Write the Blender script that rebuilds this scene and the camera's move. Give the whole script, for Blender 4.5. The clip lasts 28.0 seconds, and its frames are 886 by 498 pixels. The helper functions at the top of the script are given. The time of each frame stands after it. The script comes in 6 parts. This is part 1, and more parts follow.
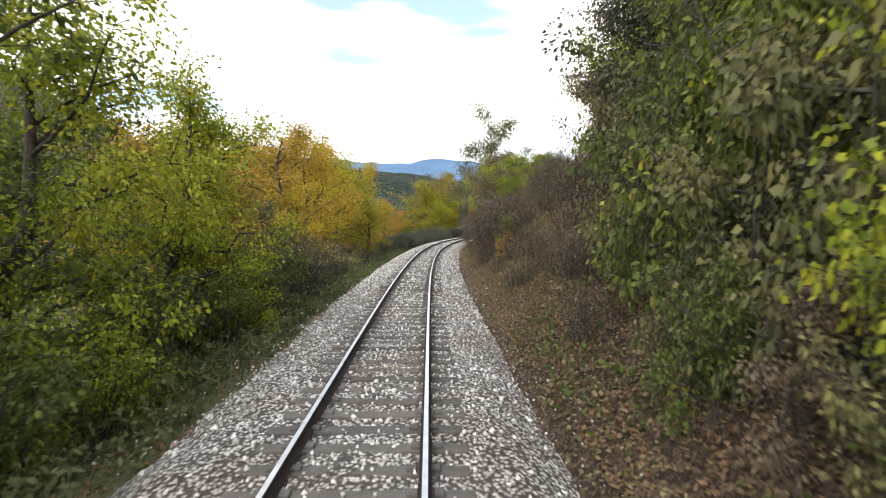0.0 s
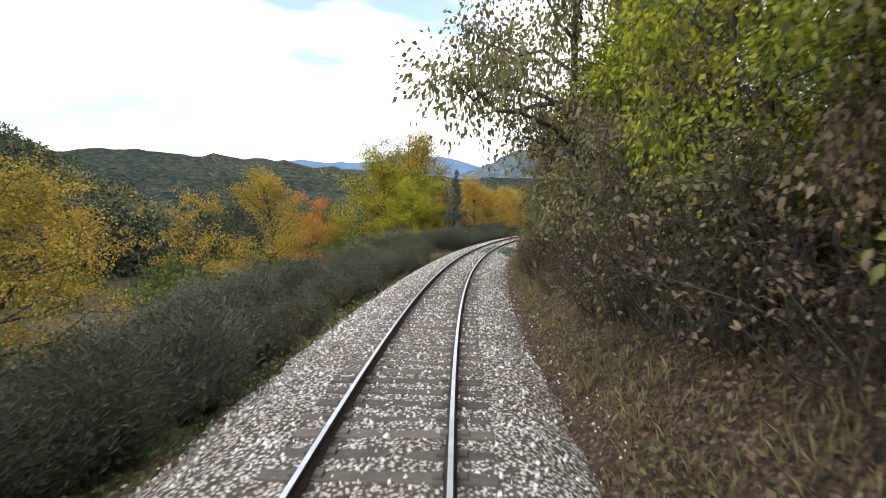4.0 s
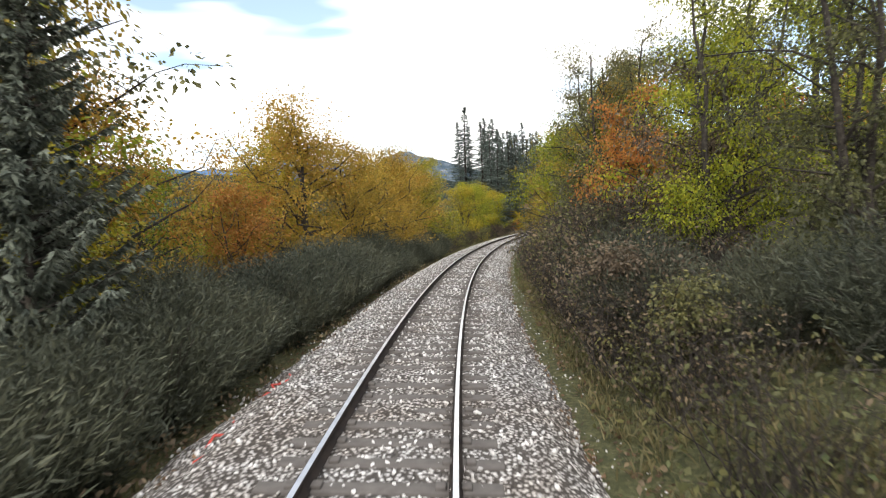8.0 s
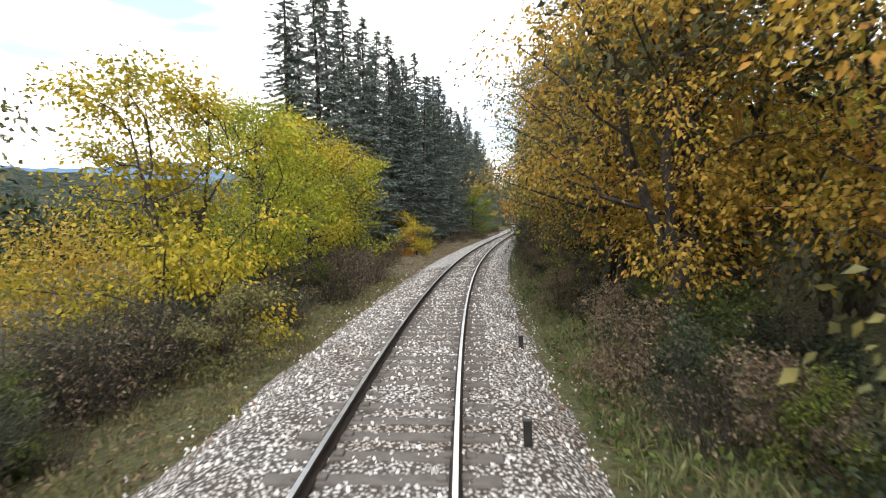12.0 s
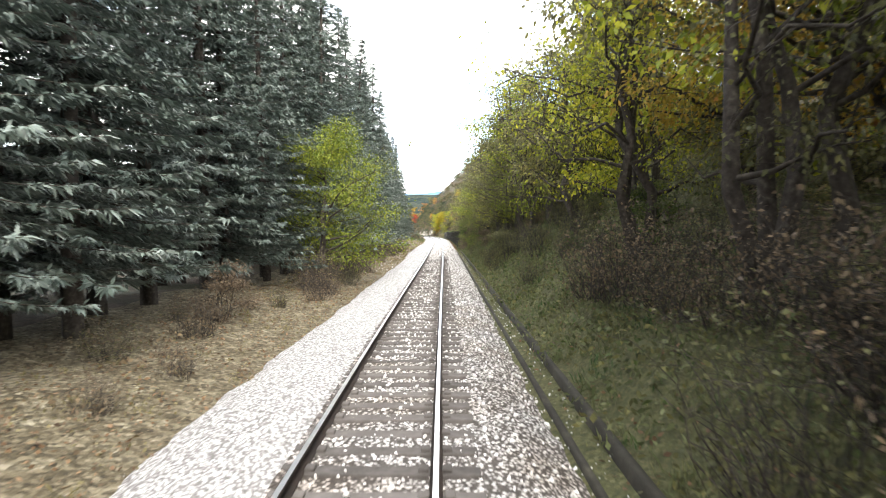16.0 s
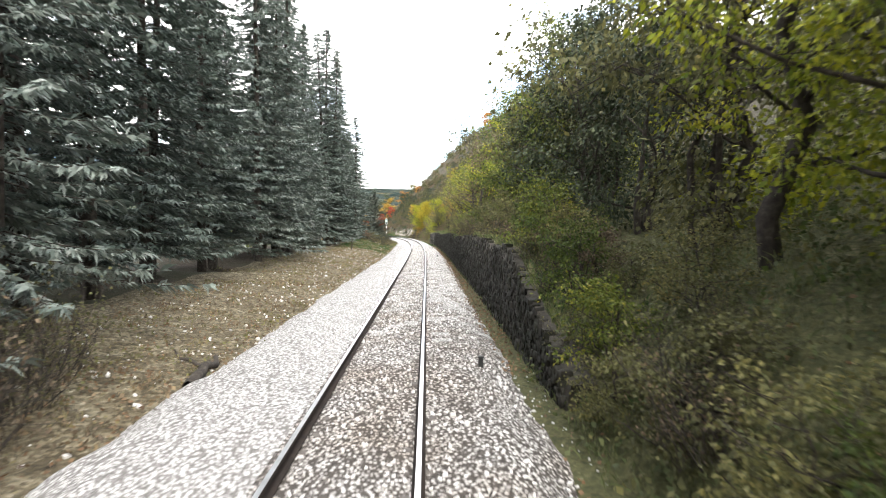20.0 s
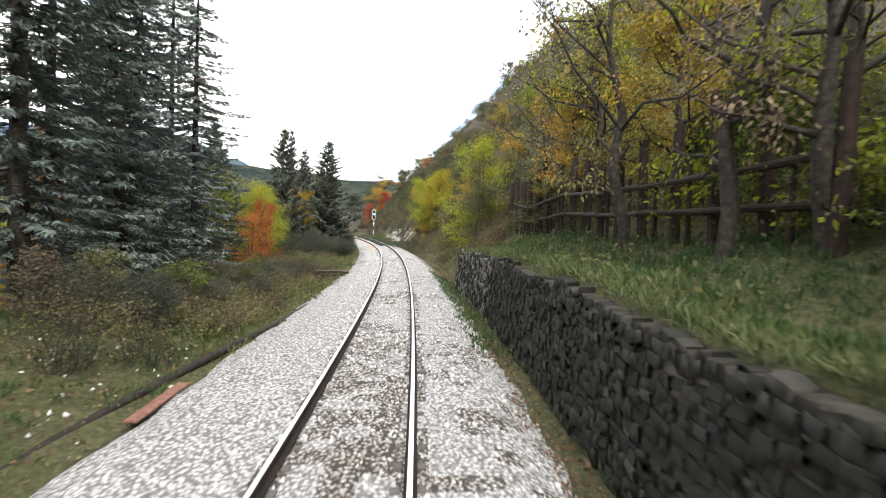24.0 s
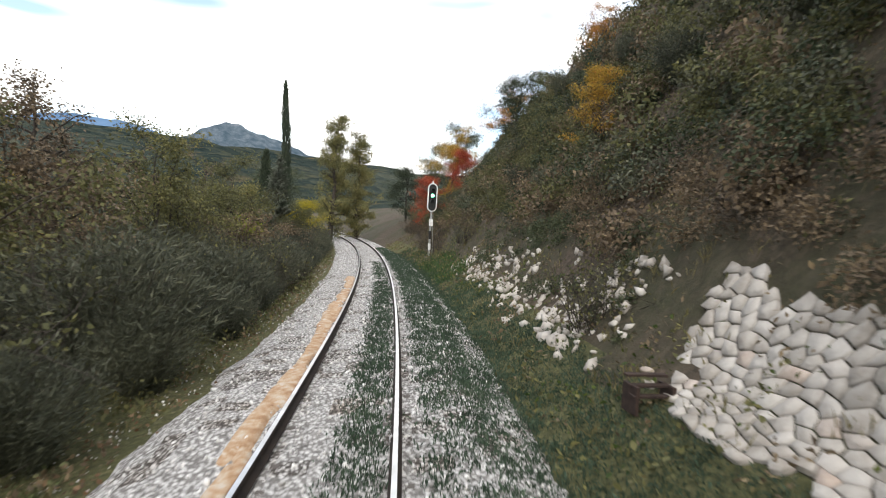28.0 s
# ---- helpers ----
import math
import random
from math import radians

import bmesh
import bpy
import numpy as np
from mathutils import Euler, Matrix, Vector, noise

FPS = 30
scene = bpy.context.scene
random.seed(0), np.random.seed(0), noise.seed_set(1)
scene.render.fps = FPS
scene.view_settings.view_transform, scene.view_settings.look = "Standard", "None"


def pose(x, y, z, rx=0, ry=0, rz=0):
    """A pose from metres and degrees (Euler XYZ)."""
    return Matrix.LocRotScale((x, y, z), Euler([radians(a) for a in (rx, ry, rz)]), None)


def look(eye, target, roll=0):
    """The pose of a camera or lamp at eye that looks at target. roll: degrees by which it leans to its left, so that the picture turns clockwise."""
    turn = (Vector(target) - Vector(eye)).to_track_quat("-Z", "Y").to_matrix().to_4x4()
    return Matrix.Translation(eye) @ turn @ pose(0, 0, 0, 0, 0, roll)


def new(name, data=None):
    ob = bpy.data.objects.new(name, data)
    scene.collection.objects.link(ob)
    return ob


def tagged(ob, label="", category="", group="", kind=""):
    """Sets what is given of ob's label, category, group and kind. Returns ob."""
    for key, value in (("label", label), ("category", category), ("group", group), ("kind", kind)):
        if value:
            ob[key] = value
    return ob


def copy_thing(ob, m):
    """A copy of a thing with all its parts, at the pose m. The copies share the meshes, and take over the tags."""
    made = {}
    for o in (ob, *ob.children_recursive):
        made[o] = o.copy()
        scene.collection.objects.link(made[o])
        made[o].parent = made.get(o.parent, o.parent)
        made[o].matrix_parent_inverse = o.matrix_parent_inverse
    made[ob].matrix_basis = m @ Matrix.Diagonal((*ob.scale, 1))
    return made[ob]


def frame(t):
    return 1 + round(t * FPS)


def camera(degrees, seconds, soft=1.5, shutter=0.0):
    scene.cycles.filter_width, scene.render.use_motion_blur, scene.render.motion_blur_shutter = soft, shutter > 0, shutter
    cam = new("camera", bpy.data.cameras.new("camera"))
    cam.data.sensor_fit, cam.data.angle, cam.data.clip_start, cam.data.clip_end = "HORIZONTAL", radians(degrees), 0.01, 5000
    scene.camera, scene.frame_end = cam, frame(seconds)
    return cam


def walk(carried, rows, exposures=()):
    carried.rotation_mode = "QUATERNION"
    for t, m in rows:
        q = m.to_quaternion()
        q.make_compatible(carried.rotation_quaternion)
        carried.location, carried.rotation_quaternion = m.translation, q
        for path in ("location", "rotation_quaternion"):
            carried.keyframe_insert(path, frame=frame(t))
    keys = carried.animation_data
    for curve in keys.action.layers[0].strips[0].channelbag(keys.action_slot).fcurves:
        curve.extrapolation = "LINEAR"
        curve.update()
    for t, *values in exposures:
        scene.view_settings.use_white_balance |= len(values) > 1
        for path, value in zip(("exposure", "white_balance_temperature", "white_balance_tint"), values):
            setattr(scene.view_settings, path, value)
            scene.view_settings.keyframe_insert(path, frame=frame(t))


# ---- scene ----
# The place is a single-track railway. S is the distance along its centre line, U the distance to the
# right of it, and heights count from the top of the rails.


def knots(table, x):
    """Smooth value of a small table of (x, value) at x."""
    xs = [k[0] for k in table]
    vs = [k[1] for k in table]
    if x <= xs[0]:
        return vs[0]
    if x >= xs[-1]:
        return vs[-1]
    i = max(j for j in range(len(xs) - 1) if xs[j] <= x)

    def slope(j):
        if j == 0 or j == len(xs) - 1:
            return 0.0 if j == 0 else (vs[-1] - vs[-2]) / (xs[-1] - xs[-2])
        a = (vs[j] - vs[j - 1]) / (xs[j] - xs[j - 1])
        b = (vs[j + 1] - vs[j]) / (xs[j + 1] - xs[j])
        return 0.0 if a * b <= 0 else 2 * a * b / (a + b)

    h = xs[i + 1] - xs[i]
    f = (x - xs[i]) / h
    return (vs[i] * (1 + 2 * f) * (1 - f) ** 2 + slope(i) * h * f * (1 - f) ** 2
            + vs[i + 1] * f * f * (3 - 2 * f) + slope(i + 1) * h * f * f * (f - 1))


# curvature of the track (1/m, to the right) and cant (degrees, leaning right)
CURVE = [(-80, -.00034), (0, -.00034), (20, .00071), (40, .00175), (60, .0026), (80, .00305), (100, .00313), (120, .00318), (140, .0032), (160, .00312), (180, .00291), (200, .0026), (220, .00205), (240, .00129), (260, .00055), (280, .00009), (300, -.00011), (320, -.00012), (340, -.00002), (360, -.00003), (380, -.00031), (400, -.00077), (420, -.00125), (440, -.00166), (460, -.00196), (480, -.00216), (500, -.00225), (520, -.00228), (540, -.00234), (560, -.00242), (580, -.0025), (700, -.0025)]
CANT = [(-80, -2.06), (0, -2.06), (30, -0.80), (60, 0.69), (90, 2.07), (120, 2.82), (150, 3.09), (180, 2.85), (210, 2.37), (240, 1.77), (270, 1.13), (300, 0.40), (330, -0.33), (360, -0.95), (390, -1.69), (420, -2.47), (450, -3.22), (480, -3.74), (510, -4.27), (540, -4.64), (570, -4.92), (700, -4.92)]
S0, S1, STEP = -80.0, 700.0, 0.5
_n = int((S1 - S0) / STEP) + 1
_s = np.linspace(S0, S1, _n)
_k = np.interp(_s, [c[0] for c in CURVE], [c[1] for c in CURVE])
_turn = np.concatenate(([0], np.cumsum((_k[1:] + _k[:-1]) / 2 * STEP)))
_turn = _turn - np.interp(0, _s, _turn) - radians(1.08)
_px = np.concatenate(([0], np.cumsum((np.sin(_turn[1:]) + np.sin(_turn[:-1])) / 2 * STEP)))
_py = np.concatenate(([0], np.cumsum((np.cos(_turn[1:]) + np.cos(_turn[:-1])) / 2 * STEP)))
_px -= np.interp(0, _s, _px)
_py -= np.interp(0, _s, _py)


def heading(s):
    """Angle of the track to the right of +y, in radians."""
    return float(np.interp(s, _s, _turn))


def cant(s):
    return radians(float(np.interp(s, [c[0] for c in CANT], [c[1] for c in CANT])))


def spot(s, u, z=0.0):
    """World place of a point beside the track."""
    a = heading(s)
    return Vector((float(np.interp(s, _s, _px)) + u * math.cos(a), float(np.interp(s, _s, _py)) - u * math.sin(a), z))


def spots(s, u, z):
    a = np.interp(s, _s, _turn)
    return np.stack((np.interp(s, _s, _px) + u * np.cos(a), np.interp(s, _s, _py) - u * np.sin(a), z), -1)


def banked(s, u, z=0.0):
    """World place of a point of the track itself, which leans in the curves."""
    c = cant(s)
    return spot(s, u * math.cos(c) + z * math.sin(c), z * math.cos(c) - u * math.sin(c))


# ---- the camera, riding in the driver's cab ----
SPEED = [(0, 14.6), (3, 15), (9, 16), (14, 17.5), (18, 19), (24, 20), (28, 20)]
# turn of the cab against the track (degrees, to the right), its pitch, its lean beyond the cant, its place across
LEAD = [(0, 1.19), (1, 1.19), (3, -0.07), (6, -0.62), (8, -0.26), (10, -0.35), (11, -0.57), (12, -0.77), (15, -0.26), (16, 0.35), (18, 1.32), (20, 1.48), (21, 1.23), (24, 1.92), (26, 2.70), (28, 2.88)]
PITCH = [(0, -2.53), (1, -2.53), (3, -2.61), (6, -2.96), (8, -2.68), (10, -2.53), (11, -2.55), (12, -2.47), (15, -1.95), (16, -1.86), (18, -1.73), (20, -2.01), (21, -1.88), (24, -2.11), (26, -2.64), (28, -2.39)]
LEAN = [(0, -0.02), (1, -0.02), (3, -0.34), (6, 0.14), (8, 0.17), (10, -0.12), (11, -0.24), (12, -0.29), (15, -0.15), (16, -0.20), (18, -0.06), (20, -0.11), (21, 0.05), (24, 0.06), (26, -0.16), (28, 0.40)]
SIDE = [(0, 0.801), (1, 0.801), (3, 0.778), (6, 0.703), (8, 0.714), (10, 0.735), (11, 0.736), (12, 0.744), (15, 0.767), (16, 0.788), (18, 0.836), (20, 0.839), (21, 0.836), (24, 0.863), (26, 0.887), (28, 0.913)]
EXPOSURE = [(0.0, 0.70), (3.0, 0.65), (6.0, 0.55), (9.0, 0.60), (11.0, 0.74), (13.0, 1.10), (15.0, 1.80), (17.0, 2.0), (19.0, 1.82), (20.0, 1.68), (21.0, 1.45), (23.5, 1.20), (25.0, 0.87), (27.0, 0.73), (28.0, 0.47)]


def way(t):
    """Distance along the track at t seconds."""
    n = 60
    return sum(float(np.interp(t * (i + .5) / n, [k[0] for k in SPEED], [k[1] for k in SPEED])) for i in range(n)) * t / n


cam = camera(72.0, 28.0, soft=1.05, shutter=0.10)
rows = []
for i in range(57):
    t = i / 2
    eye = banked(way(t), knots(SIDE, t), 2.5)
    rows.append((t, pose(eye.x, eye.y, eye.z, 90 + knots(PITCH, t), math.degrees(cant(way(t))) + knots(LEAN, t), -math.degrees(heading(way(t))) - knots(LEAD, t))))
walk(cam, rows, EXPOSURE)

# ---- sky and sun: thin bright cloud with faint blue gaps ----
world = bpy.data.worlds.new("sky")
scene.world = world
world.use_nodes = True
wn, wl = world.node_tree.nodes, world.node_tree.links
wn.clear()
sky = wn.new("ShaderNodeTexSky")
sky.sky_type, sky.sun_disc = "NISHITA", False
sky.sun_elevation, sky.sun_rotation = radians(38), radians(205)
sky_light = wn.new("ShaderNodeVectorMath")
sky_light.operation = "SCALE"
sky_light.inputs["Scale"].default_value = 0.17
wl.new(sky.outputs["Color"], sky_light.inputs[0])
where = wn.new("ShaderNodeTexCoord")
stretch = wn.new("ShaderNodeMapping")
stretch.inputs["Scale"].default_value = (1.6, 1.6, 6.5)
wl.new(where.outputs["Generated"], stretch.inputs["Vector"])
cloud = wn.new("ShaderNodeTexNoise")
cloud.inputs["Scale"].default_value = 1.5
cloud.inputs["Detail"].default_value = 3
cloud.inputs["Roughness"].default_value = 0.5
wl.new(stretch.outputs["Vector"], cloud.inputs["Vector"])
cover = wn.new("ShaderNodeValToRGB")
cover.color_ramp.elements[0].position, cover.color_ramp.elements[0].color = 0.40, (0.1, 0.1, 0.1, 1)
cover.color_ramp.elements[1].position, cover.color_ramp.elements[1].color = 0.52, (1, 1, 1, 1)
wl.new(cloud.outputs["Fac"], cover.inputs["Fac"])
blend = wn.new("ShaderNodeMix")
blend.data_type = "RGBA"
wl.new(cover.outputs["Color"], blend.inputs["Factor"])
wl.new(sky_light.outputs[0], blend.inputs["A"])
blend.inputs["B"].default_value = (1.42, 1.41, 1.38, 1)
ground_glow = wn.new("ShaderNodeBackground")
wl.new(blend.outputs["Result"], ground_glow.inputs["Color"])
ground_glow.inputs["Strength"].default_value = 1.0
wout = wn.new("ShaderNodeOutputWorld")
wl.new(ground_glow.outputs[0], wout.inputs["Surface"])

sun = new("sun", bpy.data.lights.new("sun", "SUN"))
sun.data.energy, sun.data.angle, sun.data.color = 1.5, radians(14), (1.0, 0.95, 0.86)
sun.matrix_world = look((0, 0, 60), (math.sin(radians(25)) * 60, math.cos(radians(25)) * 60, 60 - 60 * math.tan(radians(38))))

# ---- materials ----


class Mat:
    """A small builder for node materials."""

    def __init__(self, name, rough=0.8, metal=0.0, spec=0.3):
        self.m = bpy.data.materials.new(name)
        self.m.use_nodes = True
        self.n, self.l = self.m.node_tree.nodes, self.m.node_tree.links
        self.p = self.n["Principled BSDF"]
        self.p.inputs["Roughness"].default_value = rough
        self.p.inputs["Metallic"].default_value = metal
        self.p.inputs["Specular IOR Level"].default_value = spec
        self.at = self.n.new("ShaderNodeTexCoord").outputs["Object"]

    def noise(self, scale, detail=4, rough=0.55, at=None):
        k = self.n.new("ShaderNodeTexNoise")
        k.inputs["Scale"].default_value, k.inputs["Detail"].default_value, k.inputs["Roughness"].default_value = scale, detail, rough
        self.l.new(at or self.at, k.inputs["Vector"])
        return k.outputs["Fac"]

    def cells(self, scale, what="Color", feature="F1", at=None):
        k = self.n.new("ShaderNodeTexVoronoi")
        k.feature = feature
        k.inputs["Scale"].default_value = scale
        self.l.new(at or self.at, k.inputs["Vector"])
        return k.outputs[what]

    def ramp(self, fac, stops):
        k = self.n.new("ShaderNodeValToRGB")
        while len(k.color_ramp.elements) < len(stops):
            k.color_ramp.elements.new(0.5)
        for e, (at, c) in zip(k.color_ramp.elements, stops):
            e.position, e.color = at, (*c, 1)
        self.l.new(fac, k.inputs["Fac"])
        return k.outputs["Color"]

    def mix(self, fac, a, b, kind="MIX"):
        k = self.n.new("ShaderNodeMix")
        k.data_type, k.blend_type = "RGBA", kind
        for v, s in ((fac, k.inputs["Factor"]), (a, k.inputs["A"]), (b, k.inputs["B"])):
            if isinstance(v, (int, float)):
                s.default_value = v
            elif isinstance(v, tuple):
                s.default_value = (*v, 1)
            else:
                self.l.new(v, s)
        return k.outputs["Result"]

    def math(self, op, a, b=0.0):
        k = self.n.new("ShaderNodeMath")
        k.operation = op
        for v, s in zip((a, b), k.inputs):
            if isinstance(v, (int, float)):
                s.default_value = v
            else:
                self.l.new(v, s)
        return k.outputs[0]

    def island(self):
        return self.n.new("ShaderNodeNewGeometry").outputs["Random Per Island"]

    def each(self):
        return self.n.new("ShaderNodeObjectInfo").outputs["Random"]

    def color(self, c):
        self.l.new(c, self.p.inputs["Base Color"]) if not isinstance(c, tuple) else setattr(self.p.inputs["Base Color"], "default_value", (*c, 1))
        return self

    def bump(self, h, strength=0.5, dist=0.02):
        k = self.n.new("ShaderNodeBump")
        k.inputs["Strength"].default_value, k.inputs["Distance"].default_value = strength, dist
        self.l.new(h, k.inputs["Height"])
        self.l.new(k.outputs["Normal"], self.p.inputs["Normal"])
        return self

    def leafy(self, c, through_light=0.25):
        """Leaves let some light through."""
        t = self.n.new("ShaderNodeBsdfTranslucent")
        self.l.new(c, t.inputs["Color"])
        self.l.new(c, self.p.inputs["Base Color"])
        m = self.n.new("ShaderNodeMixShader")
        m.inputs[0].default_value = through_light
        self.l.new(self.p.outputs[0], m.inputs[1])
        self.l.new(t.outputs[0], m.inputs[2])
        self.l.new(m.outputs[0], self.n["Material Output"].inputs["Surface"])
        return self


def leaf_mat(name, stops, patch=0.9, dark=0.65, thin=0.32):
    """Leaf colours from a ramp: leaf by leaf, tuft by tuft and tree by tree."""
    m = Mat(name, 0.6, spec=0.25)
    a = m.math("MULTIPLY", m.island(), 0.45)
    b = m.math("MULTIPLY", m.noise(patch, 3), 0.75)
    c = m.math("MULTIPLY", m.math("SUBTRACT", m.each(), 0.5), 0.35)
    f = m.math("ADD", m.math("ADD", a, b), m.math("SUBTRACT", c, 0.1))
    col = m.ramp(f, stops)
    shade = m.ramp(m.noise(7.0, 2), [(0.3, (dark, dark, dark)), (0.7, (1, 1, 1))])
    return m.leafy(m.mix(1.0, col, shade, "MULTIPLY"), thin).m


LEAF = {
    "yellow": leaf_mat("yellow_autumn_leaves", [(0.15, (.17, .18, .02)), (0.45, (.42, .36, .03)), (0.65, (.56, .43, .035)), (0.92, (.54, .30, .035))]),
    "gold": leaf_mat("golden_autumn_leaves", [(0.15, (.20, .18, .03)), (0.45, (.42, .30, .045)), (0.72, (.52, .32, .05)), (0.95, (.50, .21, .05))]),
    "orange": leaf_mat("orange_autumn_leaves", [(0.15, (.36, .25, .05)), (0.45, (.54, .25, .055)), (0.75, (.56, .18, .05)), (0.95, (.46, .10, .04))]),
    "red": leaf_mat("red_autumn_leaves", [(0.15, (.36, .14, .04)), (0.5, (.46, .09, .04)), (0.9, (.36, .05, .03))]),
    "lime": leaf_mat("yellow_green_leaves", [(0.15, (.099, .143, .020)), (0.45, (.264, .308, .028)), (0.7, (.440, .440, .033)), (0.95, (.550, .462, .039))]),
    "fresh": leaf_mat("fresh_green_leaves", [(0.15, (.08, .12, .02)), (0.45, (.19, .24, .032)), (0.7, (.30, .33, .038)), (0.95, (.44, .39, .045))]),
    "green": leaf_mat("green_leaves", [(0.15, (.046, .078, .019)), (0.5, (.104, .143, .033)), (0.8, (.195, .221, .039)), (0.97, (.390, .351, .052))]),
    "olive": leaf_mat("dull_olive_leaves", [(0.15, (.072, .078, .036)), (0.5, (.150, .150, .065)), (0.8, (.260, .240, .091)), (0.97, (.442, .364, .117))]),
    "brown": leaf_mat("withered_brown_leaves", [(0.15, (.081, .062, .045)), (0.5, (.175, .131, .088)), (0.8, (.25, .185, .11)), (0.97, (.35, .265, .145))], thin=0.2),
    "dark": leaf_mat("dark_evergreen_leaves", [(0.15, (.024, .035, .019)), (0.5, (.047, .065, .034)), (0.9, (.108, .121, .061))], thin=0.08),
    "broom": leaf_mat("dark_broom_stems", [(0.15, (.039, .046, .034)), (0.5, (.081, .089, .060)), (0.9, (.161, .161, .103))], thin=0.08),
    "needle": leaf_mat("blue_green_needles", [(0.15, (.066, .088, .073)), (0.5, (.15, .19, .163)), (0.85, (.28, .32, .29)), (0.97, (.38, .415, .38))], thin=0.08),
    "cypress": leaf_mat("dark_cypress_foliage", [(0.15, (.025, .037, .025)), (0.5, (.052, .071, .046)), (0.9, (.103, .127, .075))], thin=0.08),
    "grass": leaf_mat("verge_grass", [(0.15, (.035, .07, .022)), (0.5, (.075, .135, .045)), (0.8, (.14, .19, .06)), (0.97, (.28, .26, .10))], 0.35),
    "pine": leaf_mat("dark_pine_needles", [(0.15, (.08, .094, .076)), (0.5, (.145, .165, .128)), (0.9, (.24, .26, .20))], thin=0.08),
    "turf": leaf_mat("low_dark_turf", [(0.15, (.042, .068, .045)), (0.5, (.083, .128, .083)), (0.8, (.150, .195, .120)), (0.97, (.300, .300, .165))], 0.35),
    "meadow": leaf_mat("tall_pale_grass", [(0.15, (.07, .09, .035)), (0.5, (.15, .175, .075)), (0.8, (.25, .26, .12)), (0.97, (.38, .35, .19))], 0.35),
    "straw": leaf_mat("dry_grass", [(0.15, (.12, .11, .05)), (0.5, (.22, .19, .09)), (0.8, (.32, .27, .14)), (0.97, (.42, .36, .2))], 0.35),
    "litter": leaf_mat("fallen_leaves", [(0.15, (.10, .065, .04)), (0.5, (.23, .14, .08)), (0.8, (.37, .24, .14)), (0.97, (.55, .42, .28))], 0.5),
}

m = Mat("bark", 0.9)
BARK = m.color(m.ramp(m.noise(9, 5), [(0.3, (.022, .018, .015)), (0.55, (.055, .046, .038)), (0.8, (.12, .105, .09))])).bump(m.noise(30, 3), 0.6, 0.01).m
m = Mat("pale_dead_wood", 0.85)
DEADWOOD = m.color(m.ramp(m.noise(8, 4), [(0.3, (.16, .14, .12)), (0.7, (.36, .33, .29))])).bump(m.noise(40, 3), 0.4, 0.005).m

# crushed limestone ballast
m = Mat("ballast_bed", 0.9)
pieces = m.cells(17.0)
tone = m.ramp(pieces, [(0.0, (.30, .285, .275)), (0.4, (.60, .575, .56)), (0.8, (.78, .765, .75)), (1.0, (.88, .87, .86))])
gap = m.ramp(m.cells(17.0, "Distance"), [(0.22, (1, 1, 1)), (0.55, (.11, .10, .092))])
dirt = m.ramp(m.noise(0.5, 4), [(0.35, (.80, .74, .68)), (0.6, (1, 1, 1))])
BALLAST = m.color(m.mix(1.0, m.mix(1.0, tone, gap, "MULTIPLY"), dirt, "MULTIPLY")).bump(m.math("SUBTRACT", 1.0, m.cells(17.0, "Distance")), 0.9, 0.035).m
m = Mat("ballast_stone", 0.88)
STONE_CHIP = m.color(m.mix(0.5, m.ramp(m.island(), [(0.0, (.14, .13, .125)), (0.25, (.46, .44, .43)), (0.6, (.74, .72, .71)), (1.0, (.88, .87, .86))]),
                           m.ramp(m.noise(0.5, 4), [(0.35, (.52, .49, .46)), (0.65, (.74, .73, .72))]))).bump(m.noise(60, 2), 0.3, 0.004).m
m = Mat("fresh_ballast_bed", 0.9)
tone = m.ramp(m.cells(17.0), [(0.0, (.36, .35, .345)), (0.5, (.55, .54, .535)), (1.0, (.76, .755, .75))])
gap = m.ramp(m.cells(17.0, "Distance"), [(0.3, (1, 1, 1)), (0.62, (.32, .31, .30))])
FRESH = m.color(m.mix(1.0, tone, gap, "MULTIPLY")).bump(m.math("SUBTRACT", 1.0, m.cells(17.0, "Distance")), 0.8, 0.03).m
m = Mat("fresh_ballast_stone", 0.88)
FRESH_CHIP = m.color(m.ramp(m.island(), [(0.0, (.28, .27, .265)), (0.4, (.50, .49, .485)), (1.0, (.78, .775, .77))])).m
m = Mat("rusty_rail_side", 0.8)
RAIL_SIDE = m.color(m.ramp(m.noise(5, 5), [(0.3, (.014, .011, .010)), (0.7, (.040, .028, .022))])).bump(m.noise(60, 2), 0.2, 0.003).m
m = Mat("polished_rail_head", 0.30, metal=1.0)
RAIL_HEAD = m.color(m.ramp(m.noise(3, 3), [(0.3, (.52, .51, .50)), (0.7, (.72, .72, .73))])).m
m = Mat("weathered_sleeper_wood", 0.9)
SLEEPER = m.color(m.mix(0.5, m.ramp(m.noise(6, 5), [(0.3, (.045, .040, .037)), (0.7, (.14, .125, .117))]),
                        m.ramp(m.each(), [(0, (.05, .045, .041)), (1, (.16, .145, .135))]))).bump(m.noise(24, 4), 0.5, 0.01).m

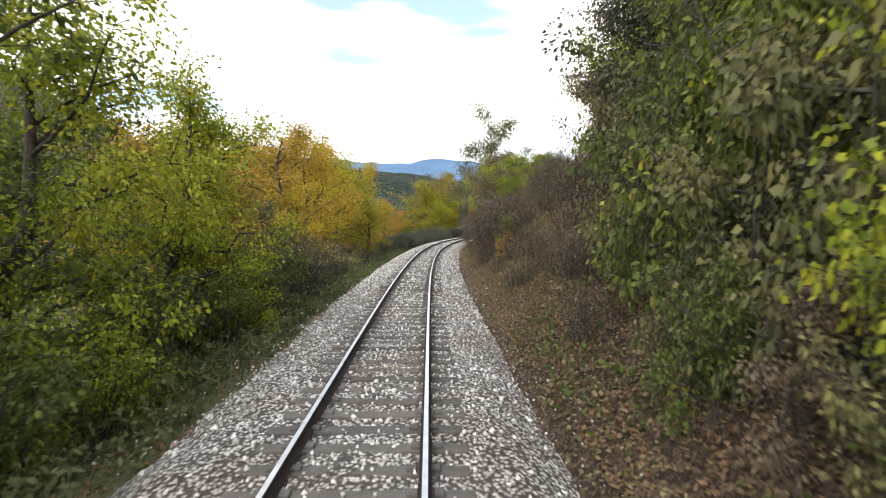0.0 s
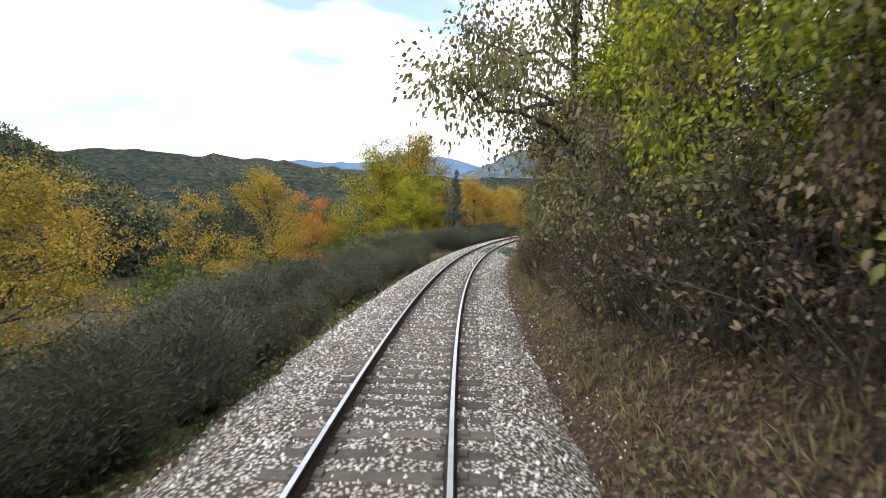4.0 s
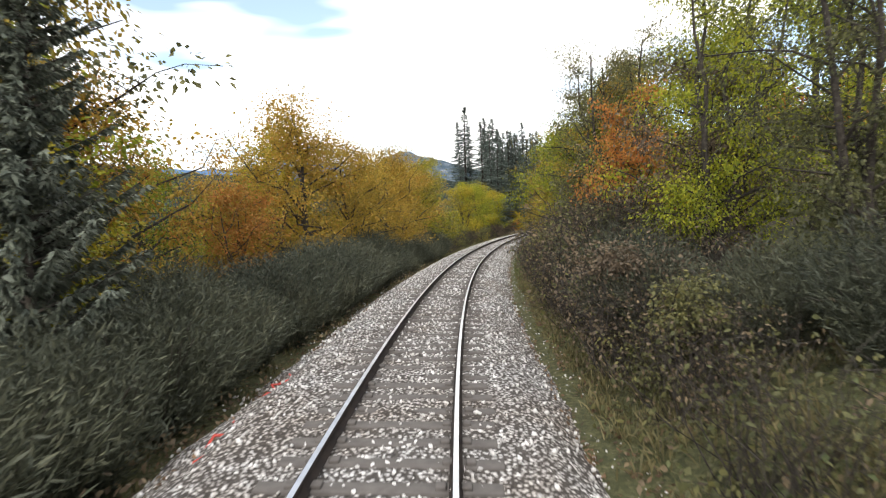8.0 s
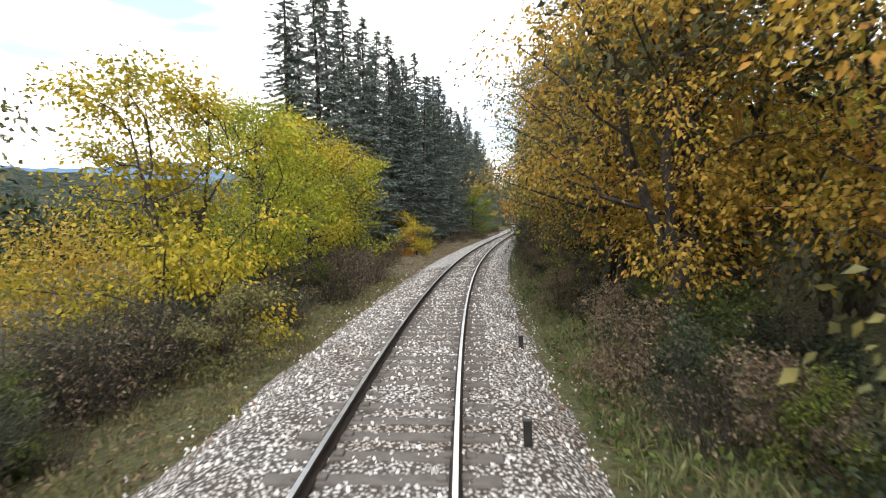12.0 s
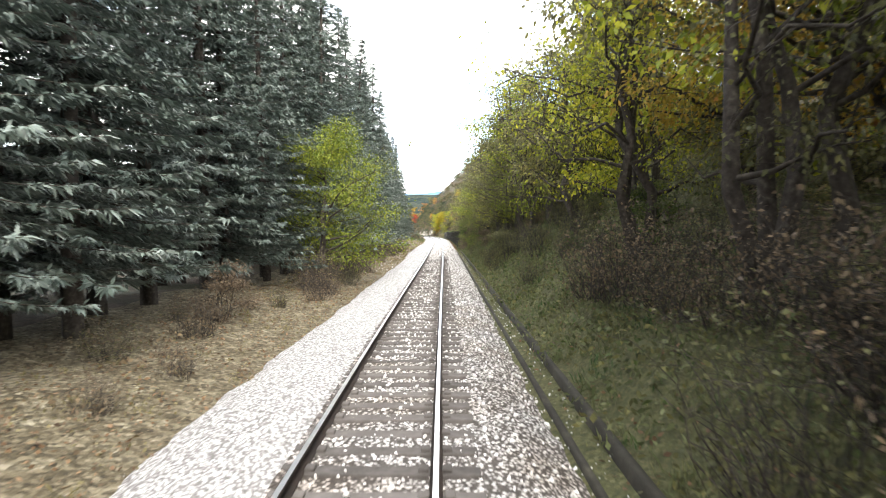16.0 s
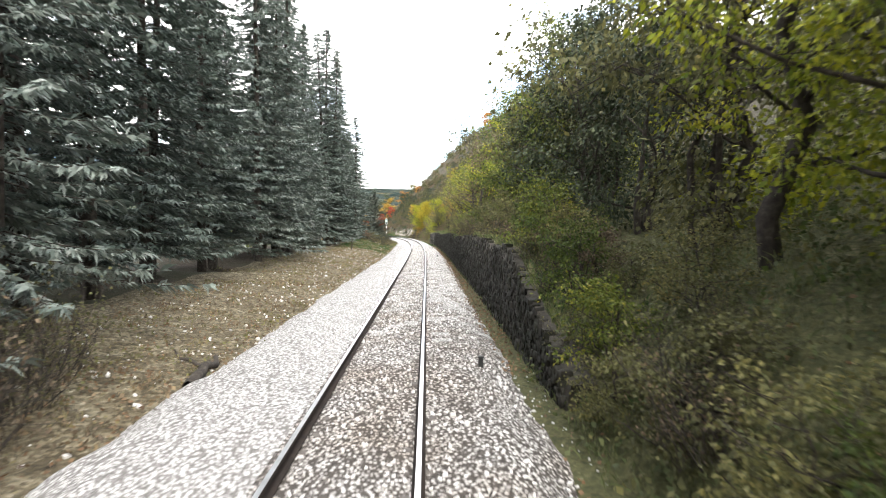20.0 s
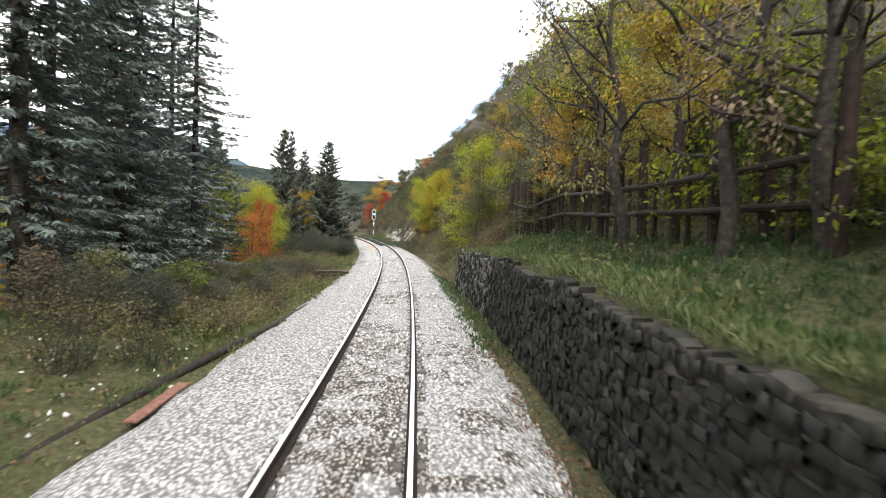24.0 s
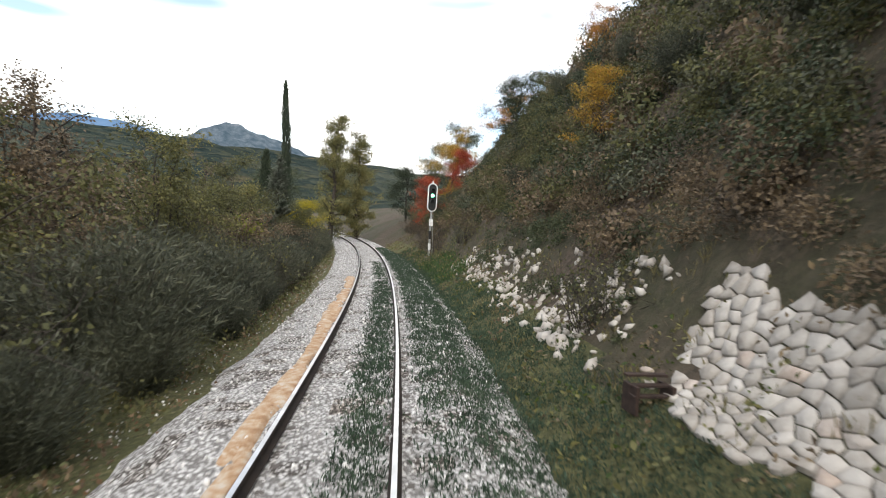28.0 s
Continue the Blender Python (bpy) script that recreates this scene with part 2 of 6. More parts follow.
# soil with leaf litter and thin grass
m = Mat("verge_soil", 0.95)
soil = m.ramp(m.noise(3.0, 6, 0.65), [(0.3, (.028, .022, .016)), (0.5, (.06, .048, .036)), (0.7, (.11, .09, .07))])
green = m.ramp(m.noise(9.0, 5, 0.7), [(0.3, (.02, .026, .011)), (0.6, (.05, .057, .023)), (0.8, (.10, .095, .045))])
speck = m.ramp(m.cells(9.0), [(0.0, (.035, .026, .018)), (0.6, (.085, .062, .042)), (0.9, (.17, .125, .09)), (1.0, (.26, .22, .18))])
mask = m.ramp(m.noise(0.16, 5, 0.65), [(0.42, (0, 0, 0)), (0.58, (1, 1, 1))])
SOIL = m.color(m.mix(mask, m.mix(0.5, soil, speck), m.mix(0.35, green, soil))).bump(m.noise(14, 5, 0.7), 0.9, 0.06).m

m = Mat("weedy_ground", 0.95)
weeds = m.ramp(m.noise(6.0, 6, 0.7), [(0.3, (.036, .04, .02)), (0.5, (.085, .09, .038)), (0.65, (.15, .15, .065)), (0.8, (.24, .22, .11))])
bits = m.ramp(m.cells(16.0), [(0.0, (.03, .03, .014)), (0.5, (.08, .085, .035)), (0.85, (.17, .15, .07)), (1.0, (.30, .26, .17))])
WEEDY = m.color(m.mix(0.5, weeds, bits)).bump(m.noise(16, 5, 0.7), 1.0, 0.08).m
m = Mat("leaf_litter_ground", 0.95)
tan = m.ramp(m.cells(13.0), [(0.0, (.07, .06, .042)), (0.4, (.17, .15, .105)), (0.8, (.31, .275, .205)), (1.0, (.52, .48, .40))])
dim = m.ramp(m.noise(2.2, 6, 0.7), [(0.32, (.30, .27, .22)), (0.5, (.62, .58, .5)), (0.68, (1, 1, .96))])
LITTER = m.color(m.mix(1.0, tan, dim, "MULTIPLY")).bump(m.math("SUBTRACT", m.noise(18, 5, 0.7), m.cells(13.0, "Distance")), 1.0, 0.05).m

m = Mat("leafy_bank_ground", 0.95)
bits = m.ramp(m.cells(19.0), [(0.0, (.025, .018, .012)), (0.4, (.08, .055, .036)), (0.75, (.19, .135, .09)), (0.93, (.34, .26, .19)), (1.0, (.55, .48, .40))])
dim = m.ramp(m.noise(3.5, 6, 0.75), [(0.34, (.32, .29, .27)), (0.5, (.75, .71, .68)), (0.66, (1, 1, 1))])
twig = m.ramp(m.noise(30.0, 4, 0.7), [(0.35, (.6, .57, .55)), (0.62, (1.0, 1.0, 1.0))])
BANK = m.color(m.mix(1.0, m.mix(1.0, bits, dim, "MULTIPLY"), twig, "MULTIPLY")).bump(m.math("SUBTRACT", m.noise(20, 5, 0.7), m.cells(19.0, "Distance")), 1.0, 0.06).m
m = Mat("red_rust", 0.85)
RUST = m.color(m.ramp(m.noise(7, 5), [(0.3, (.13, .06, .045)), (0.7, (.30, .15, .11))])).bump(m.noise(30, 3), 0.4, 0.006).m

m = Mat("far_wooded_hill", 1.0, spec=0.0)
trees_tone = m.ramp(m.cells(0.11), [(0.0, (.018, .03, .03)), (0.5, (.038, .05, .044)), (0.85, (.065, .07, .05)), (1.0, (.11, .085, .05))])
clear = m.ramp(m.noise(0.006, 6), [(0.45, (0, 0, 0)), (0.7, (1, 1, 1))])
HILL = m.color(m.mix(m.math("MULTIPLY", clear, 0.35), trees_tone, (.11, .12, .10))).bump(m.math("SUBTRACT", m.noise(0.05, 5, 0.75), m.cells(0.11, "Distance")), 1.0, 9).m
# the blue haze of distance is put into the ridge's colour
m = Mat("haze_blue_ridge", 1.0, spec=0.0)
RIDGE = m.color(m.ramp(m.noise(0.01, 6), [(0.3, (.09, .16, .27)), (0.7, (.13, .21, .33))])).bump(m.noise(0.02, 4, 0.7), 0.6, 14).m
# grey rock, with a bluish tint painted in as distance haze
m = Mat("hazy_grey_cliff", 1.0, spec=0.0)
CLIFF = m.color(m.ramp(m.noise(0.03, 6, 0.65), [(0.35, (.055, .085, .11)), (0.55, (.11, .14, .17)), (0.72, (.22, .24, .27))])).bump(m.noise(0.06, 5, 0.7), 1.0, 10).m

m = Mat("dark_wall_stone", 0.92)
moss = m.ramp(m.noise(1.3, 5, .65), [(0.42, (0, 0, 0)), (0.62, (1, 1, 1))])
WALLSTONE = m.color(m.mix(moss, m.mix(0.5, m.ramp(m.each(), [(0, (.11, .10, .09)), (.6, (.26, .24, .215)), (1, (.44, .41, .37))]), m.ramp(m.noise(5, 5), [(0.3, (.11, .10, .09)), (0.7, (.36, .335, .30))])),
                          (.06, .062, .04))).bump(m.noise(22, 5), 0.7, 0.012).m
# mossy wall stone again, with the wall's shade put into much darker colours
m = Mat("shaded_wall_stone_joined", 0.92)
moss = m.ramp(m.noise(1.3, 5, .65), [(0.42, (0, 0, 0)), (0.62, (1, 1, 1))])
WALLSTONE_SHADED = m.color(m.mix(moss, m.mix(0.5, m.ramp(m.island(), [(0, (.016, .014, .012)), (.6, (.034, .03, .027)), (1, (.085, .077, .066))]), m.ramp(m.noise(5, 5), [(0.3, (.018, .016, .014)), (0.7, (.06, .055, .048))])),
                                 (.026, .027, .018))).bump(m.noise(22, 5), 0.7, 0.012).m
m = Mat("wall_core_mortar", 0.95)
MORTAR = m.color(m.ramp(m.noise(6, 5), [(0.3, (.03, .027, .023)), (0.7, (.085, .075, .06))])).bump(m.noise(18, 4), 0.8, 0.02).m
m = Mat("pale_limestone_block", 0.9)
PALESTONE = m.color(m.mix(0.45, m.ramp(m.each(), [(0, (.20, .175, .15)), (.5, (.37, .335, .30)), (.93, (.52, .49, .46)), (1, (.42, .27, .19))]), m.ramp(m.noise(4, 5), [(0.3, (.24, .21, .18)), (0.6, (.52, .49, .45))]))).bump(m.noise(14, 5), 0.8, 0.02).m
m = Mat("pale_limestone_joined", 0.9)
PALESTONE_JOINED = m.color(m.mix(0.45, m.ramp(m.island(), [(0, (.26, .23, .20)), (.5, (.43, .395, .36)), (1, (.58, .55, .52))]), m.ramp(m.noise(4, 5), [(0.3, (.33, .29, .25)), (0.6, (.58, .55, .51))]))).bump(m.noise(14, 5), 0.6, 0.015).m
m = Mat("stained_concrete", 0.9)
CONCRETE = m.color(m.ramp(m.noise(2.5, 6, .65), [(0.3, (.10, .095, .08)), (0.55, (.24, .225, .20)), (0.75, (.36, .345, .315))])).bump(m.noise(30, 4), 0.4, 0.006).m
m = Mat("mossy_gutter", 0.9)
GUTTER = m.color(m.ramp(m.noise(2.0, 6, .65), [(0.3, (.014, .013, .009)), (0.55, (.03, .027, .02)), (0.8, (.07, .063, .045))])).bump(m.noise(20, 4), 0.6, 0.012).m
m = Mat("brown_fence_wood", 0.8)
FENCEWOOD = m.color(m.ramp(m.noise(7, 5), [(0.3, (.02, .013, .011)), (0.7, (.055, .034, .027))])).bump(m.noise(26, 4), 0.5, 0.006).m
m = Mat("black_enamel", 0.45)
BLACK = m.color(m.ramp(m.noise(5, 3), [(0.3, (.012, .012, .013)), (0.7, (.03, .03, .03))])).m
m = Mat("white_enamel", 0.5)
WHITE = m.color(m.ramp(m.noise(5, 4), [(0.3, (.62, .62, .61)), (0.7, (.8, .8, .8))])).m
m = Mat("blue_enamel", 0.5)
BLUE = m.color(m.ramp(m.noise(9, 3), [(0.3, (.02, .05, .22)), (0.7, (.03, .08, .32))])).m
m = Mat("galvanised_steel", 0.5, metal=.6)
STEEL = m.color(m.ramp(m.noise(9, 4), [(0.3, (.30, .30, .30)), (0.7, (.46, .46, .45))])).m
m = Mat("orange_clay", 0.95)
CLAY = m.color(m.ramp(m.noise(5, 6, .65), [(0.3, (.26, .15, .085)), (0.47, (.42, .27, .16)), (0.58, (.50, .40, .30)), (0.72, (.55, .52, .48))])).bump(m.noise(26, 5, .7), 0.9, 0.02).m
m = Mat("pale_dirt", 0.95)
DIRT = m.color(m.ramp(m.noise(2.5, 6, .65), [(0.3, (.16, .145, .12)), (0.55, (.29, .27, .24)), (0.75, (.42, .40, .37))])).bump(m.noise(22, 5, .7), 0.8, 0.02).m
m = Mat("red_marker_tape", 0.5)
RED = m.color(m.ramp(m.noise(9, 3), [(0.3, (.45, .05, .04)), (0.7, (.6, .09, .07))])).m
m = Mat("green_signal_lens", 0.2)
m.p.inputs["Emission Color"].default_value = (.25, 1.0, .6, 1)
m.p.inputs["Emission Strength"].default_value = 6.0
GREEN_LAMP = m.color((.1, .5, .3)).m

# ---- mesh helpers ----


def part(name, bm, material, parent=None, label=""):
    """One mesh object from a bmesh, under a thing or under a part."""
    me = bpy.data.meshes.new(name)
    bm.to_mesh(me)
    bm.free()
    me.materials.append(material)
    ob = new(name, me)
    ob.parent = parent
    return tagged(ob, label)


def sheet(name, verts, faces, material, parent=None, smooth=False):
    """One mesh object from numpy arrays of places and of equal-sided faces."""
    me = bpy.data.meshes.new(name)
    verts = np.asarray(verts, dtype=np.float32)
    faces = np.asarray(faces, dtype=np.int32)
    me.vertices.add(len(verts))
    me.vertices.foreach_set("co", verts.ravel())
    k = faces.shape[1]
    me.loops.add(faces.size)
    me.loops.foreach_set("vertex_index", faces.ravel())
    me.polygons.add(len(faces))
    me.polygons.foreach_set("loop_start", np.arange(0, faces.size, k, dtype=np.int32))
    if smooth:
        me.polygons.foreach_set("use_smooth", np.ones(len(faces), dtype=bool))
    me.update(calc_edges=True)
    me.materials.append(material)
    ob = new(name, me)
    ob.parent = parent
    return ob


def thing(name, label, category, group="", kind=""):
    return tagged(new(name), label, category, group, kind)


def grid_faces(rows_n, cols_n):
    i = np.arange((rows_n - 1) * (cols_n - 1))
    a = i // (cols_n - 1) * cols_n + i % (cols_n - 1)
    return np.stack((a, a + 1, a + cols_n + 1, a + cols_n), -1)


def wave(x, y, scale, seed=0.0):
    """Cheap smooth noise, about -1 to 1, for arrays."""
    x, y = np.asarray(x) / scale + seed * 7.3, np.asarray(y) / scale - seed * 3.1
    return (np.sin(x + 1.7 * np.sin(0.73 * y + seed)) * np.cos(1.13 * y + 1.3 * np.sin(0.61 * x)) * 0.6
            + np.sin(2.3 * x - 1.9 * y + seed) * 0.25 + np.sin(4.9 * y + 3.7 * x) * 0.15)


# ---- the lie of the land: heights at set distances from the track ----
UL = [-90, -50, -25, -14, -8, -5, -3.3, -2.3]
UR = [2.3, 3.3, 3.45, 5, 8, 14, 25, 50, 90]
LEFT = [(-80, [-12, -10, -7, -4, -2, -1.3, -.8, -.62]), (40, [-12, -10, -7, -4, -2, -1.3, -.8, -.62]),
        (75, [-8, -6, -4, -2.6, -1.7, -1.2, -.8, -.62]), (120, [-4, -3, -2.2, -1.6, -1.3, -1.0, -.75, -.62]),
        (205, [-3, -2, -1.6, -1.3, -1.2, -.9, -.7, -.62]), (235, [1, .8, .6, .5, .2, -.25, -.55, -.6]),
        (310, [1, .6, .5, .4, .1, -.3, -.55, -.6]), (345, [-1, -.4, -.1, 0, -.1, -.35, -.55, -.6]), (395, [-4, -2, -.2, .3, .3, -.15, -.55, -.6]),
        (424, [-8, -4, -.8, .2, .3, -.2, -.6, -.6]), (440, [-9, -7, -4, -2, -1.0, -.8, -.65, -.6]), (470, [-12, -9, -5, -2.6, -1.4, -1.0, -.75, -.62]),
        (700, [-10, -6, -3, -1.6, -1.2, -.9, -.75, -.62])]
RIGHT = [(-80, [-.6, .3, 1.9, 4.5, 8.5, 11, 15, 22]), (30, [-.6, .3, 1.9, 4.7, 9.0, 12, 15, 22]), (40, [-.6, .3, 2.1, 5.2, 9.8, 12.5, 16, 22]), (55, [-.62, .1, 1.9, 4.7, 9.2, 12, 16, 21]), (66, [-.62, -.1, 1.4, 3.4, 6.0, 9, 13, 20]),
         (96, [-.62, -.3, .8, 2.2, 4, 7, 11, 18]), (110, [-.62, -.5, -.3, .1, .8, 2, 6, 12]), (122, [-.62, -.5, -.2, .4, 1.4, 3, 7, 13]), (134, [-.62, -.5, .2, 1.0, 2.2, 4, 8, 14]),
         (160, [-.62, -.6, -.4, 0, .9, 2.6, 7, 14]), (205, [-.62, -.6, -.4, .2, 1.6, 4, 8, 14]), (228, [-.6, -.3, .6, 2.0, 4.4, 8, 13, 20]),
         (262, [-.6, -.3, .8, 2.6, 5.4, 9, 14, 21]), (275, [-.6, -.3, 1.3, 3.7, 7.2, 11.2, 16, 23]), (300, [-.6, -.3, 1.3, 3.7, 7.2, 11.2, 16, 23]), (315, [-.6, -.3, .9, 2.8, 5.8, 9.7, 15, 22]), (338, [-.6, -.5, .9, 2.8, 6.2, 11, 18, 26]), (343, [-.6, -.5, 1.5, 2.5, 6.2, 12, 20, 28]),
         (439, [-.6, -.5, 1.6, 3.0, 9.5, 21, 33, 40]), (444, [-.62, -.5, .9, 4.0, 12, 24, 38, 46]), (470, [-.62, -.5, .9, 5.4, 14.5, 28, 42, 50]),
         (500, [-.62, -.4, .6, 5.0, 15.0, 30, 44, 52]), (535, [-.62, -.4, .6, 4.8, 14.5, 26, 37, 43]), (570, [-.62, -.45, .5, 2.4, 5, 8, 11, 14]), (700, [-.62, -.45, .3, 1.2, 2.5, 4, 6, 8])]


def wall_crest(s):
    """Height of the top of the retaining wall."""
    s = np.asarray(s, float)
    return np.interp(s, [342, 360, 395, 412, 441], [1.95, 1.95, 1.8, 1.6, 1.42]) + .08 * np.sin(s * .21) + .05 * np.sin(s * .9) - 2.1 * np.clip((350 - s) / 7.5, 0, 1)


def ground(s, u):
    """Height of the ground beside the track, for arrays."""
    s, u = np.broadcast_arrays(np.asarray(s, float), np.asarray(u, float))
    us = UL + UR  # a step at the wall between 3.3 and 3.45
    cols = [np.interp(s, [r[0] for r in LEFT], [r[1][i] for r in LEFT]) for i in range(8)]
    right = [np.interp(s, [r[0] for r in RIGHT], [r[1][i] for r in RIGHT]) for i in range(8)]
    behind = np.where((s > 343.5) & (s < 441.6), wall_crest(s) + .05, right[1] + (right[2] - right[1]) * .09)
    cols += right[:2] + [behind] + right[2:]
    cols = np.stack(cols)
    j = np.clip(np.searchsorted(us, u) - 1, 0, 15)
    lo, hi = np.take(us, j), np.take(us, j + 1)
    f = np.clip((u - lo) / (hi - lo), 0, 1)
    a = np.take_along_axis(cols, j[None], 0)[0]
    b = np.take_along_axis(cols, j[None] + 1, 0)[0]
    rough = np.clip((np.abs(u) - 2.6) / 3, 0, 1)
    return a + (b - a) * f + rough * (0.22 * wave(s, u, 2.1, 1) + 0.10 * wave(s, u, .7, 2)) + np.clip(np.abs(u) / 30, 0, 1) * .8 * wave(s, u, 13, 3)


def height(s, u):
    return float(ground(s, u))


us = np.array([-90, -70, -50, -38, -30, -25, -21, -18, -16, -14, -12.5, -11, -10, -9, -8, -7.2, -6.5, -5.8, -5.2, -4.6, -4.1, -3.7, -3.3, -2.9, -2.6, -2.3,
               -1.2, 1.2, 2.3, 2.6, 2.9, 3.3, 3.45, 3.7, 4.1, 4.6, 5.2, 5.8, 6.5, 7.2, 8, 9, 10, 11, 12.5, 14, 16, 18, 21, 25, 30, 38, 50, 70, 90])
ss = np.arange(S0, S1 + .1, 1.5)
gs, gu = np.meshgrid(ss, us, indexing="ij")
gz = ground(gs, gu)
gv = spots(gs.ravel(), gu.ravel(), gz.ravel())
gf = grid_faces(len(ss), len(us))
# outer rings carry the sheet on to the horizon
nr, nc = len(ss), len(us)
rim = [i * nc for i in range(nr)] + [(nr - 1) * nc + j for j in range(1, nc)] + [i * nc + nc - 1 for i in range(nr - 2, -1, -1)] + [j for j in range(nc - 2, 0, -1)]
mid = spot(300, 30)
ring = gv[rim]
base = len(gv)
allv, allf = [gv], [gf]
prev = np.array(rim)
for k, drop in ((1.25, -2), (1.8, -4), (3, -8), (6, -12), (12, -16)):
    p = ring.copy()
    p[:, :2] = np.array((mid.x, mid.y)) + (ring[:, :2] - np.array((mid.x, mid.y))) * k
    p[:, 2] = np.clip(ring[:, 2], -12, 30) + drop
    cur = np.arange(base, base + len(p))
    base += len(p)
    allv.append(p)
    allf.append(np.stack((prev, cur, np.roll(cur, -1), np.roll(prev, -1)), -1))
    prev = cur
land = sheet("ground", np.concatenate(allv), np.concatenate(allf), SOIL, smooth=True)
land.data.materials.append(WEEDY)
land.data.materials.append(LITTER)
land.data.materials.append(BANK)
cs_, cu_ = gs[:-1, :-1].ravel() + .75, .5 * (gu[:-1, :-1] + gu[:-1, 1:]).ravel()
fray = .7 * wave(cs_, cu_, 1.7, 4) + .5 * wave(cs_, cu_, .6, 2)
cover_ = np.zeros(len(cs_), np.int32)
for a0, a1, b0, b1, kind_ in ((222, 347, 2.0, 12, 1), (102, 160, 2.0, 12, 1), (150, 222, 2.0, 9, 1), (343, 470, 2.0, 12, 1), (425, 640, -16, -2, 1), (-30, 60, -12, -2, 1), (60, 222, -12, -2, 1), (470, 487, 2.0, 5, 0), (-10, 100, 2.0, 12, 3), (470, 560, 4.6, 14, 0), (487, 560, 2.6, 4.6, 1),
                              (222, 412, -10, -2.0, 2), (398, 426, -9, -3.2, 1)):
    cover_[(cs_ + fray > a0) & (cs_ + fray < a1) & (cu_ + fray * .5 > b0) & (cu_ + fray * .5 < b1)] = kind_
land.data.polygons.foreach_set("material_index", np.concatenate((cover_, np.zeros(len(land.data.polygons) - len(cover_), np.int32))))
tagged(land, "brown soil with leaf litter and patchy grass along the railway", "ground", kind="structure")

# ---- distant hills ----


def ridge(name, label, material, near, far, profile, seed):
    """A range of hills: elevation angles (degrees) by bearing, its foot at near and its crest at far metres."""
    az = np.radians(np.linspace(profile[0][0], profile[-1][0], 160))
    el = np.interp(np.degrees(az), [p[0] for p in profile], [p[1] for p in profile])
    steps = np.linspace(0, 1, 14)
    a, k = np.meshgrid(az, steps, indexing="ij")
    e = np.repeat(el[:, None], len(steps), 1)
    d = near + (far - near) * k
    crest = np.tan(np.radians(e)) * far
    z = -14 + (crest + 14) * (k ** 0.8) + (wave(a * far, d, far * .03, seed) * .06 + wave(a * far, d, far * .009, seed) * .03) * crest * np.clip(k * 3, 0, 1)
    v = np.stack((np.sin(a) * d, np.cos(a) * d, z), -1).reshape(-1, 3)
    return tagged(sheet(name, v, grid_faces(len(az), len(steps)), material, smooth=True), label, "hill", kind="structure")


ridge("backdrop_green_hill", "green wooded hill behind the valley", HILL, 700, 1100,
      [(-70, 5), (-40, 5.6), (-24, 5.8), (-17, 5.6), (-9, 5.0), (-3, 4.4), (3, 3.9), (8, 3.7), (14, 3.5), (22, 2.8), (35, 2.5), (60, 3)], 1)
ridge("backdrop_blue_ridge", "mountain ridge far across the valley, its haze painted in blue", RIDGE, 1900, 2900,
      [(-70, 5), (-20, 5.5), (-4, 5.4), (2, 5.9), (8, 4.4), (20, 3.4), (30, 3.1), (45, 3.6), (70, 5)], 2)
ridge("backdrop_grey_cliff", "grey rocky mountain above the woods, tinted with painted haze", CLIFF, 2200, 2600,
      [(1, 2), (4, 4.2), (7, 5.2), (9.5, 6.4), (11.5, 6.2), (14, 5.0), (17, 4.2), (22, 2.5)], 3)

# wooded spur close across the valley
gx, gy = np.meshgrid(np.linspace(-330, -30, 61), np.linspace(60, 470, 83), indexing="ij")


def spur(x, y):
    return -16 + 72 * np.exp(-((x + 190) / 92) ** 2 - ((y - 235) / 120) ** 2) + 2.5 * wave(x, y, 24, 6) + 1.2 * wave(x, y, 9, 2)


tagged(sheet("backdrop_spur", np.stack((gx, gy, spur(gx, gy)), -1).reshape(-1, 3), grid_faces(61, 83), SOIL, smooth=True), "dark wooded spur across the valley", "hill", kind="structure")

# ---- the track ----
bal_u = np.array([-3.1, -2.75, -2.45, -2.15, -1.85, -1.4, -.95, -.6, -.2, .2, .6, .95, 1.4, 1.75, 2.05, 2.35, 2.65, 2.95])
bal_z = np.array([-.80, -.60, -.42, -.27, -.20, -.19, -.2, -.2, -.18, -.18, -.2, -.2, -.19, -.2, -.3, -.45, -.62, -.80])
bs = np.arange(-30, 640, .4)
bg, bu = np.meshgrid(bs, np.arange(len(bal_u)), indexing="ij")
uu = bal_u[bu]
wider = np.interp(bg, [0, 200, 240, 318, 335, 365, 390, 425, 445, 470, 520], [0, 0, .35, .5, .85, .85, .7, .75, .55, .2, 0])
uu = np.where(uu < -1.5, uu - wider * np.clip((-1.5 - uu), 0, 1), uu)
zz = bal_z[bu] + .07 * ((uu < -.9) & (uu > -1.9)) * np.clip((bg - 220) / 8, 0, 1) * np.clip((345 - bg) / 8, 0, 1) + .022 * wave(bg, uu, .35, 4) + .02 * wave(bg, uu, 1.3, 5) * (np.abs(uu) > 1.6)
edge = (np.abs(uu) > 1.9) * (.12 * wave(bg, uu, 1.1, 6) + .08 * wave(bg, uu, .45, 8))
zz = zz + np.interp(bg, [312, 330, 430, 455], [0, .12, .12, 0]) * np.clip((-1.9 - uu) / .6, 0, 1)
uu = uu + edge * (np.abs(uu) > 2.2)
cc = np.interp(bg, [c[0] for c in CANT], [radians(c[1]) for c in CANT])
bv = spots(bg.ravel(), (uu * np.cos(cc) + zz * np.sin(cc)).ravel(), (zz * np.cos(cc) - uu * np.sin(cc)).ravel())
bed = sheet("ballast_bed", bv, grid_faces(len(bs), len(bal_u)), BALLAST, smooth=True)
bed.data.materials.append(FRESH)
face_s = bg[:-1, :-1].ravel()
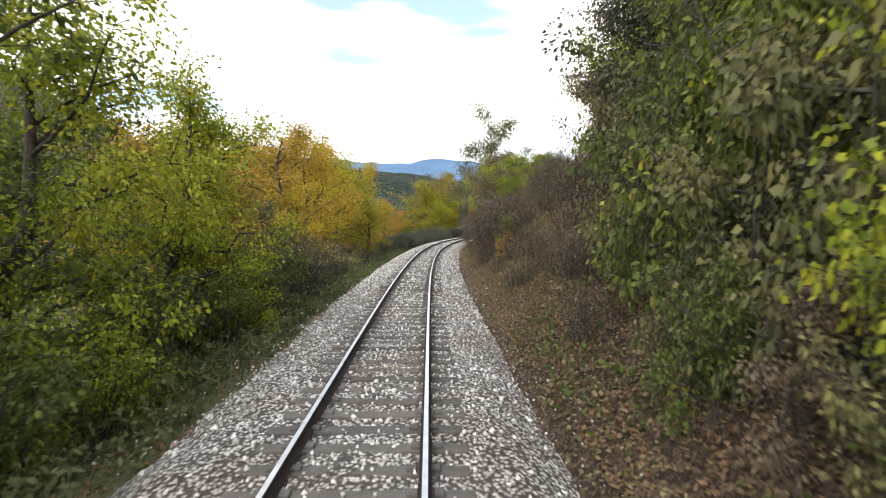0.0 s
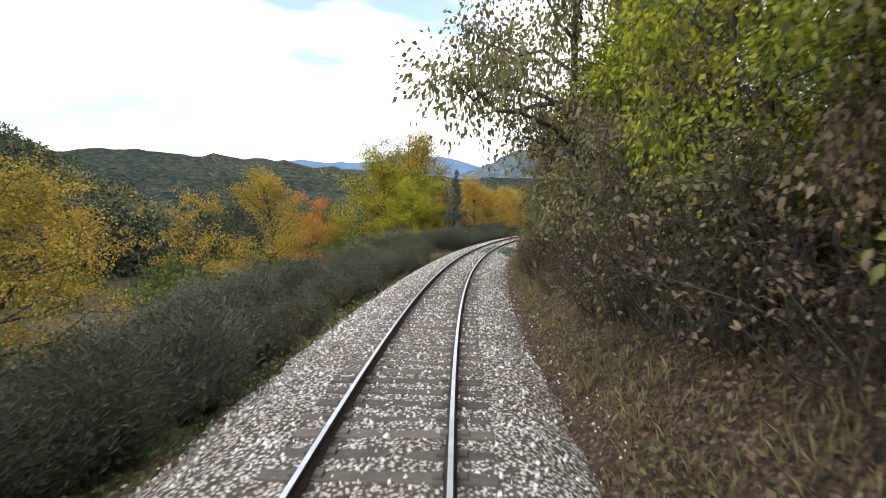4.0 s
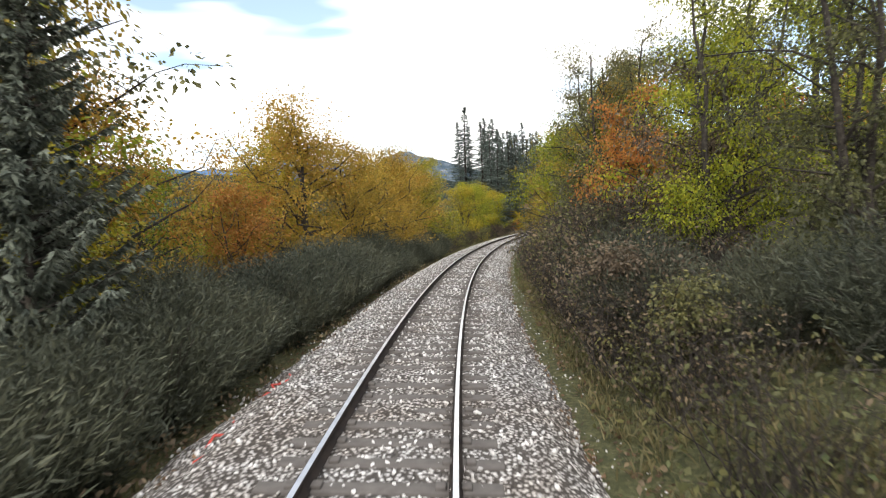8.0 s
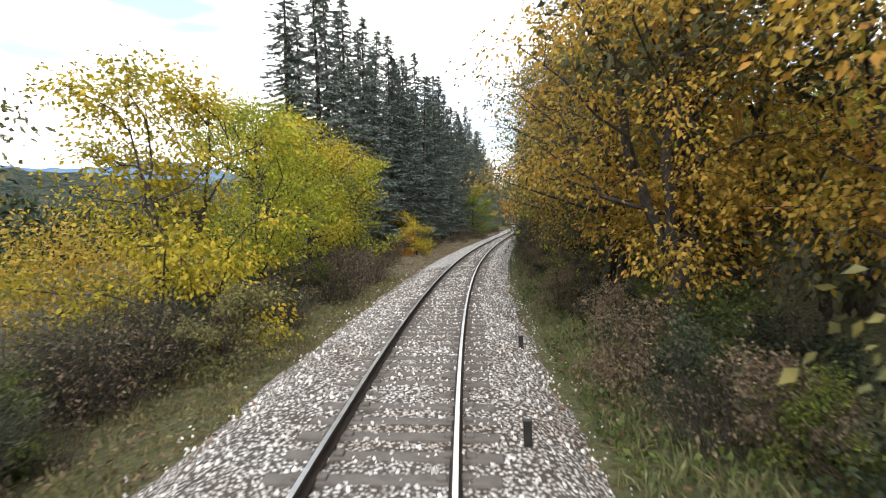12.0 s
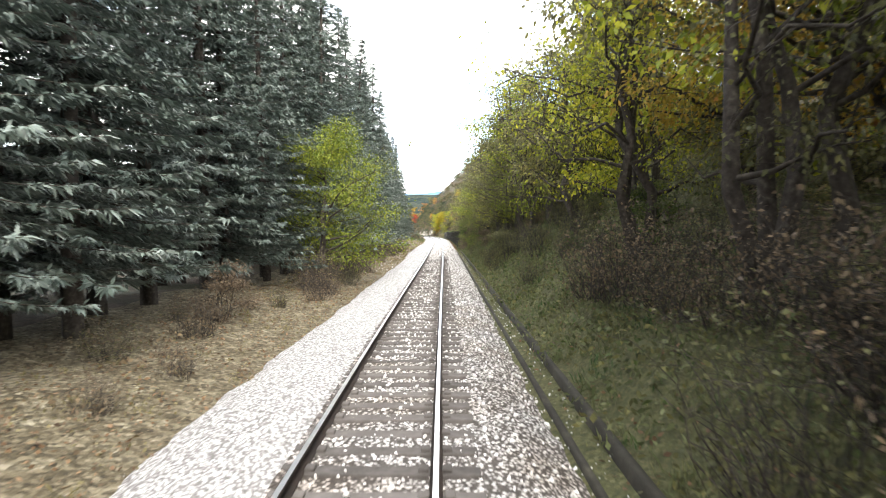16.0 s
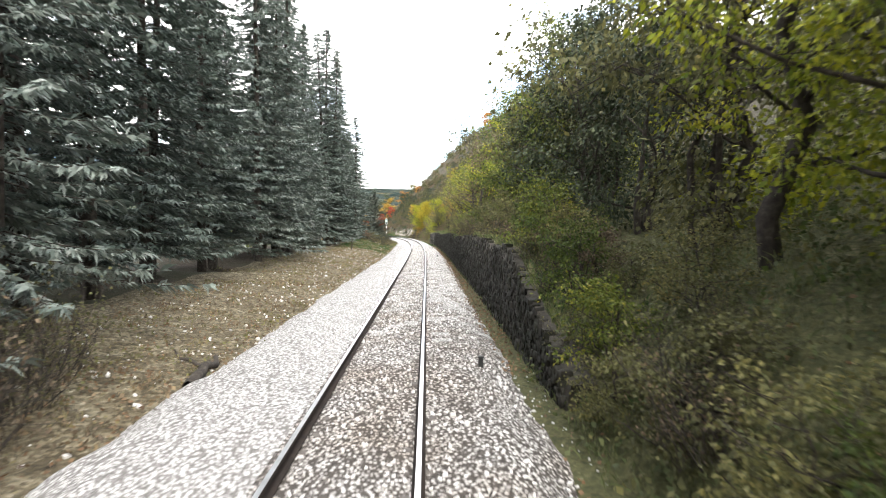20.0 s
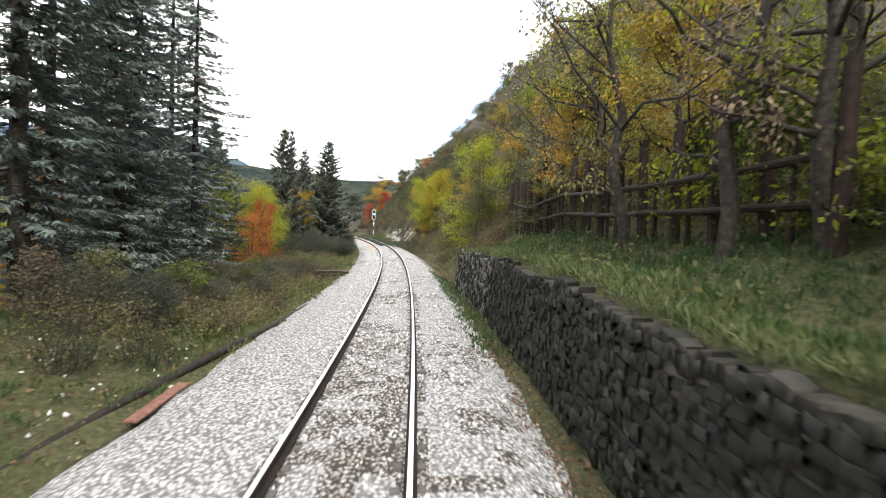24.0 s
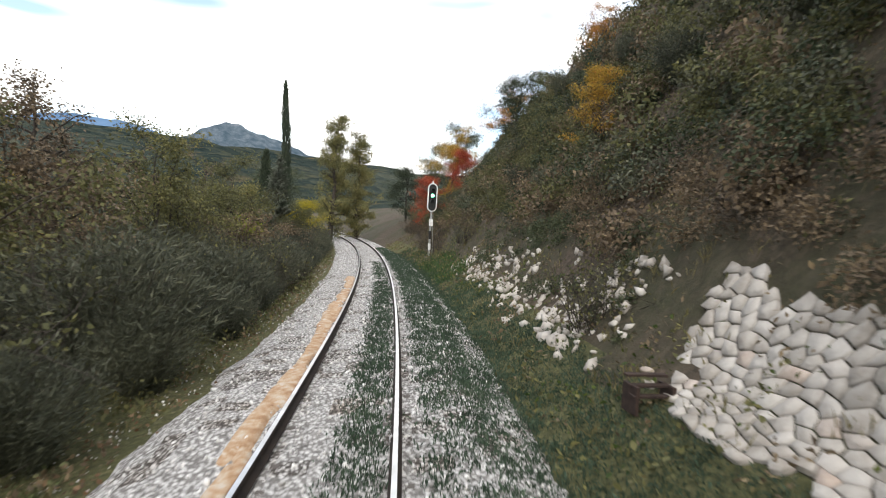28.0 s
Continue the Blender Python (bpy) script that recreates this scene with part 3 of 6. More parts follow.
face_u = uu[:-1, :-1].ravel() + .12


rng_mix = np.random.default_rng(12)


def fresh_ballast(s, u):
    """Where new pale stone was tipped: the outer shoulder on the straight, both shoulders further on, and a few bands across."""
    wob = .12 * wave(s, u, 2.3, 9) + .1 * wave(s, u, .8, 3)
    side_l = (u + wob < -.95) & (s > 222 + 6 * wob) & (s < 445)
    side_r = (u + wob > 1.0) & (s > 352) & (s < 470)
    mixed = (s > 436) & (s < 640)
    speckle = rng_mix.random(np.shape(s))
    bands = np.zeros(np.shape(s), bool)
    for at, wide in ((334, 1.2), (430, 2.2), (437, 1.6), (447, 3.0), (463, 2.0)):
        bands |= (np.abs(s - at + 5 * wob) < wide * (.35 + 1.1 * speckle)) & (u > -2.4)
    side_r &= speckle < .75
    centre = (s > 346) & (s < 445) & (speckle < .3)
    return side_l | side_r | bands | centre | (mixed & (speckle < .75))


bed.data.polygons.foreach_set("material_index", fresh_ballast(face_s, face_u).astype(np.int32))
tagged(bed, "light grey crushed limestone ballast under the track", "ballast", kind="structure")


def ballast_top(u):
    return np.interp(u, bal_u, bal_z)


# loose stones on the bed
rng = np.random.default_rng(4)
BASE_STONE = np.array([(1, 0, -.1), (.35, .9, 0), (-.75, .65, .1), (-.95, -.35, -.1), (.15, -1, 0), (.1, .05, .75), (-.25, .1, -.6)]) * .5
STONE_FACES = np.array([(0, 1, 5), (1, 2, 5), (2, 3, 5), (3, 4, 5), (4, 0, 5), (1, 0, 6), (2, 1, 6), (3, 2, 6), (4, 3, 6), (0, 4, 6)])


def scatter_stones(name, label, n, s, u, z, size, material, banks=True):
    """Many loose angular stones in one mesh."""
    a = rng.uniform(0, 2 * np.pi, (n, 3))
    shape = BASE_STONE[None] * (size[:, None, None] * rng.uniform(.7, 1.3, (n, 1, 3))) + rng.normal(0, .08, (n, 7, 3)) * size[:, None, None]
    for k in range(3):
        c, w = np.cos(a[:, k])[:, None], np.sin(a[:, k])[:, None]
        i, j = (k + 1) % 3, (k + 2) % 3
        p, q = shape[:, :, i].copy(), shape[:, :, j].copy()
        shape[:, :, i], shape[:, :, j] = p * c - q * w, p * w + q * c
    if banks:
        b = np.interp(s, [c[0] for c in CANT], [radians(c[1]) for c in CANT])
        u, z = u * np.cos(b) + z * np.sin(b), z * np.cos(b) - u * np.sin(b)
    at = spots(s, u, z)
    v = (shape + at[:, None]).reshape(-1, 3)
    f = (STONE_FACES[None] + 7 * np.arange(n)[:, None, None]).reshape(-1, 3)
    return tagged(sheet(name, v, f, material), label, "stones", kind="stuff")


n = 75000
u_ = rng.uniform(-2.9, 2.7, n)
s_ = rng.uniform(-6, 560, n)
pale = fresh_ballast(s_, u_)
for keep_, nm, lb, mt in ((~pale, "ballast_stones", "loose grey angular ballast stones on the track bed", STONE_CHIP), (pale, "fresh_ballast_stones", "loose white fresh ballast stones", FRESH_CHIP)):
    k_ = int(keep_.sum())
    scatter_stones(nm, lb, k_, s_[keep_], u_[keep_], ballast_top(u_[keep_]) + rng.uniform(-.01, .03, k_), rng.uniform(.04, .085, k_), mt)

# rails: head, web and foot swept along the line
PROFILE = [(-.07, -.16), (-.07, -.148), (-.012, -.13), (-.009, -.05), (-.034, -.038), (-.036, -.006), (-.028, 0), (.028, 0), (.036, -.006), (.034, -.038), (.009, -.05),
           (.012, -.13), (.07, -.148), (.07, -.16)]
track = thing("railway_track", "single railway track of worn steel rails on weathered sleepers", "railway track", kind="structure")
rs = np.arange(-30, 640, 1.0)
for side in (-1, 1):
    for piece, pts, mat_ in (("rail", PROFILE, RAIL_SIDE), ("rail_running_surface", [(-.029, .001), (.029, .001)], RAIL_HEAD)):
        pts = np.array(pts)
        g, k = np.meshgrid(rs, np.arange(len(pts)), indexing="ij")
        u, z = side * .7525 + pts[k][..., 0], pts[k][..., 1]
        c = np.interp(g, [q[0] for q in CANT], [radians(q[1]) for q in CANT])
        v = spots(g.ravel(), (u * np.cos(c) + z * np.sin(c)).ravel(), (z * np.cos(c) - u * np.sin(c)).ravel())
        sheet(piece, v, grid_faces(len(rs), len(pts))[:, ::-1], mat_, track)


def box_bm(sx, sy, sz, bevel=0.0):
    bm = bmesh.new()
    bmesh.ops.create_cube(bm, size=1)
    bmesh.ops.scale(bm, vec=(sx, sy, sz), verts=bm.verts)
    if bevel:
        bmesh.ops.bevel(bm, geom=list(bm.edges), offset=bevel, segments=1, affect="EDGES")
    return bm


def on_track(s, u, z, turn=0.0):
    """Pose of a thing that lies on the track and leans with it."""
    m_ = Matrix.Rotation(-heading(s) + turn, 4, "Z") @ Matrix.Rotation(cant(s), 4, "Y")
    m_.translation = banked(s, u, z)
    return m_


def sleeper_z(s):
    """Sleepers lie deeper in the stone where it was topped up."""
    return -.245 + (.012 if 215 < s < 315 else 0) - (.06 if s > 317 else 0)


def sleeper_bm():
    bm = box_bm(2.5, .25, .15, .012)
    for x in (-.7525, .7525):
        for dx in (-.13, .13):
            b = box_bm(.11, .15, .05, .01)
            bmesh.ops.translate(b, vec=(x + dx, 0, .09), verts=b.verts)
            me_ = bpy.data.meshes.new("tmp")
            b.to_mesh(me_)
            b.free()
            bm.from_mesh(me_)
            bpy.data.meshes.remove(me_)
    return bm


first = part("sleeper", sleeper_bm(), SLEEPER, track)
SLEEPERS = np.arange(-8, 540, .63)
near_sleepers = [s for s in SLEEPERS if s < 70 or 225 < s < 310]
far_sleepers = [s for s in SLEEPERS if not (s < 70 or 225 < s < 310)]
for i, s in enumerate(near_sleepers[:300]):
    ob = first if i == 0 else new("sleeper", first.data)
    ob.parent = track
    ob.matrix_basis = on_track(s, random.uniform(-.04, .04), sleeper_z(s) + random.uniform(-.012, .012), random.uniform(-.02, .02))
sv = np.empty(len(first.data.vertices) * 3)
first.data.vertices.foreach_get("co", sv)
sv = sv.reshape(-1, 3)
quads = np.array([list(p.vertices) for p in first.data.polygons if len(p.vertices) == 4])
vs_, fs_ = [], []
for i, s in enumerate(far_sleepers + near_sleepers[300:]):
    mm = np.array(on_track(s, random.uniform(-.04, .04), sleeper_z(s) + random.uniform(-.02, .012), random.uniform(-.02, .02)))
    vs_.append(sv @ mm[:3, :3].T + mm[:3, 3])
    fs_.append(quads + i * len(sv))
tagged(sheet("sleepers", np.concatenate(vs_), np.concatenate(fs_), SLEEPER, track), kind="stuff")

# ---- plants ----


def tubes(paths, sides=5, thin=.012):
    """Tapered round branches: each path is a list of (place, radius)."""
    vs, fs, base = [], [], 0
    full = sides
    for path in paths:
        sides = 3 if path[0][1] < thin else full
        ang = np.arange(sides) * 2 * np.pi / sides
        p = np.array([q[0] for q in path], float)
        r = np.array([q[1] for q in path], float)
        d = np.gradient(p, axis=0)
        d /= np.linalg.norm(d, axis=1)[:, None] + 1e-9
        ref = np.where(np.abs(d[:, 2:3]) > .9, np.array([[1.0, 0, 0]]), np.array([[0, 0, 1.0]]))
        a = np.cross(d, ref)
        a /= np.linalg.norm(a, axis=1)[:, None] + 1e-9
        b = np.cross(d, a)
        ring = p[:, None] + r[:, None, None] * (np.cos(ang)[None, :, None] * a[:, None] + np.sin(ang)[None, :, None] * b[:, None])
        vs.append(ring.reshape(-1, 3))
        n = len(p)
        i = np.arange(n - 1)[:, None] * sides
        j = np.arange(sides)[None]
        k = (j + 1) % sides
        fs.append((np.stack((i + j, i + k, i + sides + k, i + sides + j), -1) + base).reshape(-1, 4))
        base += n * sides
    return np.concatenate(vs), np.concatenate(fs)


def blades(at, along, across, length, width, droop=0.0):
    """Leaves: one folded diamond each, at a place, along and across given directions."""
    n = len(at)
    along = along / (np.linalg.norm(along, axis=1)[:, None] + 1e-9)
    across = across - along * np.sum(along * across, 1)[:, None]
    across = across / (np.linalg.norm(across, axis=1)[:, None] + 1e-9)
    L, W = np.asarray(length)[:, None], np.asarray(width)[:, None]
    up = np.cross(across, along)
    tip = at + along * L - np.array([[0, 0, 1]]) * droop * L
    m_ = at + along * L * .45
    v = np.stack((at, m_ + across * W * .5 + up * W * .12, tip, m_ - across * W * .5 + up * W * .12), 1).reshape(-1, 3)
    f = np.arange(4 * n).reshape(n, 4)
    return v, f


def unit(rg, n):
    d = rg.normal(size=(n, 3))
    return d / np.linalg.norm(d, axis=1)[:, None]


def bend(a, b, rg, wob, n=5):
    """A crooked line from a to b."""
    a, b = np.array(a, float), np.array(b, float)
    t = np.linspace(0, 1, n)[:, None]
    p = a + (b - a) * t
    p[1:-1] += rg.normal(0, wob, (n - 2, 3))
    return p


MESHES = {}


def broadleaf(key, seed, h=9.0, r=3.6, base=.25, leaves=6500, size=.17, stems=1, open_=.5, limbs=11, twigs=7):
    """Trunk with limbs and a crown of leaf tufts, open between them. Returns two meshes."""
    if key in MESHES:
        return MESHES[key]
    rg = np.random.default_rng(seed)
    paths, tips = [], []
    for k in range(stems):
        lean = rg.normal(0, .10 * h if stems > 1 else .04 * h, 2)
        foot = rg.normal(0, .12 * (stems > 1), 2)
        top = (lean[0], lean[1], h * rg.uniform(.74, .86))
        tr = bend((foot[0], foot[1], -.3), top, rg, .02 * h, 7)
        rad = (.022 * h if stems == 1 else .013 * h) * np.linspace(1, .18, 7)
        paths.append(list(zip(tr, rad)))
        m_l = max(3, limbs // stems)
        for li in range(m_l):
            f = base + (.98 - base) * (li + rg.random()) / m_l
            i = f * 6
            p0 = tr[int(i)] * (1 - i % 1) + tr[min(6, int(i) + 1)] * (i % 1)
            az = rg.uniform(0, 2 * np.pi)
            g_ = (f - base) / (1 - base)
            reach = r * (.64 + .36 * math.sin(math.pi * min(1, g_ * 1.1 + .1))) * (1 - .3 * g_ ** 3) * rg.uniform(.55, 1.1)
            rise = reach * rg.uniform(.1, .65 + .5 * g_)
            p1 = p0 + np.array((math.cos(az) * reach, math.sin(az) * reach, rise))
            lb = bend(p0, p1, rg, .06 * reach, 5)
            lr = .35 * rad[int(i)] + .008
            paths.append(list(zip(lb, np.linspace(lr, .008, 5))))
            for _ in range(twigs):
                g = rg.uniform(.25, 1)
                j = g * 4
                q0 = lb[int(j)] * (1 - j % 1) + lb[min(4, int(j) + 1)] * (j % 1)
                q1 = q0 + unit(rg, 1)[0] * np.array((1, 1, .7)) * reach * rg.uniform(.2, .45) + np.array((0, 0, .08 * reach))
                paths.append(list(zip(bend(q0, q1, rg, .03 * reach, 3), (.010, .007, .004))))
                tips.append(q1)
                tips.append((q0 + q1) / 2)
    tv, tf = tubes(paths)
    tips = np.array(tips)
    keep = tips[rg.random(len(tips)) < (1 - .25 * open_)]
    wt = rg.gamma(3.5, 1.0, len(keep))
    pick = rg.choice(len(keep), leaves, p=wt / wt.sum())
    spread = r * (.125 + .09 * (1 - open_))
    off = unit(rg, leaves) * (rg.random((leaves, 1)) ** .75) * spread * np.array((1.25, 1.25, .8))
    at = keep[pick] + off
    out = at - np.array((0, 0, h * .55))
    along = off / spread + .5 * unit(rg, leaves) + np.array((0, 0, -.35)) + .25 * out / r
    lv, lf = blades(at, along, unit(rg, leaves) + np.array((0, 0, .0)), size * rg.uniform(.6, 1.3, leaves), size * .62 * rg.uniform(.6, 1.3, leaves), .12)
    MESHES[key] = ((tv, tf), (lv, lf))
    return MESHES[key]


def conifer(key, seed, h=12.0, r=2.9, base=.05, whorls=30, dens=1.0, droop=.30):
    """Fir: straight trunk, drooping tiers of boughs, each with flat sprays of needles."""
    if key in MESHES:
        return MESHES[key]
    rg = np.random.default_rng(seed)
    tr = bend((0, 0, -.3), (0, 0, h), rg, .03, 7)
    paths = [list(zip(tr, .014 * h * np.linspace(1, .1, 7)))]
    at, along, across, ln = [], [], [], []
    for w in range(whorls):
        f = base + (1 - base) * (w / whorls) ** .95
        z = f * h
        reach = r * (1 - f) ** .7 * rg.uniform(.8, 1.1) + .012 * h * (1.25 - f)
        for b in range(7):
            az = rg.uniform(0, 2 * np.pi)
            re = reach * rg.uniform(.55, 1.12)
            d = np.array((math.cos(az), math.sin(az), 0))
            p0 = np.array((0, 0, z + rg.uniform(-.15, .15)))
            n = 5
            t = np.linspace(0, 1, n)[:, None]
            pts = p0 + d * re * t + np.array((0, 0, 1.0)) * (-droop * re * t + .16 * re * t ** 2.4)
            paths.append(list(zip(pts, np.linspace(.022, .005, n))))
            m_ = max(15, int(24 * re * dens))
            g = rg.uniform(.12, 1, m_)
            c = p0 + d * re * g[:, None] + np.array((0, 0, 1.0)) * (-droop * re * g + .16 * re * g ** 2.4)[:, None]
            side = np.array((-d[1], d[0], 0))
            sg = rg.choice((-1, 1), m_)[:, None]
            at.append(c)
            along.append(d * .8 + side * sg * rg.uniform(.2, 1.2, (m_, 1)) + np.array((0, 0, -.25)) + rg.normal(0, .2, (m_, 3)))
            across.append(np.cross(d, (0, 0, 1.0)) + rg.normal(0, .45, (m_, 3)) + np.array((0, 0, .2)))
            ln.append(rg.uniform(.16, .38, m_) * (.5 + .5 * min(1, h / 22)) * (1.15 - .3 * f))
    at, along, across, ln = np.concatenate(at), np.concatenate(along), np.concatenate(across), np.concatenate(ln)
    # each spray is a fan of three narrow tufts
    A = np.concatenate([at, at, at])
    D = np.concatenate([along, along + across * .8, along - across * .8])
    X = np.concatenate([across, across, across])
    L = np.concatenate([ln, ln * .75, ln * .75])
    lv, lf = blades(A, D, X, L, L * .25, .15)
    MESHES[key] = (tubes(paths, 4), (lv, lf))
    return MESHES[key]


def cypress(key, seed, h=11.0, r=.9, n=5200):
    """Narrow upright column of close dark sprays."""
    if key in MESHES:
        return MESHES[key]
    rg = np.random.default_rng(seed)
    tr = bend((0, 0, -.3), (0, 0, h * .97), rg, .04, 6)
    f = rg.random(n) ** .85
    az = rg.uniform(0, 2 * np.pi, n)
    prof = r * np.clip(np.minimum(f * 7, 1.0), 0, 1) * (1 - f) ** .5 * (1 + .28 * np.sin(az * 3 + f * 17) + .2 * np.sin(az * 5 - f * 40)) * rg.uniform(.55, 1.05, n)
    at = np.stack((np.cos(az) * prof, np.sin(az) * prof, .2 + f * h * .97), -1)
    along = np.stack((np.cos(az) * .35, np.sin(az) * .35, np.ones(n)), -1) + rg.normal(0, .25, (n, 3))
    lv, lf = blades(at, along, unit(rg, n), rg.uniform(.2, .5, n), rg.uniform(.06, .14, n))
    MESHES[key] = (tubes([list(zip(tr, .012 * h * np.linspace(1, .1, 6)))], 5), (lv, lf))
    return MESHES[key]


def broom(key, seed, h=1.9, r=1.15, n=13000):
    """Broom: a fountain of fine upright stems."""
    if key in MESHES:
        return MESHES[key]
    rg = np.random.default_rng(seed)
    az = rg.uniform(0, 2 * np.pi, n)
    k = rg.random(n) ** .5
    lump = 1 + .25 * np.sin(az * 3 + seed) + .15 * np.sin(az * 7)
    f = rg.random(n)
    rad = r * k * (.25 + .75 * f) * lump
    z = h * f * (1 - .35 * k ** 2) * rg.uniform(.7, 1.0, n)
    at = np.stack((np.cos(az) * rad, np.sin(az) * rad, z), -1)
    along = np.stack((np.cos(az) * (.2 + .6 * k), np.sin(az) * (.2 + .6 * k), np.ones(n) * .8), -1) + rg.normal(0, .6, (n, 3))
    lv, lf = blades(at, along, unit(rg, n), rg.uniform(.06, .19, n), rg.uniform(.010, .021, n))
    paths = []
    for _ in range(9):
        a = rg.uniform(0, 6.28)
        paths.append(list(zip(bend((0, 0, -.1), (math.cos(a) * r * .7, math.sin(a) * r * .7, h * .7), rg, .05, 4), (.02, .016, .01, .005))))
    MESHES[key] = (tubes(paths, 4), (lv, lf))
    return MESHES[key]


def thicket(key, seed, h=2.6, r=1.5, canes=46, leaves=700, size=.09):
    """Tangle of bare arching twigs with some withered leaves."""
    if key in MESHES:
        return MESHES[key]
    rg = np.random.default_rng(seed)
    paths, ends = [], []
    for _ in range(canes):
        a, b = rg.uniform(0, 6.28), rg.random() ** .6
        foot = np.array((math.cos(a) * r * .5 * b, math.sin(a) * r * .5 * b, -.1))
        tip = np.array((math.cos(a + rg.normal(0, .5)) * r * b * 1.1, math.sin(a + rg.normal(0, .5)) * r * b * 1.1, h * rg.uniform(.45, 1.0) * (1 - .3 * b)))
        p = bend(foot, tip, rg, .12, 5)
        paths.append(list(zip(p, (.016, .013, .010, .007, .003))))
        for _ in range(5):
            j = rg.integers(1, 5)
            q = p[j] + unit(rg, 1)[0] * h * rg.uniform(.1, .3)
            paths.append(list(zip(bend(p[j], q, rg, .04, 3), (.007, .005, .003))))
            ends += [q, (p[j] + q) / 2, p[j]]
    ends = np.array(ends)
    at = ends[rg.integers(0, len(ends), leaves)] + rg.normal(0, .09, (leaves, 3))
    lv, lf = blades(at, unit(rg, leaves) + np.array((0, 0, -.3)), unit(rg, leaves), size * rg.uniform(.6, 1.4, leaves), size * .6 * rg.uniform(.6, 1.3, leaves), .1)
    MESHES[key] = (tubes(paths, 3), (lv, lf))
    return MESHES[key]


PROTO = {}


def plant(kind, key, parts_, names, leaf, s, u, scale=1.0, label="", category="tree", wood=BARK, sink=.0, tilt=0.0, group="", squash=1.0):
    """Stands a plant at a place beside the track. Plants of one key share their meshes; leaf colour belongs to the object."""
    pk = (key, leaf)
    if pk not in PROTO:
        (tv, tf), (lv, lf) = parts_
        if key not in PROTO:
            top = thing(kind, label, category, group)
            a = sheet(names[0], tv, tf, wood, top)
            b = sheet(names[1], lv, lf, LEAF[leaf], top)
            PROTO[key] = (a.data, b.data)
        else:
            top = thing(kind, label, category, group)
            a, b = new(names[0], PROTO[key][0]), new(names[1], PROTO[key][1])
            a.parent = b.parent = top
            b.material_slots[0].link = "OBJECT"
            b.material_slots[0].material = LEAF[leaf]
        PROTO[pk] = top
    else:
        top = copy_thing(PROTO[pk], Matrix())
        tagged(top, label, category, group)
    m_ = Matrix.Rotation(random.uniform(0, 6.28), 4, "Z") @ Matrix.Rotation(tilt + random.gauss(0, .03), 4, "X")
    m_.translation = spot(s, u, height(s, u) - sink)
    k = scale * random.uniform(.94, 1.06)
    top.matrix_basis = m_ @ Matrix.Diagonal((k * squash, k * squash, k, 1))
    return top


WOOD_NAMES = ("trunk", "crown")
SHRUB_NAMES = ("stem", "foliage")
LOOK = {"yellow": "bright yellow autumn leaves", "gold": "golden autumn leaves", "orange": "orange autumn leaves", "red": "red autumn leaves", "lime": "yellow-green leaves", "fresh": "fresh green leaves",
        "green": "green leaves turning yellow", "olive": "dull olive leaves", "brown": "withered brown leaves", "dark": "dark evergreen leaves"}


def tree(s, u, h, leaf="yellow", form=0, squash=1.0, free=False):
    """A broadleaf tree of height h; forms: 0 spreading, 1 open and tall, 2 many-stemmed, 3 dense round, 4 nearly bare, 5 poplar."""
    far = abs(u) > 17
    key = ("tall_tree", form, random.randrange(2), far)
    sd = form * 10 + key[2]
    spec = [dict(h=9, r=3.9, base=.10, leaves=13000, size=.14, open_=.35, limbs=24, twigs=9), dict(h=10, r=3.2, base=.12, leaves=8500, size=.15, open_=.55, limbs=24),
            dict(h=6, r=2.9, base=.1, leaves=8000, size=.13, stems=4, open_=.4, limbs=20), dict(h=7, r=3.1, base=.08, leaves=11000, size=.14, open_=.05, limbs=20, twigs=7),
            dict(h=8, r=2.8, base=.25, leaves=1500, size=.13, open_=.9, limbs=15, twigs=9),
            dict(h=16, r=2.8, base=.06, leaves=16000, size=.2, open_=0, limbs=60, twigs=5),
            dict(h=14, r=3.6, base=.2, leaves=20000, size=.14, open_=0, limbs=50, twigs=8),
            dict(h=12, r=3.5, base=.14, leaves=14500, size=.125, stems=4, open_=.45, limbs=40, twigs=8),
            dict(h=12, r=3.5, base=.16, leaves=4200, size=.12, stems=3, open_=.8, limbs=36, twigs=10)][form]
    spec = dict(spec, size=spec["size"] * .82, leaves=int(spec["leaves"] * 1.35))
    if far:
        spec.update(leaves=int(spec["leaves"] * .25), size=spec["size"] * 1.7, twigs=3)
    elif not free:
        u = math.copysign(max(abs(u), 3.2 + 1.0 * spec["r"] * h / spec["h"] * squash), u)
    state = ["spreading broadleaf tree with ", "tall open broadleaf tree with ", "many-stemmed small tree with ", "dense round tree with ", "half-bare tree with few ", "tall slender poplar with ", "tall dense oak with ", "tall many-stemmed tree with ", "tall half-bare tree with few "][form]
    return plant("broadleaf_tree", key, broadleaf(key, sd, **spec), WOOD_NAMES, leaf, s, u, h / spec["h"], state + LOOK[leaf] + " beside the track", "tree", sink=.1, squash=squash)


def bush(s, u, h, leaf="olive", squash=1.0):
    key = ("bush", random.randrange(3))
    u = math.copysign(max(abs(u), 2.75 + .62 * h * squash), u)
    return plant("bush", key, broadleaf(key, 90 + key[1], h=3, r=1.7, base=.05, leaves=3600, size=.105, stems=5, open_=.25, limbs=20, twigs=5), SHRUB_NAMES, leaf, s, u, h / 3,
                 "leafy bush with " + LOOK[leaf] + " on the verge", "bush", sink=.1, squash=squash)


def fir(s, u, h, squash=1.0):
    key = ("fir", random.randrange(3))
    return plant("fir_tree", key, conifer(key, 40 + key[1], h=22, r=3.9, base=.07, whorls=54, dens=.7), WOOD_NAMES, "needle", s, u, h / 22, "tall blue-green fir with drooping boughs at the wood's edge", "tree", squash=squash)


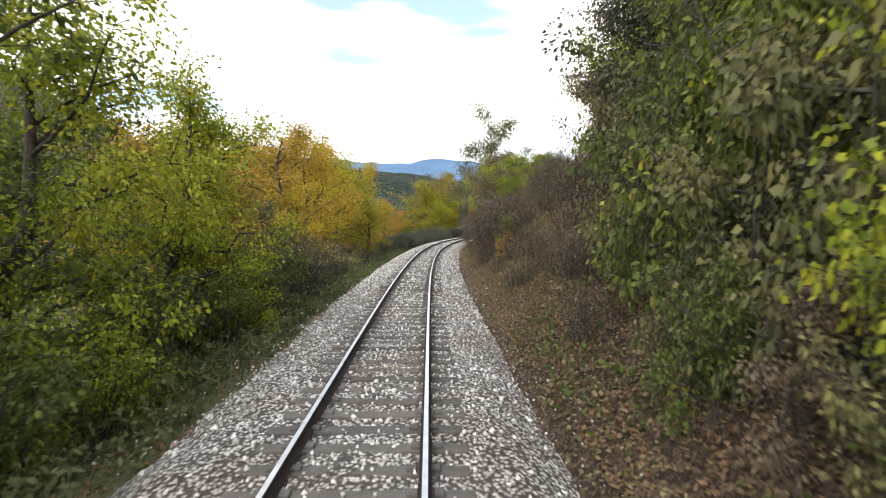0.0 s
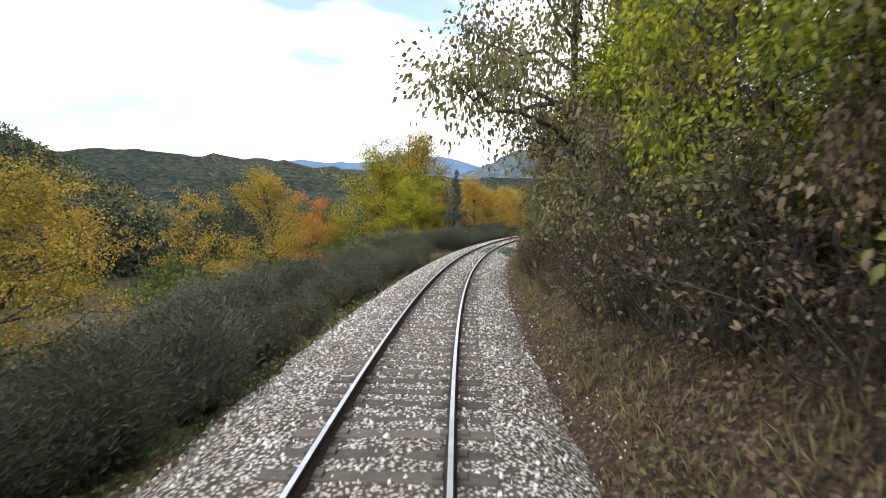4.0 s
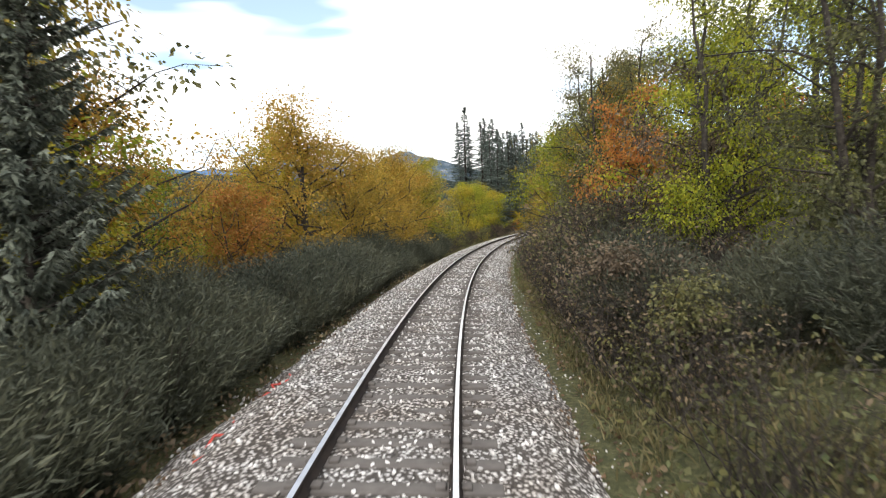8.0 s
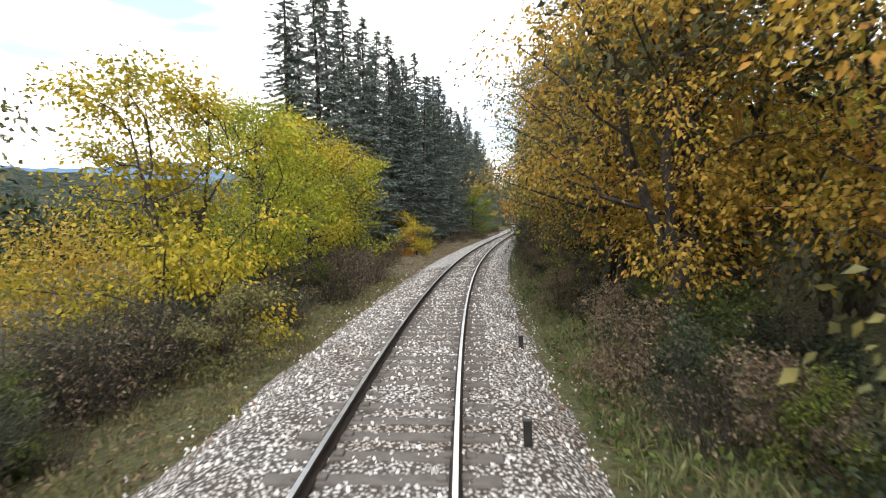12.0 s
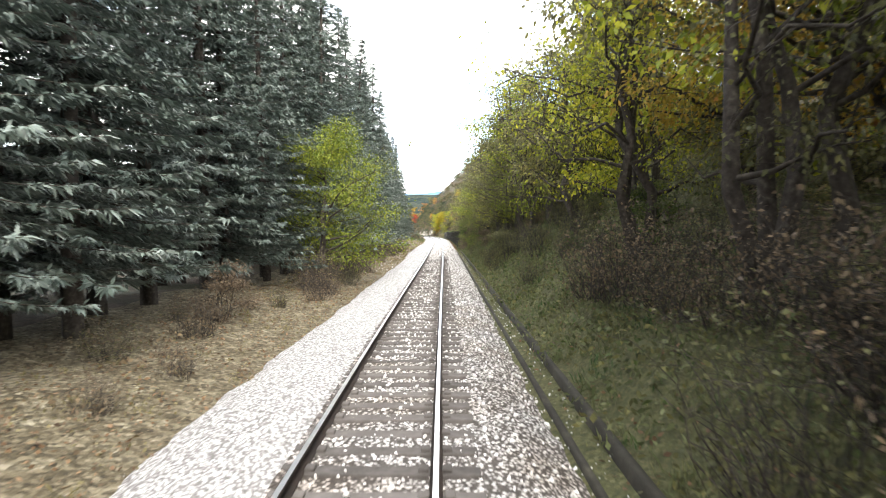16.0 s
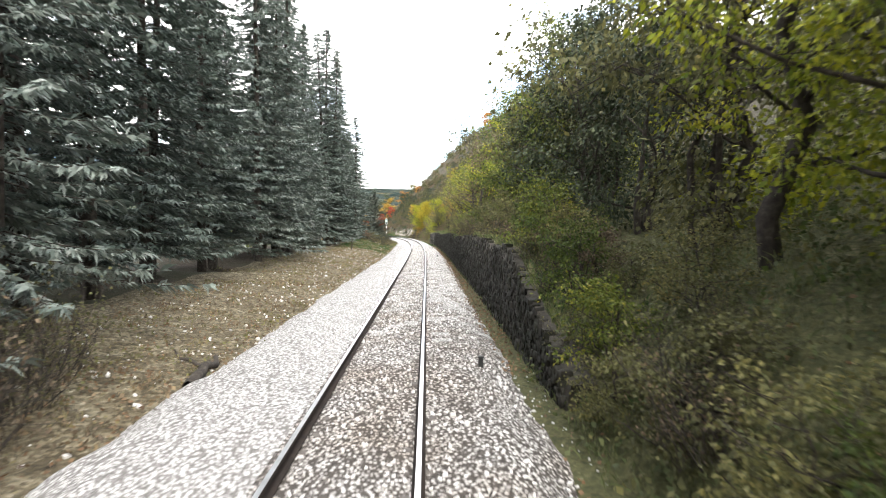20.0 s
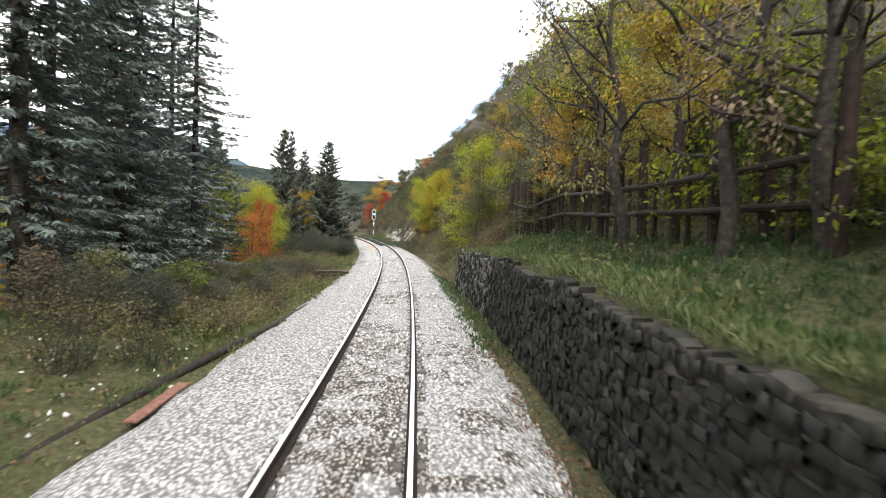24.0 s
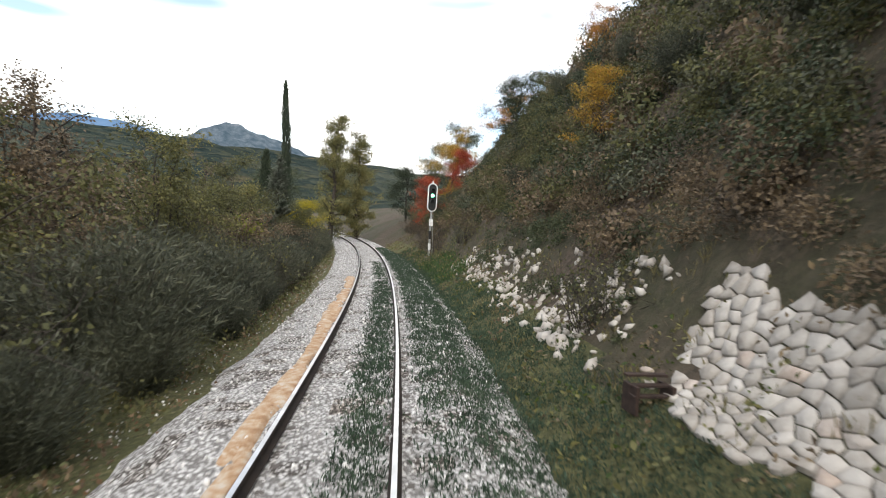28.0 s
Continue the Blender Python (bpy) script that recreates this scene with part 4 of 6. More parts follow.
def slim_fir(s, u, h, squash=.8):
    key = ("dark_fir", random.randrange(2))
    return plant("conifer", key, conifer(key, 60 + key[1], h=10, r=2.3, base=.06, whorls=46, dens=2.0, droop=-.35), WOOD_NAMES, "pine", s, u, h / 10, "dark pointed conifer among autumn trees", "tree", squash=squash)


def cypress_tree(s, u, h, squash=1.0):
    key = ("cypress", random.randrange(2))
    return plant("cypress", key, cypress(key, 70 + key[1]), WOOD_NAMES, "cypress", s, u, h / 11, "narrow dark green cypress", "tree", squash=squash)


def broom_bush(s, u, h, squash=1.0):
    key = ("broom", random.randrange(4))
    u = math.copysign(max(abs(u), 2.7 + .62 * h * squash), u)
    return plant("broom_shrub", key, broom(key, 20 + key[1]), SHRUB_NAMES, "broom", s, u, h / 1.9, "dark grey-green broom shrub beside the ballast", "shrub", squash=squash)


def bramble(s, u, h, leaf="brown", squash=1.0):
    key = ("bramble", random.randrange(3))
    u = math.copysign(max(abs(u), 2.7 + .55 * h * squash), u)
    return plant("thicket", key, thicket(key, 30 + key[1]), SHRUB_NAMES, leaf, s, u, h / 2.6, "tangled thicket of grey twigs with " + LOOK[leaf], "shrub", squash=squash)


SPARE = []


def spare_bramble(s, u, h, leaf="brown"):
    """A thicket that is joined with others into one mass."""
    SPARE.append((s, math.copysign(max(abs(u), 2.7 + .55 * h), u), h, leaf))


def tangle(name, label, leaf):
    """All spare thickets of one leaf colour as one mass of twigs and leaves."""
    wood, green, a, b = [], [], 0, 0
    for s, u, h, lf in SPARE:
        if lf != leaf:
            continue
        k = random.randrange(3)
        (tv, tf), (lv, lfc) = thicket(("bramble", k), 30 + k)
        t = random.uniform(0, 6.28)
        rot = np.array(((math.cos(t), -math.sin(t), 0), (math.sin(t), math.cos(t), 0), (0, 0, 1))) * h / 2.6
        p = np.array(spot(s, u, height(s, u))[:])
        wood.append((tv @ rot.T + p, tf + a))
        green.append((lv @ rot.T + p, lfc + b))
        a, b = a + len(tv), b + len(lv)
    mass = thing(name, label, "shrubs", kind="stuff")
    sheet("twigs", np.concatenate([q[0] for q in wood]), np.concatenate([q[1] for q in wood]), BARK, mass)
    sheet("foliage", np.concatenate([q[0] for q in green]), np.concatenate([q[1] for q in green]), LEAF[leaf], mass)


def belt(fn, s0, s1, u0, u1, n, h0, h1, leaves=None, **kw):
    """n plants spread at random over a strip beside the track."""
    for i in range(n):
        s = s0 + (s1 - s0) * (i + random.random()) / n
        u = random.uniform(u0, u1)
        if leaves:
            fn(s, u, random.uniform(h0, h1), random.choice(leaves), **kw)
        else:
            fn(s, u, random.uniform(h0, h1), **kw)


def scrub(name, label, leaf, spots_, leaves=900, size=.17):
    """A thicket of bushes too many to tell apart, as one mesh of leaf tufts."""
    rg = np.random.default_rng(len(spots_))
    at, sz = [], []
    for s, u, h in spots_:
        n = int(leaves * (h / 2.4))
        tufts = unit(rg, 26) * rg.uniform(.45, 1, (26, 1)) * np.array((.62, .62, .5)) * h
        tufts[:, 2] = np.abs(tufts[:, 2]) * 1.25 + .1 * h
        p = tufts[rg.integers(0, 26, n)] + rg.normal(0, .11 * h, (n, 3))
        p[:, 2] = np.abs(p[:, 2])
        b = spot(s, u, height(s, u) - .1)
        at.append(p + np.array((b.x, b.y, b.z)))
        sz.append(np.full(n, size))
    at, sz = np.concatenate(at), np.concatenate(sz)
    n = len(at)
    v, f = blades(at, unit(rg, n) + np.array((0, 0, .2)), unit(rg, n), sz * rg.uniform(.6, 1.4, n), sz * .55 * rg.uniform(.6, 1.3, n), .1)
    return tagged(sheet(name, v, f, LEAF[leaf]), label, "shrubs", kind="stuff")


def strip(s0, s1, u0, u1, n, h0, h1):
    return [(s0 + (s1 - s0) * (i + random.random()) / n, random.uniform(u0, u1), random.uniform(h0, h1)) for i in range(n)]


def strew(name, label, leaf, zones, size=(.05, .10), flat=True, category="leaves"):
    """Fallen leaves or grass over the ground: zones of (s0, s1, u0, u1, count, height)."""
    rg = np.random.default_rng(len(name))
    vs, fs, base = [], [], 0
    for s0, s1, u0, u1, n, tall in zones:
        s, u = rg.uniform(s0, s1, n), rg.uniform(u0, u1, n)
        if not flat:
            k = rg.integers(0, max(2, n // 12), n)
            cs, cu = rg.uniform(s0, s1, n), rg.uniform(u0, u1, n)
            s, u = cs[k] + rg.normal(0, .10, n), cu[k] + rg.normal(0, .10, n)
        z = np.maximum(ground(s, u), np.where(np.abs(u) < 2.75, ballast_top(u), -9))
        c = np.interp(s, [q[0] for q in CANT], [radians(q[1]) for q in CANT])
        z = z - np.where(np.abs(u) < 2.75, u * np.sin(c), 0)
        at = spots(s, u, z + (.02 if flat else -.01))
        if flat:
            al = unit(rg, n) * np.array((1, 1, .5))
            v, f = blades(at, al, unit(rg, n) * np.array((1, 1, .35)), rg.uniform(*size, n), rg.uniform(*size, n) * .7)
        else:
            al = rg.normal(0, .35, (n, 3)) + np.array((0, 0, 1))
            v, f = blades(at, al, unit(rg, n), tall * rg.uniform(.4, 1.2, n), rg.uniform(.011, .026, n) * (1 + tall), .25)
        vs.append(v)
        fs.append(f + base)
        base += len(v)
    return tagged(sheet(name, np.concatenate(vs), np.concatenate(fs), LEAF[leaf]), label, category, kind="stuff")


def undergrowth(name, label, leaf, zones, size=.09):
    """Low weeds and ivy over the ground: zones of (s0, s1, u0, u1, count, height)."""
    rg = np.random.default_rng(len(label))
    at, sz = [], []
    for s0, s1, u0, u1, n, tall in zones:
        k = max(2, n // 24)
        cs, cu, ch = rg.uniform(s0, s1, k), rg.uniform(u0, u1, k), tall * rg.uniform(.3, 1.0, k)
        i = rg.integers(0, k, n)
        s, u = cs[i] + rg.normal(0, .30, n), cu[i] + rg.normal(0, .26, n)
        u = np.where(np.abs(u) < 2.7, np.sign(u) * 2.7, u)
        z = ground(s, u) + rg.random(n) * ch[i]
        at.append(spots(s, u, z))
        sz.append(size * rg.uniform(.5, 1.4, n) * (1 + tall * .5))
    at, sz = np.concatenate(at), np.concatenate(sz)
    n = len(at)
    v, f = blades(at, unit(rg, n) + np.array((0, 0, .45)), unit(rg, n), sz, sz * rg.uniform(.3, .7, n), .1)
    return tagged(sheet(name, v, f, LEAF[leaf]), label, "undergrowth", kind="stuff")

# ---- planting, stretch by stretch ----
random.seed(7)
# 0-60: wooded valley side on one hand, leaf-strewn bank on the other
for s, u, h, leaf, form in ((2, -7, 8, "green", 0), (8, -6.5, 6.5, "lime", 2), (13, -8, 7.5, "green", 0), (17, -6.2, 5.5, "lime", 2), (22, -9, 8, "gold", 0), (27, -7, 5.5, "olive", 2),
                            (44, -9, 12, "yellow", 0), (38, -8.5, 12, "gold", 1), (42, -12, 13, "gold", 0), (39, -13, 12, "gold", 1), (50, -13, 12, "gold", 0), (66, -14, 8, "olive", 1), (57, -9, 12.5, "lime", 0), (61, -7.5, 11.5, "yellow", 1), (66, -8.5, 9, "yellow", 1), (49, -8.5, 13.5, "gold", 1), (6, -5.6, 12, "green", 4), (11, -6.5, 11, "lime", 1), (3, -8, 11, "green", 0), (17, -6, 10, "lime", 1), (21, -7, 10, "gold", 1),
                            (35, -7.5, 6.5, "yellow", 2), (30, -12, 9, "olive", 1), (74, -11, 7, "gold", 0)):
    tree(s, u, h, leaf, form)
scrub("valley_side_wood", "mixed autumn woodland down the valley side", "lime", strip(0, 72, -28, -14, 26, 5, 9), 420, .24)
belt(bush, -3, 48, -5.6, -3.9, 15, 1.2, 2.2, ["lime", "olive", "green", "lime", "brown"])
scrub("valley_side_scrub", "green scrub between the trees on the valley side", "green", strip(0, 60, -12, -5.5, 36, 1.6, 3.0), 700, .12)
belt(bramble, 15, 60, -7, -3.8, 22, 1.2, 2.6, ["brown", "olive"])
belt(broom_bush, 24, 70, -5.4, -3.7, 12, 1.0, 1.9)
belt(bush, -1, 26, -6.2, -4.4, 12, 2.2, 3.2, ["green", "olive", "green"])
belt(spare_bramble, 15, 36, -7.6, -5.2, 26, 2.6, 4.2, ["brown", "olive"])
# bank
for s, u, h, leaf in ((2.8, 3.6, 1.6, "green"), (3.6, 3.8, 2.2, "olive"), (4.6, 3.6, 1.8, "brown"), (5.8, 3.6, 2.0, "green"), (6.6, 3.7, 2.0, "olive"), (3.5, 4.4, 3.4, "lime"), (5.0, 4.6, 4.6, "olive"), (6.2, 4.2, 3.8, "olive"), (7.4, 4.7, 5.2, "green"), (8.6, 4.2, 3.6, "olive"), (9.8, 4.6, 4.6, "green"), (11, 4.6, 4.0, "olive"), (4.2, 6.5, 5.5, "lime"), (6.8, 6.5, 6, "lime"), (9.4, 6.5, 6, "lime"), (12.5, 5.4, 4.2, "olive")):
    bush(s, u, h, leaf, .62)
belt(tree, 52, 77, 4.8, 7.5, 9, 4.5, 6, ["brown", "lime", "brown", "olive"], form=2)
tree(112.6, 7.0, 10, "dark", 3, .75, True)
tree(113.8, 8.2, 11, "dark", 7, .7, True)
bush(112.2, 6.3, 4.6, "dark", .75)
tree(114.5, 9, 9, "brown", 2, .8, True)
bush(112.6, 6.6, 3.4, "brown")
for s, u, h, leaf, form in ((4.5, 4.6, 8.5, "olive", 2), (8.5, 4.3, 7.5, "lime", 0), (12, 6.0, 6.5, "olive", 2), (20, 9.5, 7.5, "lime", 2), (25, 10.5, 8, "green", 2), (16, 8.5, 6.5, "olive", 2), (18, 11, 9, "olive", 0), (30, 11.5, 7, "olive", 2), (14, 9.5, 8, "green", 2), (22, 12.5, 9, "lime", 0),
                            (33, 12, 6, "olive", 2), (60, 10, 5, "lime", 3), (66, 12, 6, "lime", 1), (72, 9.5, 6, "lime", 2), (50, 14, 5, "orange", 2)):
    tree(s, u, h, leaf, form)
for s, u, h, leaf in ((24, 7.2, 6.5, "brown"), (21.5, 8.2, 7.5, "dark"), (27, 8.6, 6.5, "lime"), (23, 9.6, 8, "brown")):
    tree(s, u, h, leaf, 2, .85, True)
belt(spare_bramble, 15, 32, 6.5, 10, 22, 1.4, 2.6, ["brown", "olive"])
tree(81.5, 4.6, 16, "olive", 3, .68, True)
for s, u, h, leaf, form, k in ((60, 5.4, 7, "lime", 2, .72), (64.5, 5.3, 7.5, "brown", 2, .7), (69, 5.6, 8, "lime", 2, .7), (73.5, 5.5, 8.5, "olive", 2, .68), (59, 9.5, 5, "lime", 1, .9), (95, 5.5, 11, "brown", 8, 1.0), (99.5, 5.6, 11, "olive", 7, 1.0), (104, 5.8, 10, "brown", 7, 1.0), (131.5, 7.4, 9, "olive", 7, .9), (136, 6.6, 9.5, "lime", 7, .9), (143, 6.8, 6.6, "orange", 2, .8), (146, 6.8, 10, "olive", 7, .95), (151, 6.6, 10.5, "olive", 7, .95), (109.5, 6.2, 9.5, "brown", 8, 1.0)):
    tree(s, u, h, leaf, form, k, True)
tree(53, -5.4, 7, "yellow", 0, .95, True)
tree(98, -13.2, 8, "gold", 0, 1.0, True)
tree(108, -14.5, 6.5, "orange", 2, 1.0, True)
bush(27.6, 3.9, 1.2, "gold", .7)
bush(28.3, 4.3, 1.1, "orange", .6)
bush(29.2, 4.4, 1.7, "green", .8)
bush(35.5, 4.4, 2.0, "olive")
belt(spare_bramble, 33, 46, 4, 10, 18, 1.4, 2.8, ["brown", "olive"])
belt(spare_bramble, 12, 44, 3.6, 11, 26, .8, 1.8, ["brown", "brown", "olive"])
belt(bramble, 10, 50, 3.4, 4.6, 26, .7, 1.5, ["brown"])
belt(spare_bramble, 51, 74, 3.4, 7.5, 24, 2.0, 3.6, ["brown", "olive"])
belt(spare_bramble, 45.5, 51, 3.4, 4.6, 7, 1.0, 1.9, ["brown"])
belt(bush, 56, 76, 4.5, 9, 8, 2.5, 4, ["olive", "lime"])
belt(spare_bramble, 30, 45, 3.2, 5.2, 24, 1.8, 3.2, ["brown"])
scrub("bank_twig_scrub", "dark withered scrub over the bank", "brown", strip(31, 46, 3.6, 8, 44, .8, 1.8), 700, .07)
belt(bramble, 12, 20, 5, 9, 8, 2.2, 3.4, ["olive", "brown"])
belt(bush, 74, 106, 3.6, 7, 15, 2.0, 4.0, ["olive", "brown", "green", "olive"])
belt(bramble, 74, 106, 3.2, 5, 18, 1.2, 2.2, ["brown", "olive"])
belt(tree, 78, 107, 5, 11, 11, 7, 10, ["olive", "lime", "green", "gold", "dark"], form=2)
bush(101.5, 3.4, 2.6, "yellow")
# 60-210: broom along the valley side, autumn trees behind
belt(broom_bush, 60, 104, -5.2, -3.5, 30, 1.2, 2.3)
belt(broom_bush, 120.5, 152, -5.4, -3.6, 38, 2.0, 3.1)
belt(broom_bush, 62, 104, -8, -5, 18, 1.7, 2.7)
for s, u, h in ((119, -8.2, 3.0), (120, -9.6, 3.2), (118, -10, 2.8), (120.3, -6.8, 2.8), (116.5, -11.5, 3.0)):
    broom_bush(s, u, h)
belt(broom_bush, 121, 160, -8, -5, 22, 2.4, 3.6)
scrub("broom_thicket", "dark broom thicket on the valley side", "broom", strip(60, 104, -14, -7, 30, 1.8, 3.0) + strip(104, 165, -15, -9, 44, 1.8, 3.0), 1500, .13)
belt(spare_bramble, 60, 112, -6, -3.6, 20, .8, 1.6, ["brown", "olive"])
belt(broom_bush, 152, 172, -6, -3.6, 14, 1.2, 2.0)
for s, u, h, leaf, form, *wide in ((136, -11.8, 16, "gold", 0, .85), (139, -14, 17, "olive", 1, 1.1), (133, -10.5, 12.5, "lime", 1, 1.1), (132, -14.5, 14, "yellow", 0), (133, -15, 14, "yellow", 1), (129, -10.5, 9.5, "lime", 0), (139, -11, 11, "gold", 0), (132, -8.5, 6.5, "yellow", 3), (139, -16, 13, "gold", 1), (105, -22, 8, "gold", 0), (98, -27, 9, "gold", 0),
                            (112, -13, 5, "yellow", 2), (150, -10.7, 7.3, "gold", 3), (147.5, -9.5, 6.0, "orange", 2), (154, -8.3, 11.5, "gold", 0), (158, -7.5, 9, "gold", 0), (156, -11, 11.5, "yellow", 1), (147, -14, 9, "lime", 0), (164, -8.5, 9.5, "gold", 0),
                            (170, -7.5, 10.5, "gold", 0), (161, -13, 11.5, "yellow", 1), (177, -8.2, 11, "gold", 0), (183, -7.4, 10.5, "yellow", 0), (180, -11, 12, "gold", 1), (188, -9, 9.5, "lime", 1),
                            (193, -9, 8.5, "olive", 2), (197, -9.5, 7, "olive", 4), (203, -6.8, 8, "yellow", 2), (209, -6.0, 9, "lime", 0), (216, -5.4, 9.5, "yellow", 0), (213, -9, 10, "lime", 1),
                            (221, -6.5, 7, "lime", 2), (118, -24, 8, "dark", 3), (126, -30, 9, "dark", 3), (110, -34, 9, "dark", 3), (134, -36, 10, "dark", 3), (102, -40, 10, "dark", 3), (142, -27, 9, "olive", 3)):
    tree(s, u, h, leaf, form, *wide)
scrub("valley_edge_wood", "golden woodland behind the line of trees", "gold", strip(155, 216, -26, -13, 30, 5, 8.5), 520, .2)
slim_fir(131, -6.2, 9.5, .85)
slim_fir(133.5, -7.5, 8, .8)
belt(broom_bush, 150, 176, -6, -3.8, 26, 1.7, 2.7)
belt(bush, 160, 222, -6.6, -4, 18, 1.2, 2.4, ["olive", "green", "brown", "olive"])
belt(bramble, 160, 222, -7.5, -4.2, 22, 1.0, 2.2, ["brown", "olive"])
belt(bush, 130, 222, 4.4, 8, 20, 1.4, 2.8, ["olive", "green", "brown"])
belt(bramble, 130, 222, 3.4, 7, 36, 1.0, 2.0, ["brown", "olive"])
belt(broom_bush, 128, 150, 4.4, 8, 16, 1.4, 2.4)
belt(spare_bramble, 132, 160, 3.4, 6, 30, 1.5, 2.7, ["brown", "brown", "olive"])
belt(spare_bramble, 137, 152, 4.6, 6.4, 16, 2.8, 4.2, ["brown", "brown", "olive"])
belt(bush, 130, 152, 4, 6, 10, 1.8, 3.2, ["olive", "brown", "olive", "green"])
belt(bramble, 127, 152, 3.6, 5.4, 18, 1.8, 2.8, ["olive", "brown"])
for s, u, h, leaf, form in ((138, 7.5, 6, "brown", 2), (144, 13, 10.5, "lime", 1), (146, 11, 9, "lime", 0), (150, 8.5, 10, "gold", 1), (153, 8, 9.5, "lime", 0), (147, 9.5, 9.5, "lime", 1), (154, 6.4, 9.5, "lime", 0), (159, 6.6, 9.5, "gold", 0),
                            (164, 6.4, 9.5, "lime", 3), (168, 7, 10, "gold", 0), (172, 6.4, 9, "lime", 3), (177, 6.6, 10, "gold", 0), (181, 5.6, 7.5, "olive", 2), (185, 6.4, 9.5, "gold", 0),
                            (190, 5.8, 9.5, "olive", 2), (194, 6.2, 11, "gold", 0), (199, 5.6, 11, "olive", 2), (205, 6.0, 12, "gold", 1), (209, 6.5, 12, "olive", 2), (202, 7.5, 12, "gold", 1), (214, 5.4, 11.5, "olive", 2),
                            (219, 6.0, 12, "gold", 1)):
    tree(s, u, h, leaf, form)
scrub("bank_wood", "yellow-green woodland above the verge", "lime", strip(150, 226, 10, 20, 34, 5.5, 9), 480, .2)
scrub("upper_hill_wood", "dull olive woodland over the hill crest", "olive", strip(190, 340, 30, 95, 130, 6, 10), 240, .42)
scrub("hill_wood", "green and golden woodland uphill", "green", strip(118, 168, 18, 46, 40, 4, 7) + strip(112, 210, 44, 90, 70, 5, 9), 420, .26)
tree(160.9, 19, 8.5, "orange", 3)
tree(156, 21.5, 8, "gold", 3)
tree(163, 23, 10, "dark", 3)
tree(129, 15.5, 7, "lime", 1)
belt(spare_bramble, 188, 222, -8, -4.6, 34, 1.6, 3.0, ["brown", "olive"])
belt(broom_bush, 190, 220, -8, -5, 12, 1.6, 2.6)
# 210-400: firs
belt(fir, 222, 262, -9.2, -7.6, 13, 17, 21, squash=1.0)
belt(fir, 262, 345, -9.2, -7.8, 28, 20.5, 24, squash=.95)
belt(fir, 230, 345, -14.5, -11.5, 22, 19, 23, squash=1.0)
belt(fir, 250, 420, -22, -15.5, 9, 19, 23, squash=1.0)
belt(fir, 345, 412, -11.6, -9.6, 20, 20, 24, squash=.95)
belt(fir, 412, 446, -12.5, -10, 7, 17, 22, squash=.9)
belt(fir, 345, 420, -16, -13.2, 7, 18, 22, squash=1.0)
for s, u, h in ((427, -9.2, 16), (434, -9.6, 16), (442.5, -10, 14.5), (438, -13, 17)):
    fir(s, u, h * 1.15, 1.1)
tree(290, -5.9, 10.5, "fresh", 0, .95, True)
bush(238.2, -5.6, 3.3, "yellow")
bush(240.5, -6.6, 4.2, "yellow")
bush(236.5, -6.2, 2.6, "orange")
belt(bramble, 222, 335, -7.2, -4.4, 48, .7, 1.8, ["brown", "olive"])
belt(bramble, 285, 345, -7.2, -4.8, 26, 1.4, 2.6, ["brown", "olive", "brown"])
belt(bush, 228, 340, -7.5, -5.5, 5, 1.2, 2.2, ["olive", "brown"])
belt(bush, 222, 342, 3.5, 7.5, 30, .8, 2.2, ["olive", "green", "brown", "olive"])
belt(spare_bramble, 238, 272, 4.4, 6.8, 34, 1.3, 2.3, ["brown"])
belt(bush, 226, 262, 4.2, 6.5, 12, 2.0, 3.6, ["olive", "brown", "green", "brown"])
belt(spare_bramble, 222, 342, 3.6, 7, 22, 1.0, 1.9, ["olive"])
belt(spare_bramble, 276, 300, 3.6, 7, 16, 1.0, 2.0, ["olive"])
belt(tree, 224, 262, 4.8, 7.5, 10, 7.5, 10.5, ["brown", "olive", "brown", "lime", "gold"], form=2)
belt(bramble, 222, 262, 3.4, 6, 30, 1.6, 3.2, ["brown", "brown", "olive"])
belt(tree, 262, 345, 6.0, 9, 15, 8.0, 10.5, ["olive", "lime", "olive", "lime", "olive"], form=2)
belt(tree, 262, 345, 7.0, 10, 10, 9, 11.5, ["lime", "olive", "gold"], form=1)
scrub("cutting_wood", "dull olive woodland above the cutting", "olive", strip(224, 345, 9.5, 17, 50, 5, 9), 520, .18)
tree(262, 5.0, 12, "dark", 4)
belt(tree, 238, 345, 4.6, 7, 7, 8, 10, ["olive", "lime"], form=4)
belt(tree, 345, 378, 5.0, 8, 9, 8, 10, ["olive", "dark", "green", "olive"], form=2)
belt(tree, 378, 402, 5.5, 9, 5, 6.5, 9.5, ["olive", "lime"], form=2)
belt(tree, 402, 442, 7.5, 10, 4, 6, 8.5, ["lime", "gold", "lime"], form=1)
for s, u, h, leaf, form in ((421, 5.8, 9.5, "lime", 4), (426, 5.8, 9, "olive", 4), (429, 9, 9.5, "gold", 4), (436, 9, 9.5, "lime", 1), (441, 7.5, 9, "olive", 4), (414, 6.6, 9.5, "lime", 4)):
    tree(s, u, h, leaf, form, .9, True)
belt(tree, 345, 440, 5.5, 9, 14, 7, 9.5, ["lime", "olive", "brown"], form=4)
tree(384, 5.2, 9.5, "brown", 4, 1.0, True)
tree(392, 5.6, 9, "olive", 4, 1.0, True)
belt(tree, 396, 436, 8, 10, 6, 6, 8.5, ["lime", "lime", "gold"], form=4)
scrub("wall_hill_wood", "yellow-brown woodland on the hill above the wall", "olive", strip(345, 448, 10, 32, 60, 3.5, 6.5), 420, .2)
scrub("wall_hill_gold", "golden trees on the hill above the wall", "gold", strip(398, 448, 9, 26, 14, 3.5, 6), 420, .18)
belt(bush, 345, 400, 3.9, 5, 26, 1.6, 3.2, ["olive", "green", "green", "olive"])
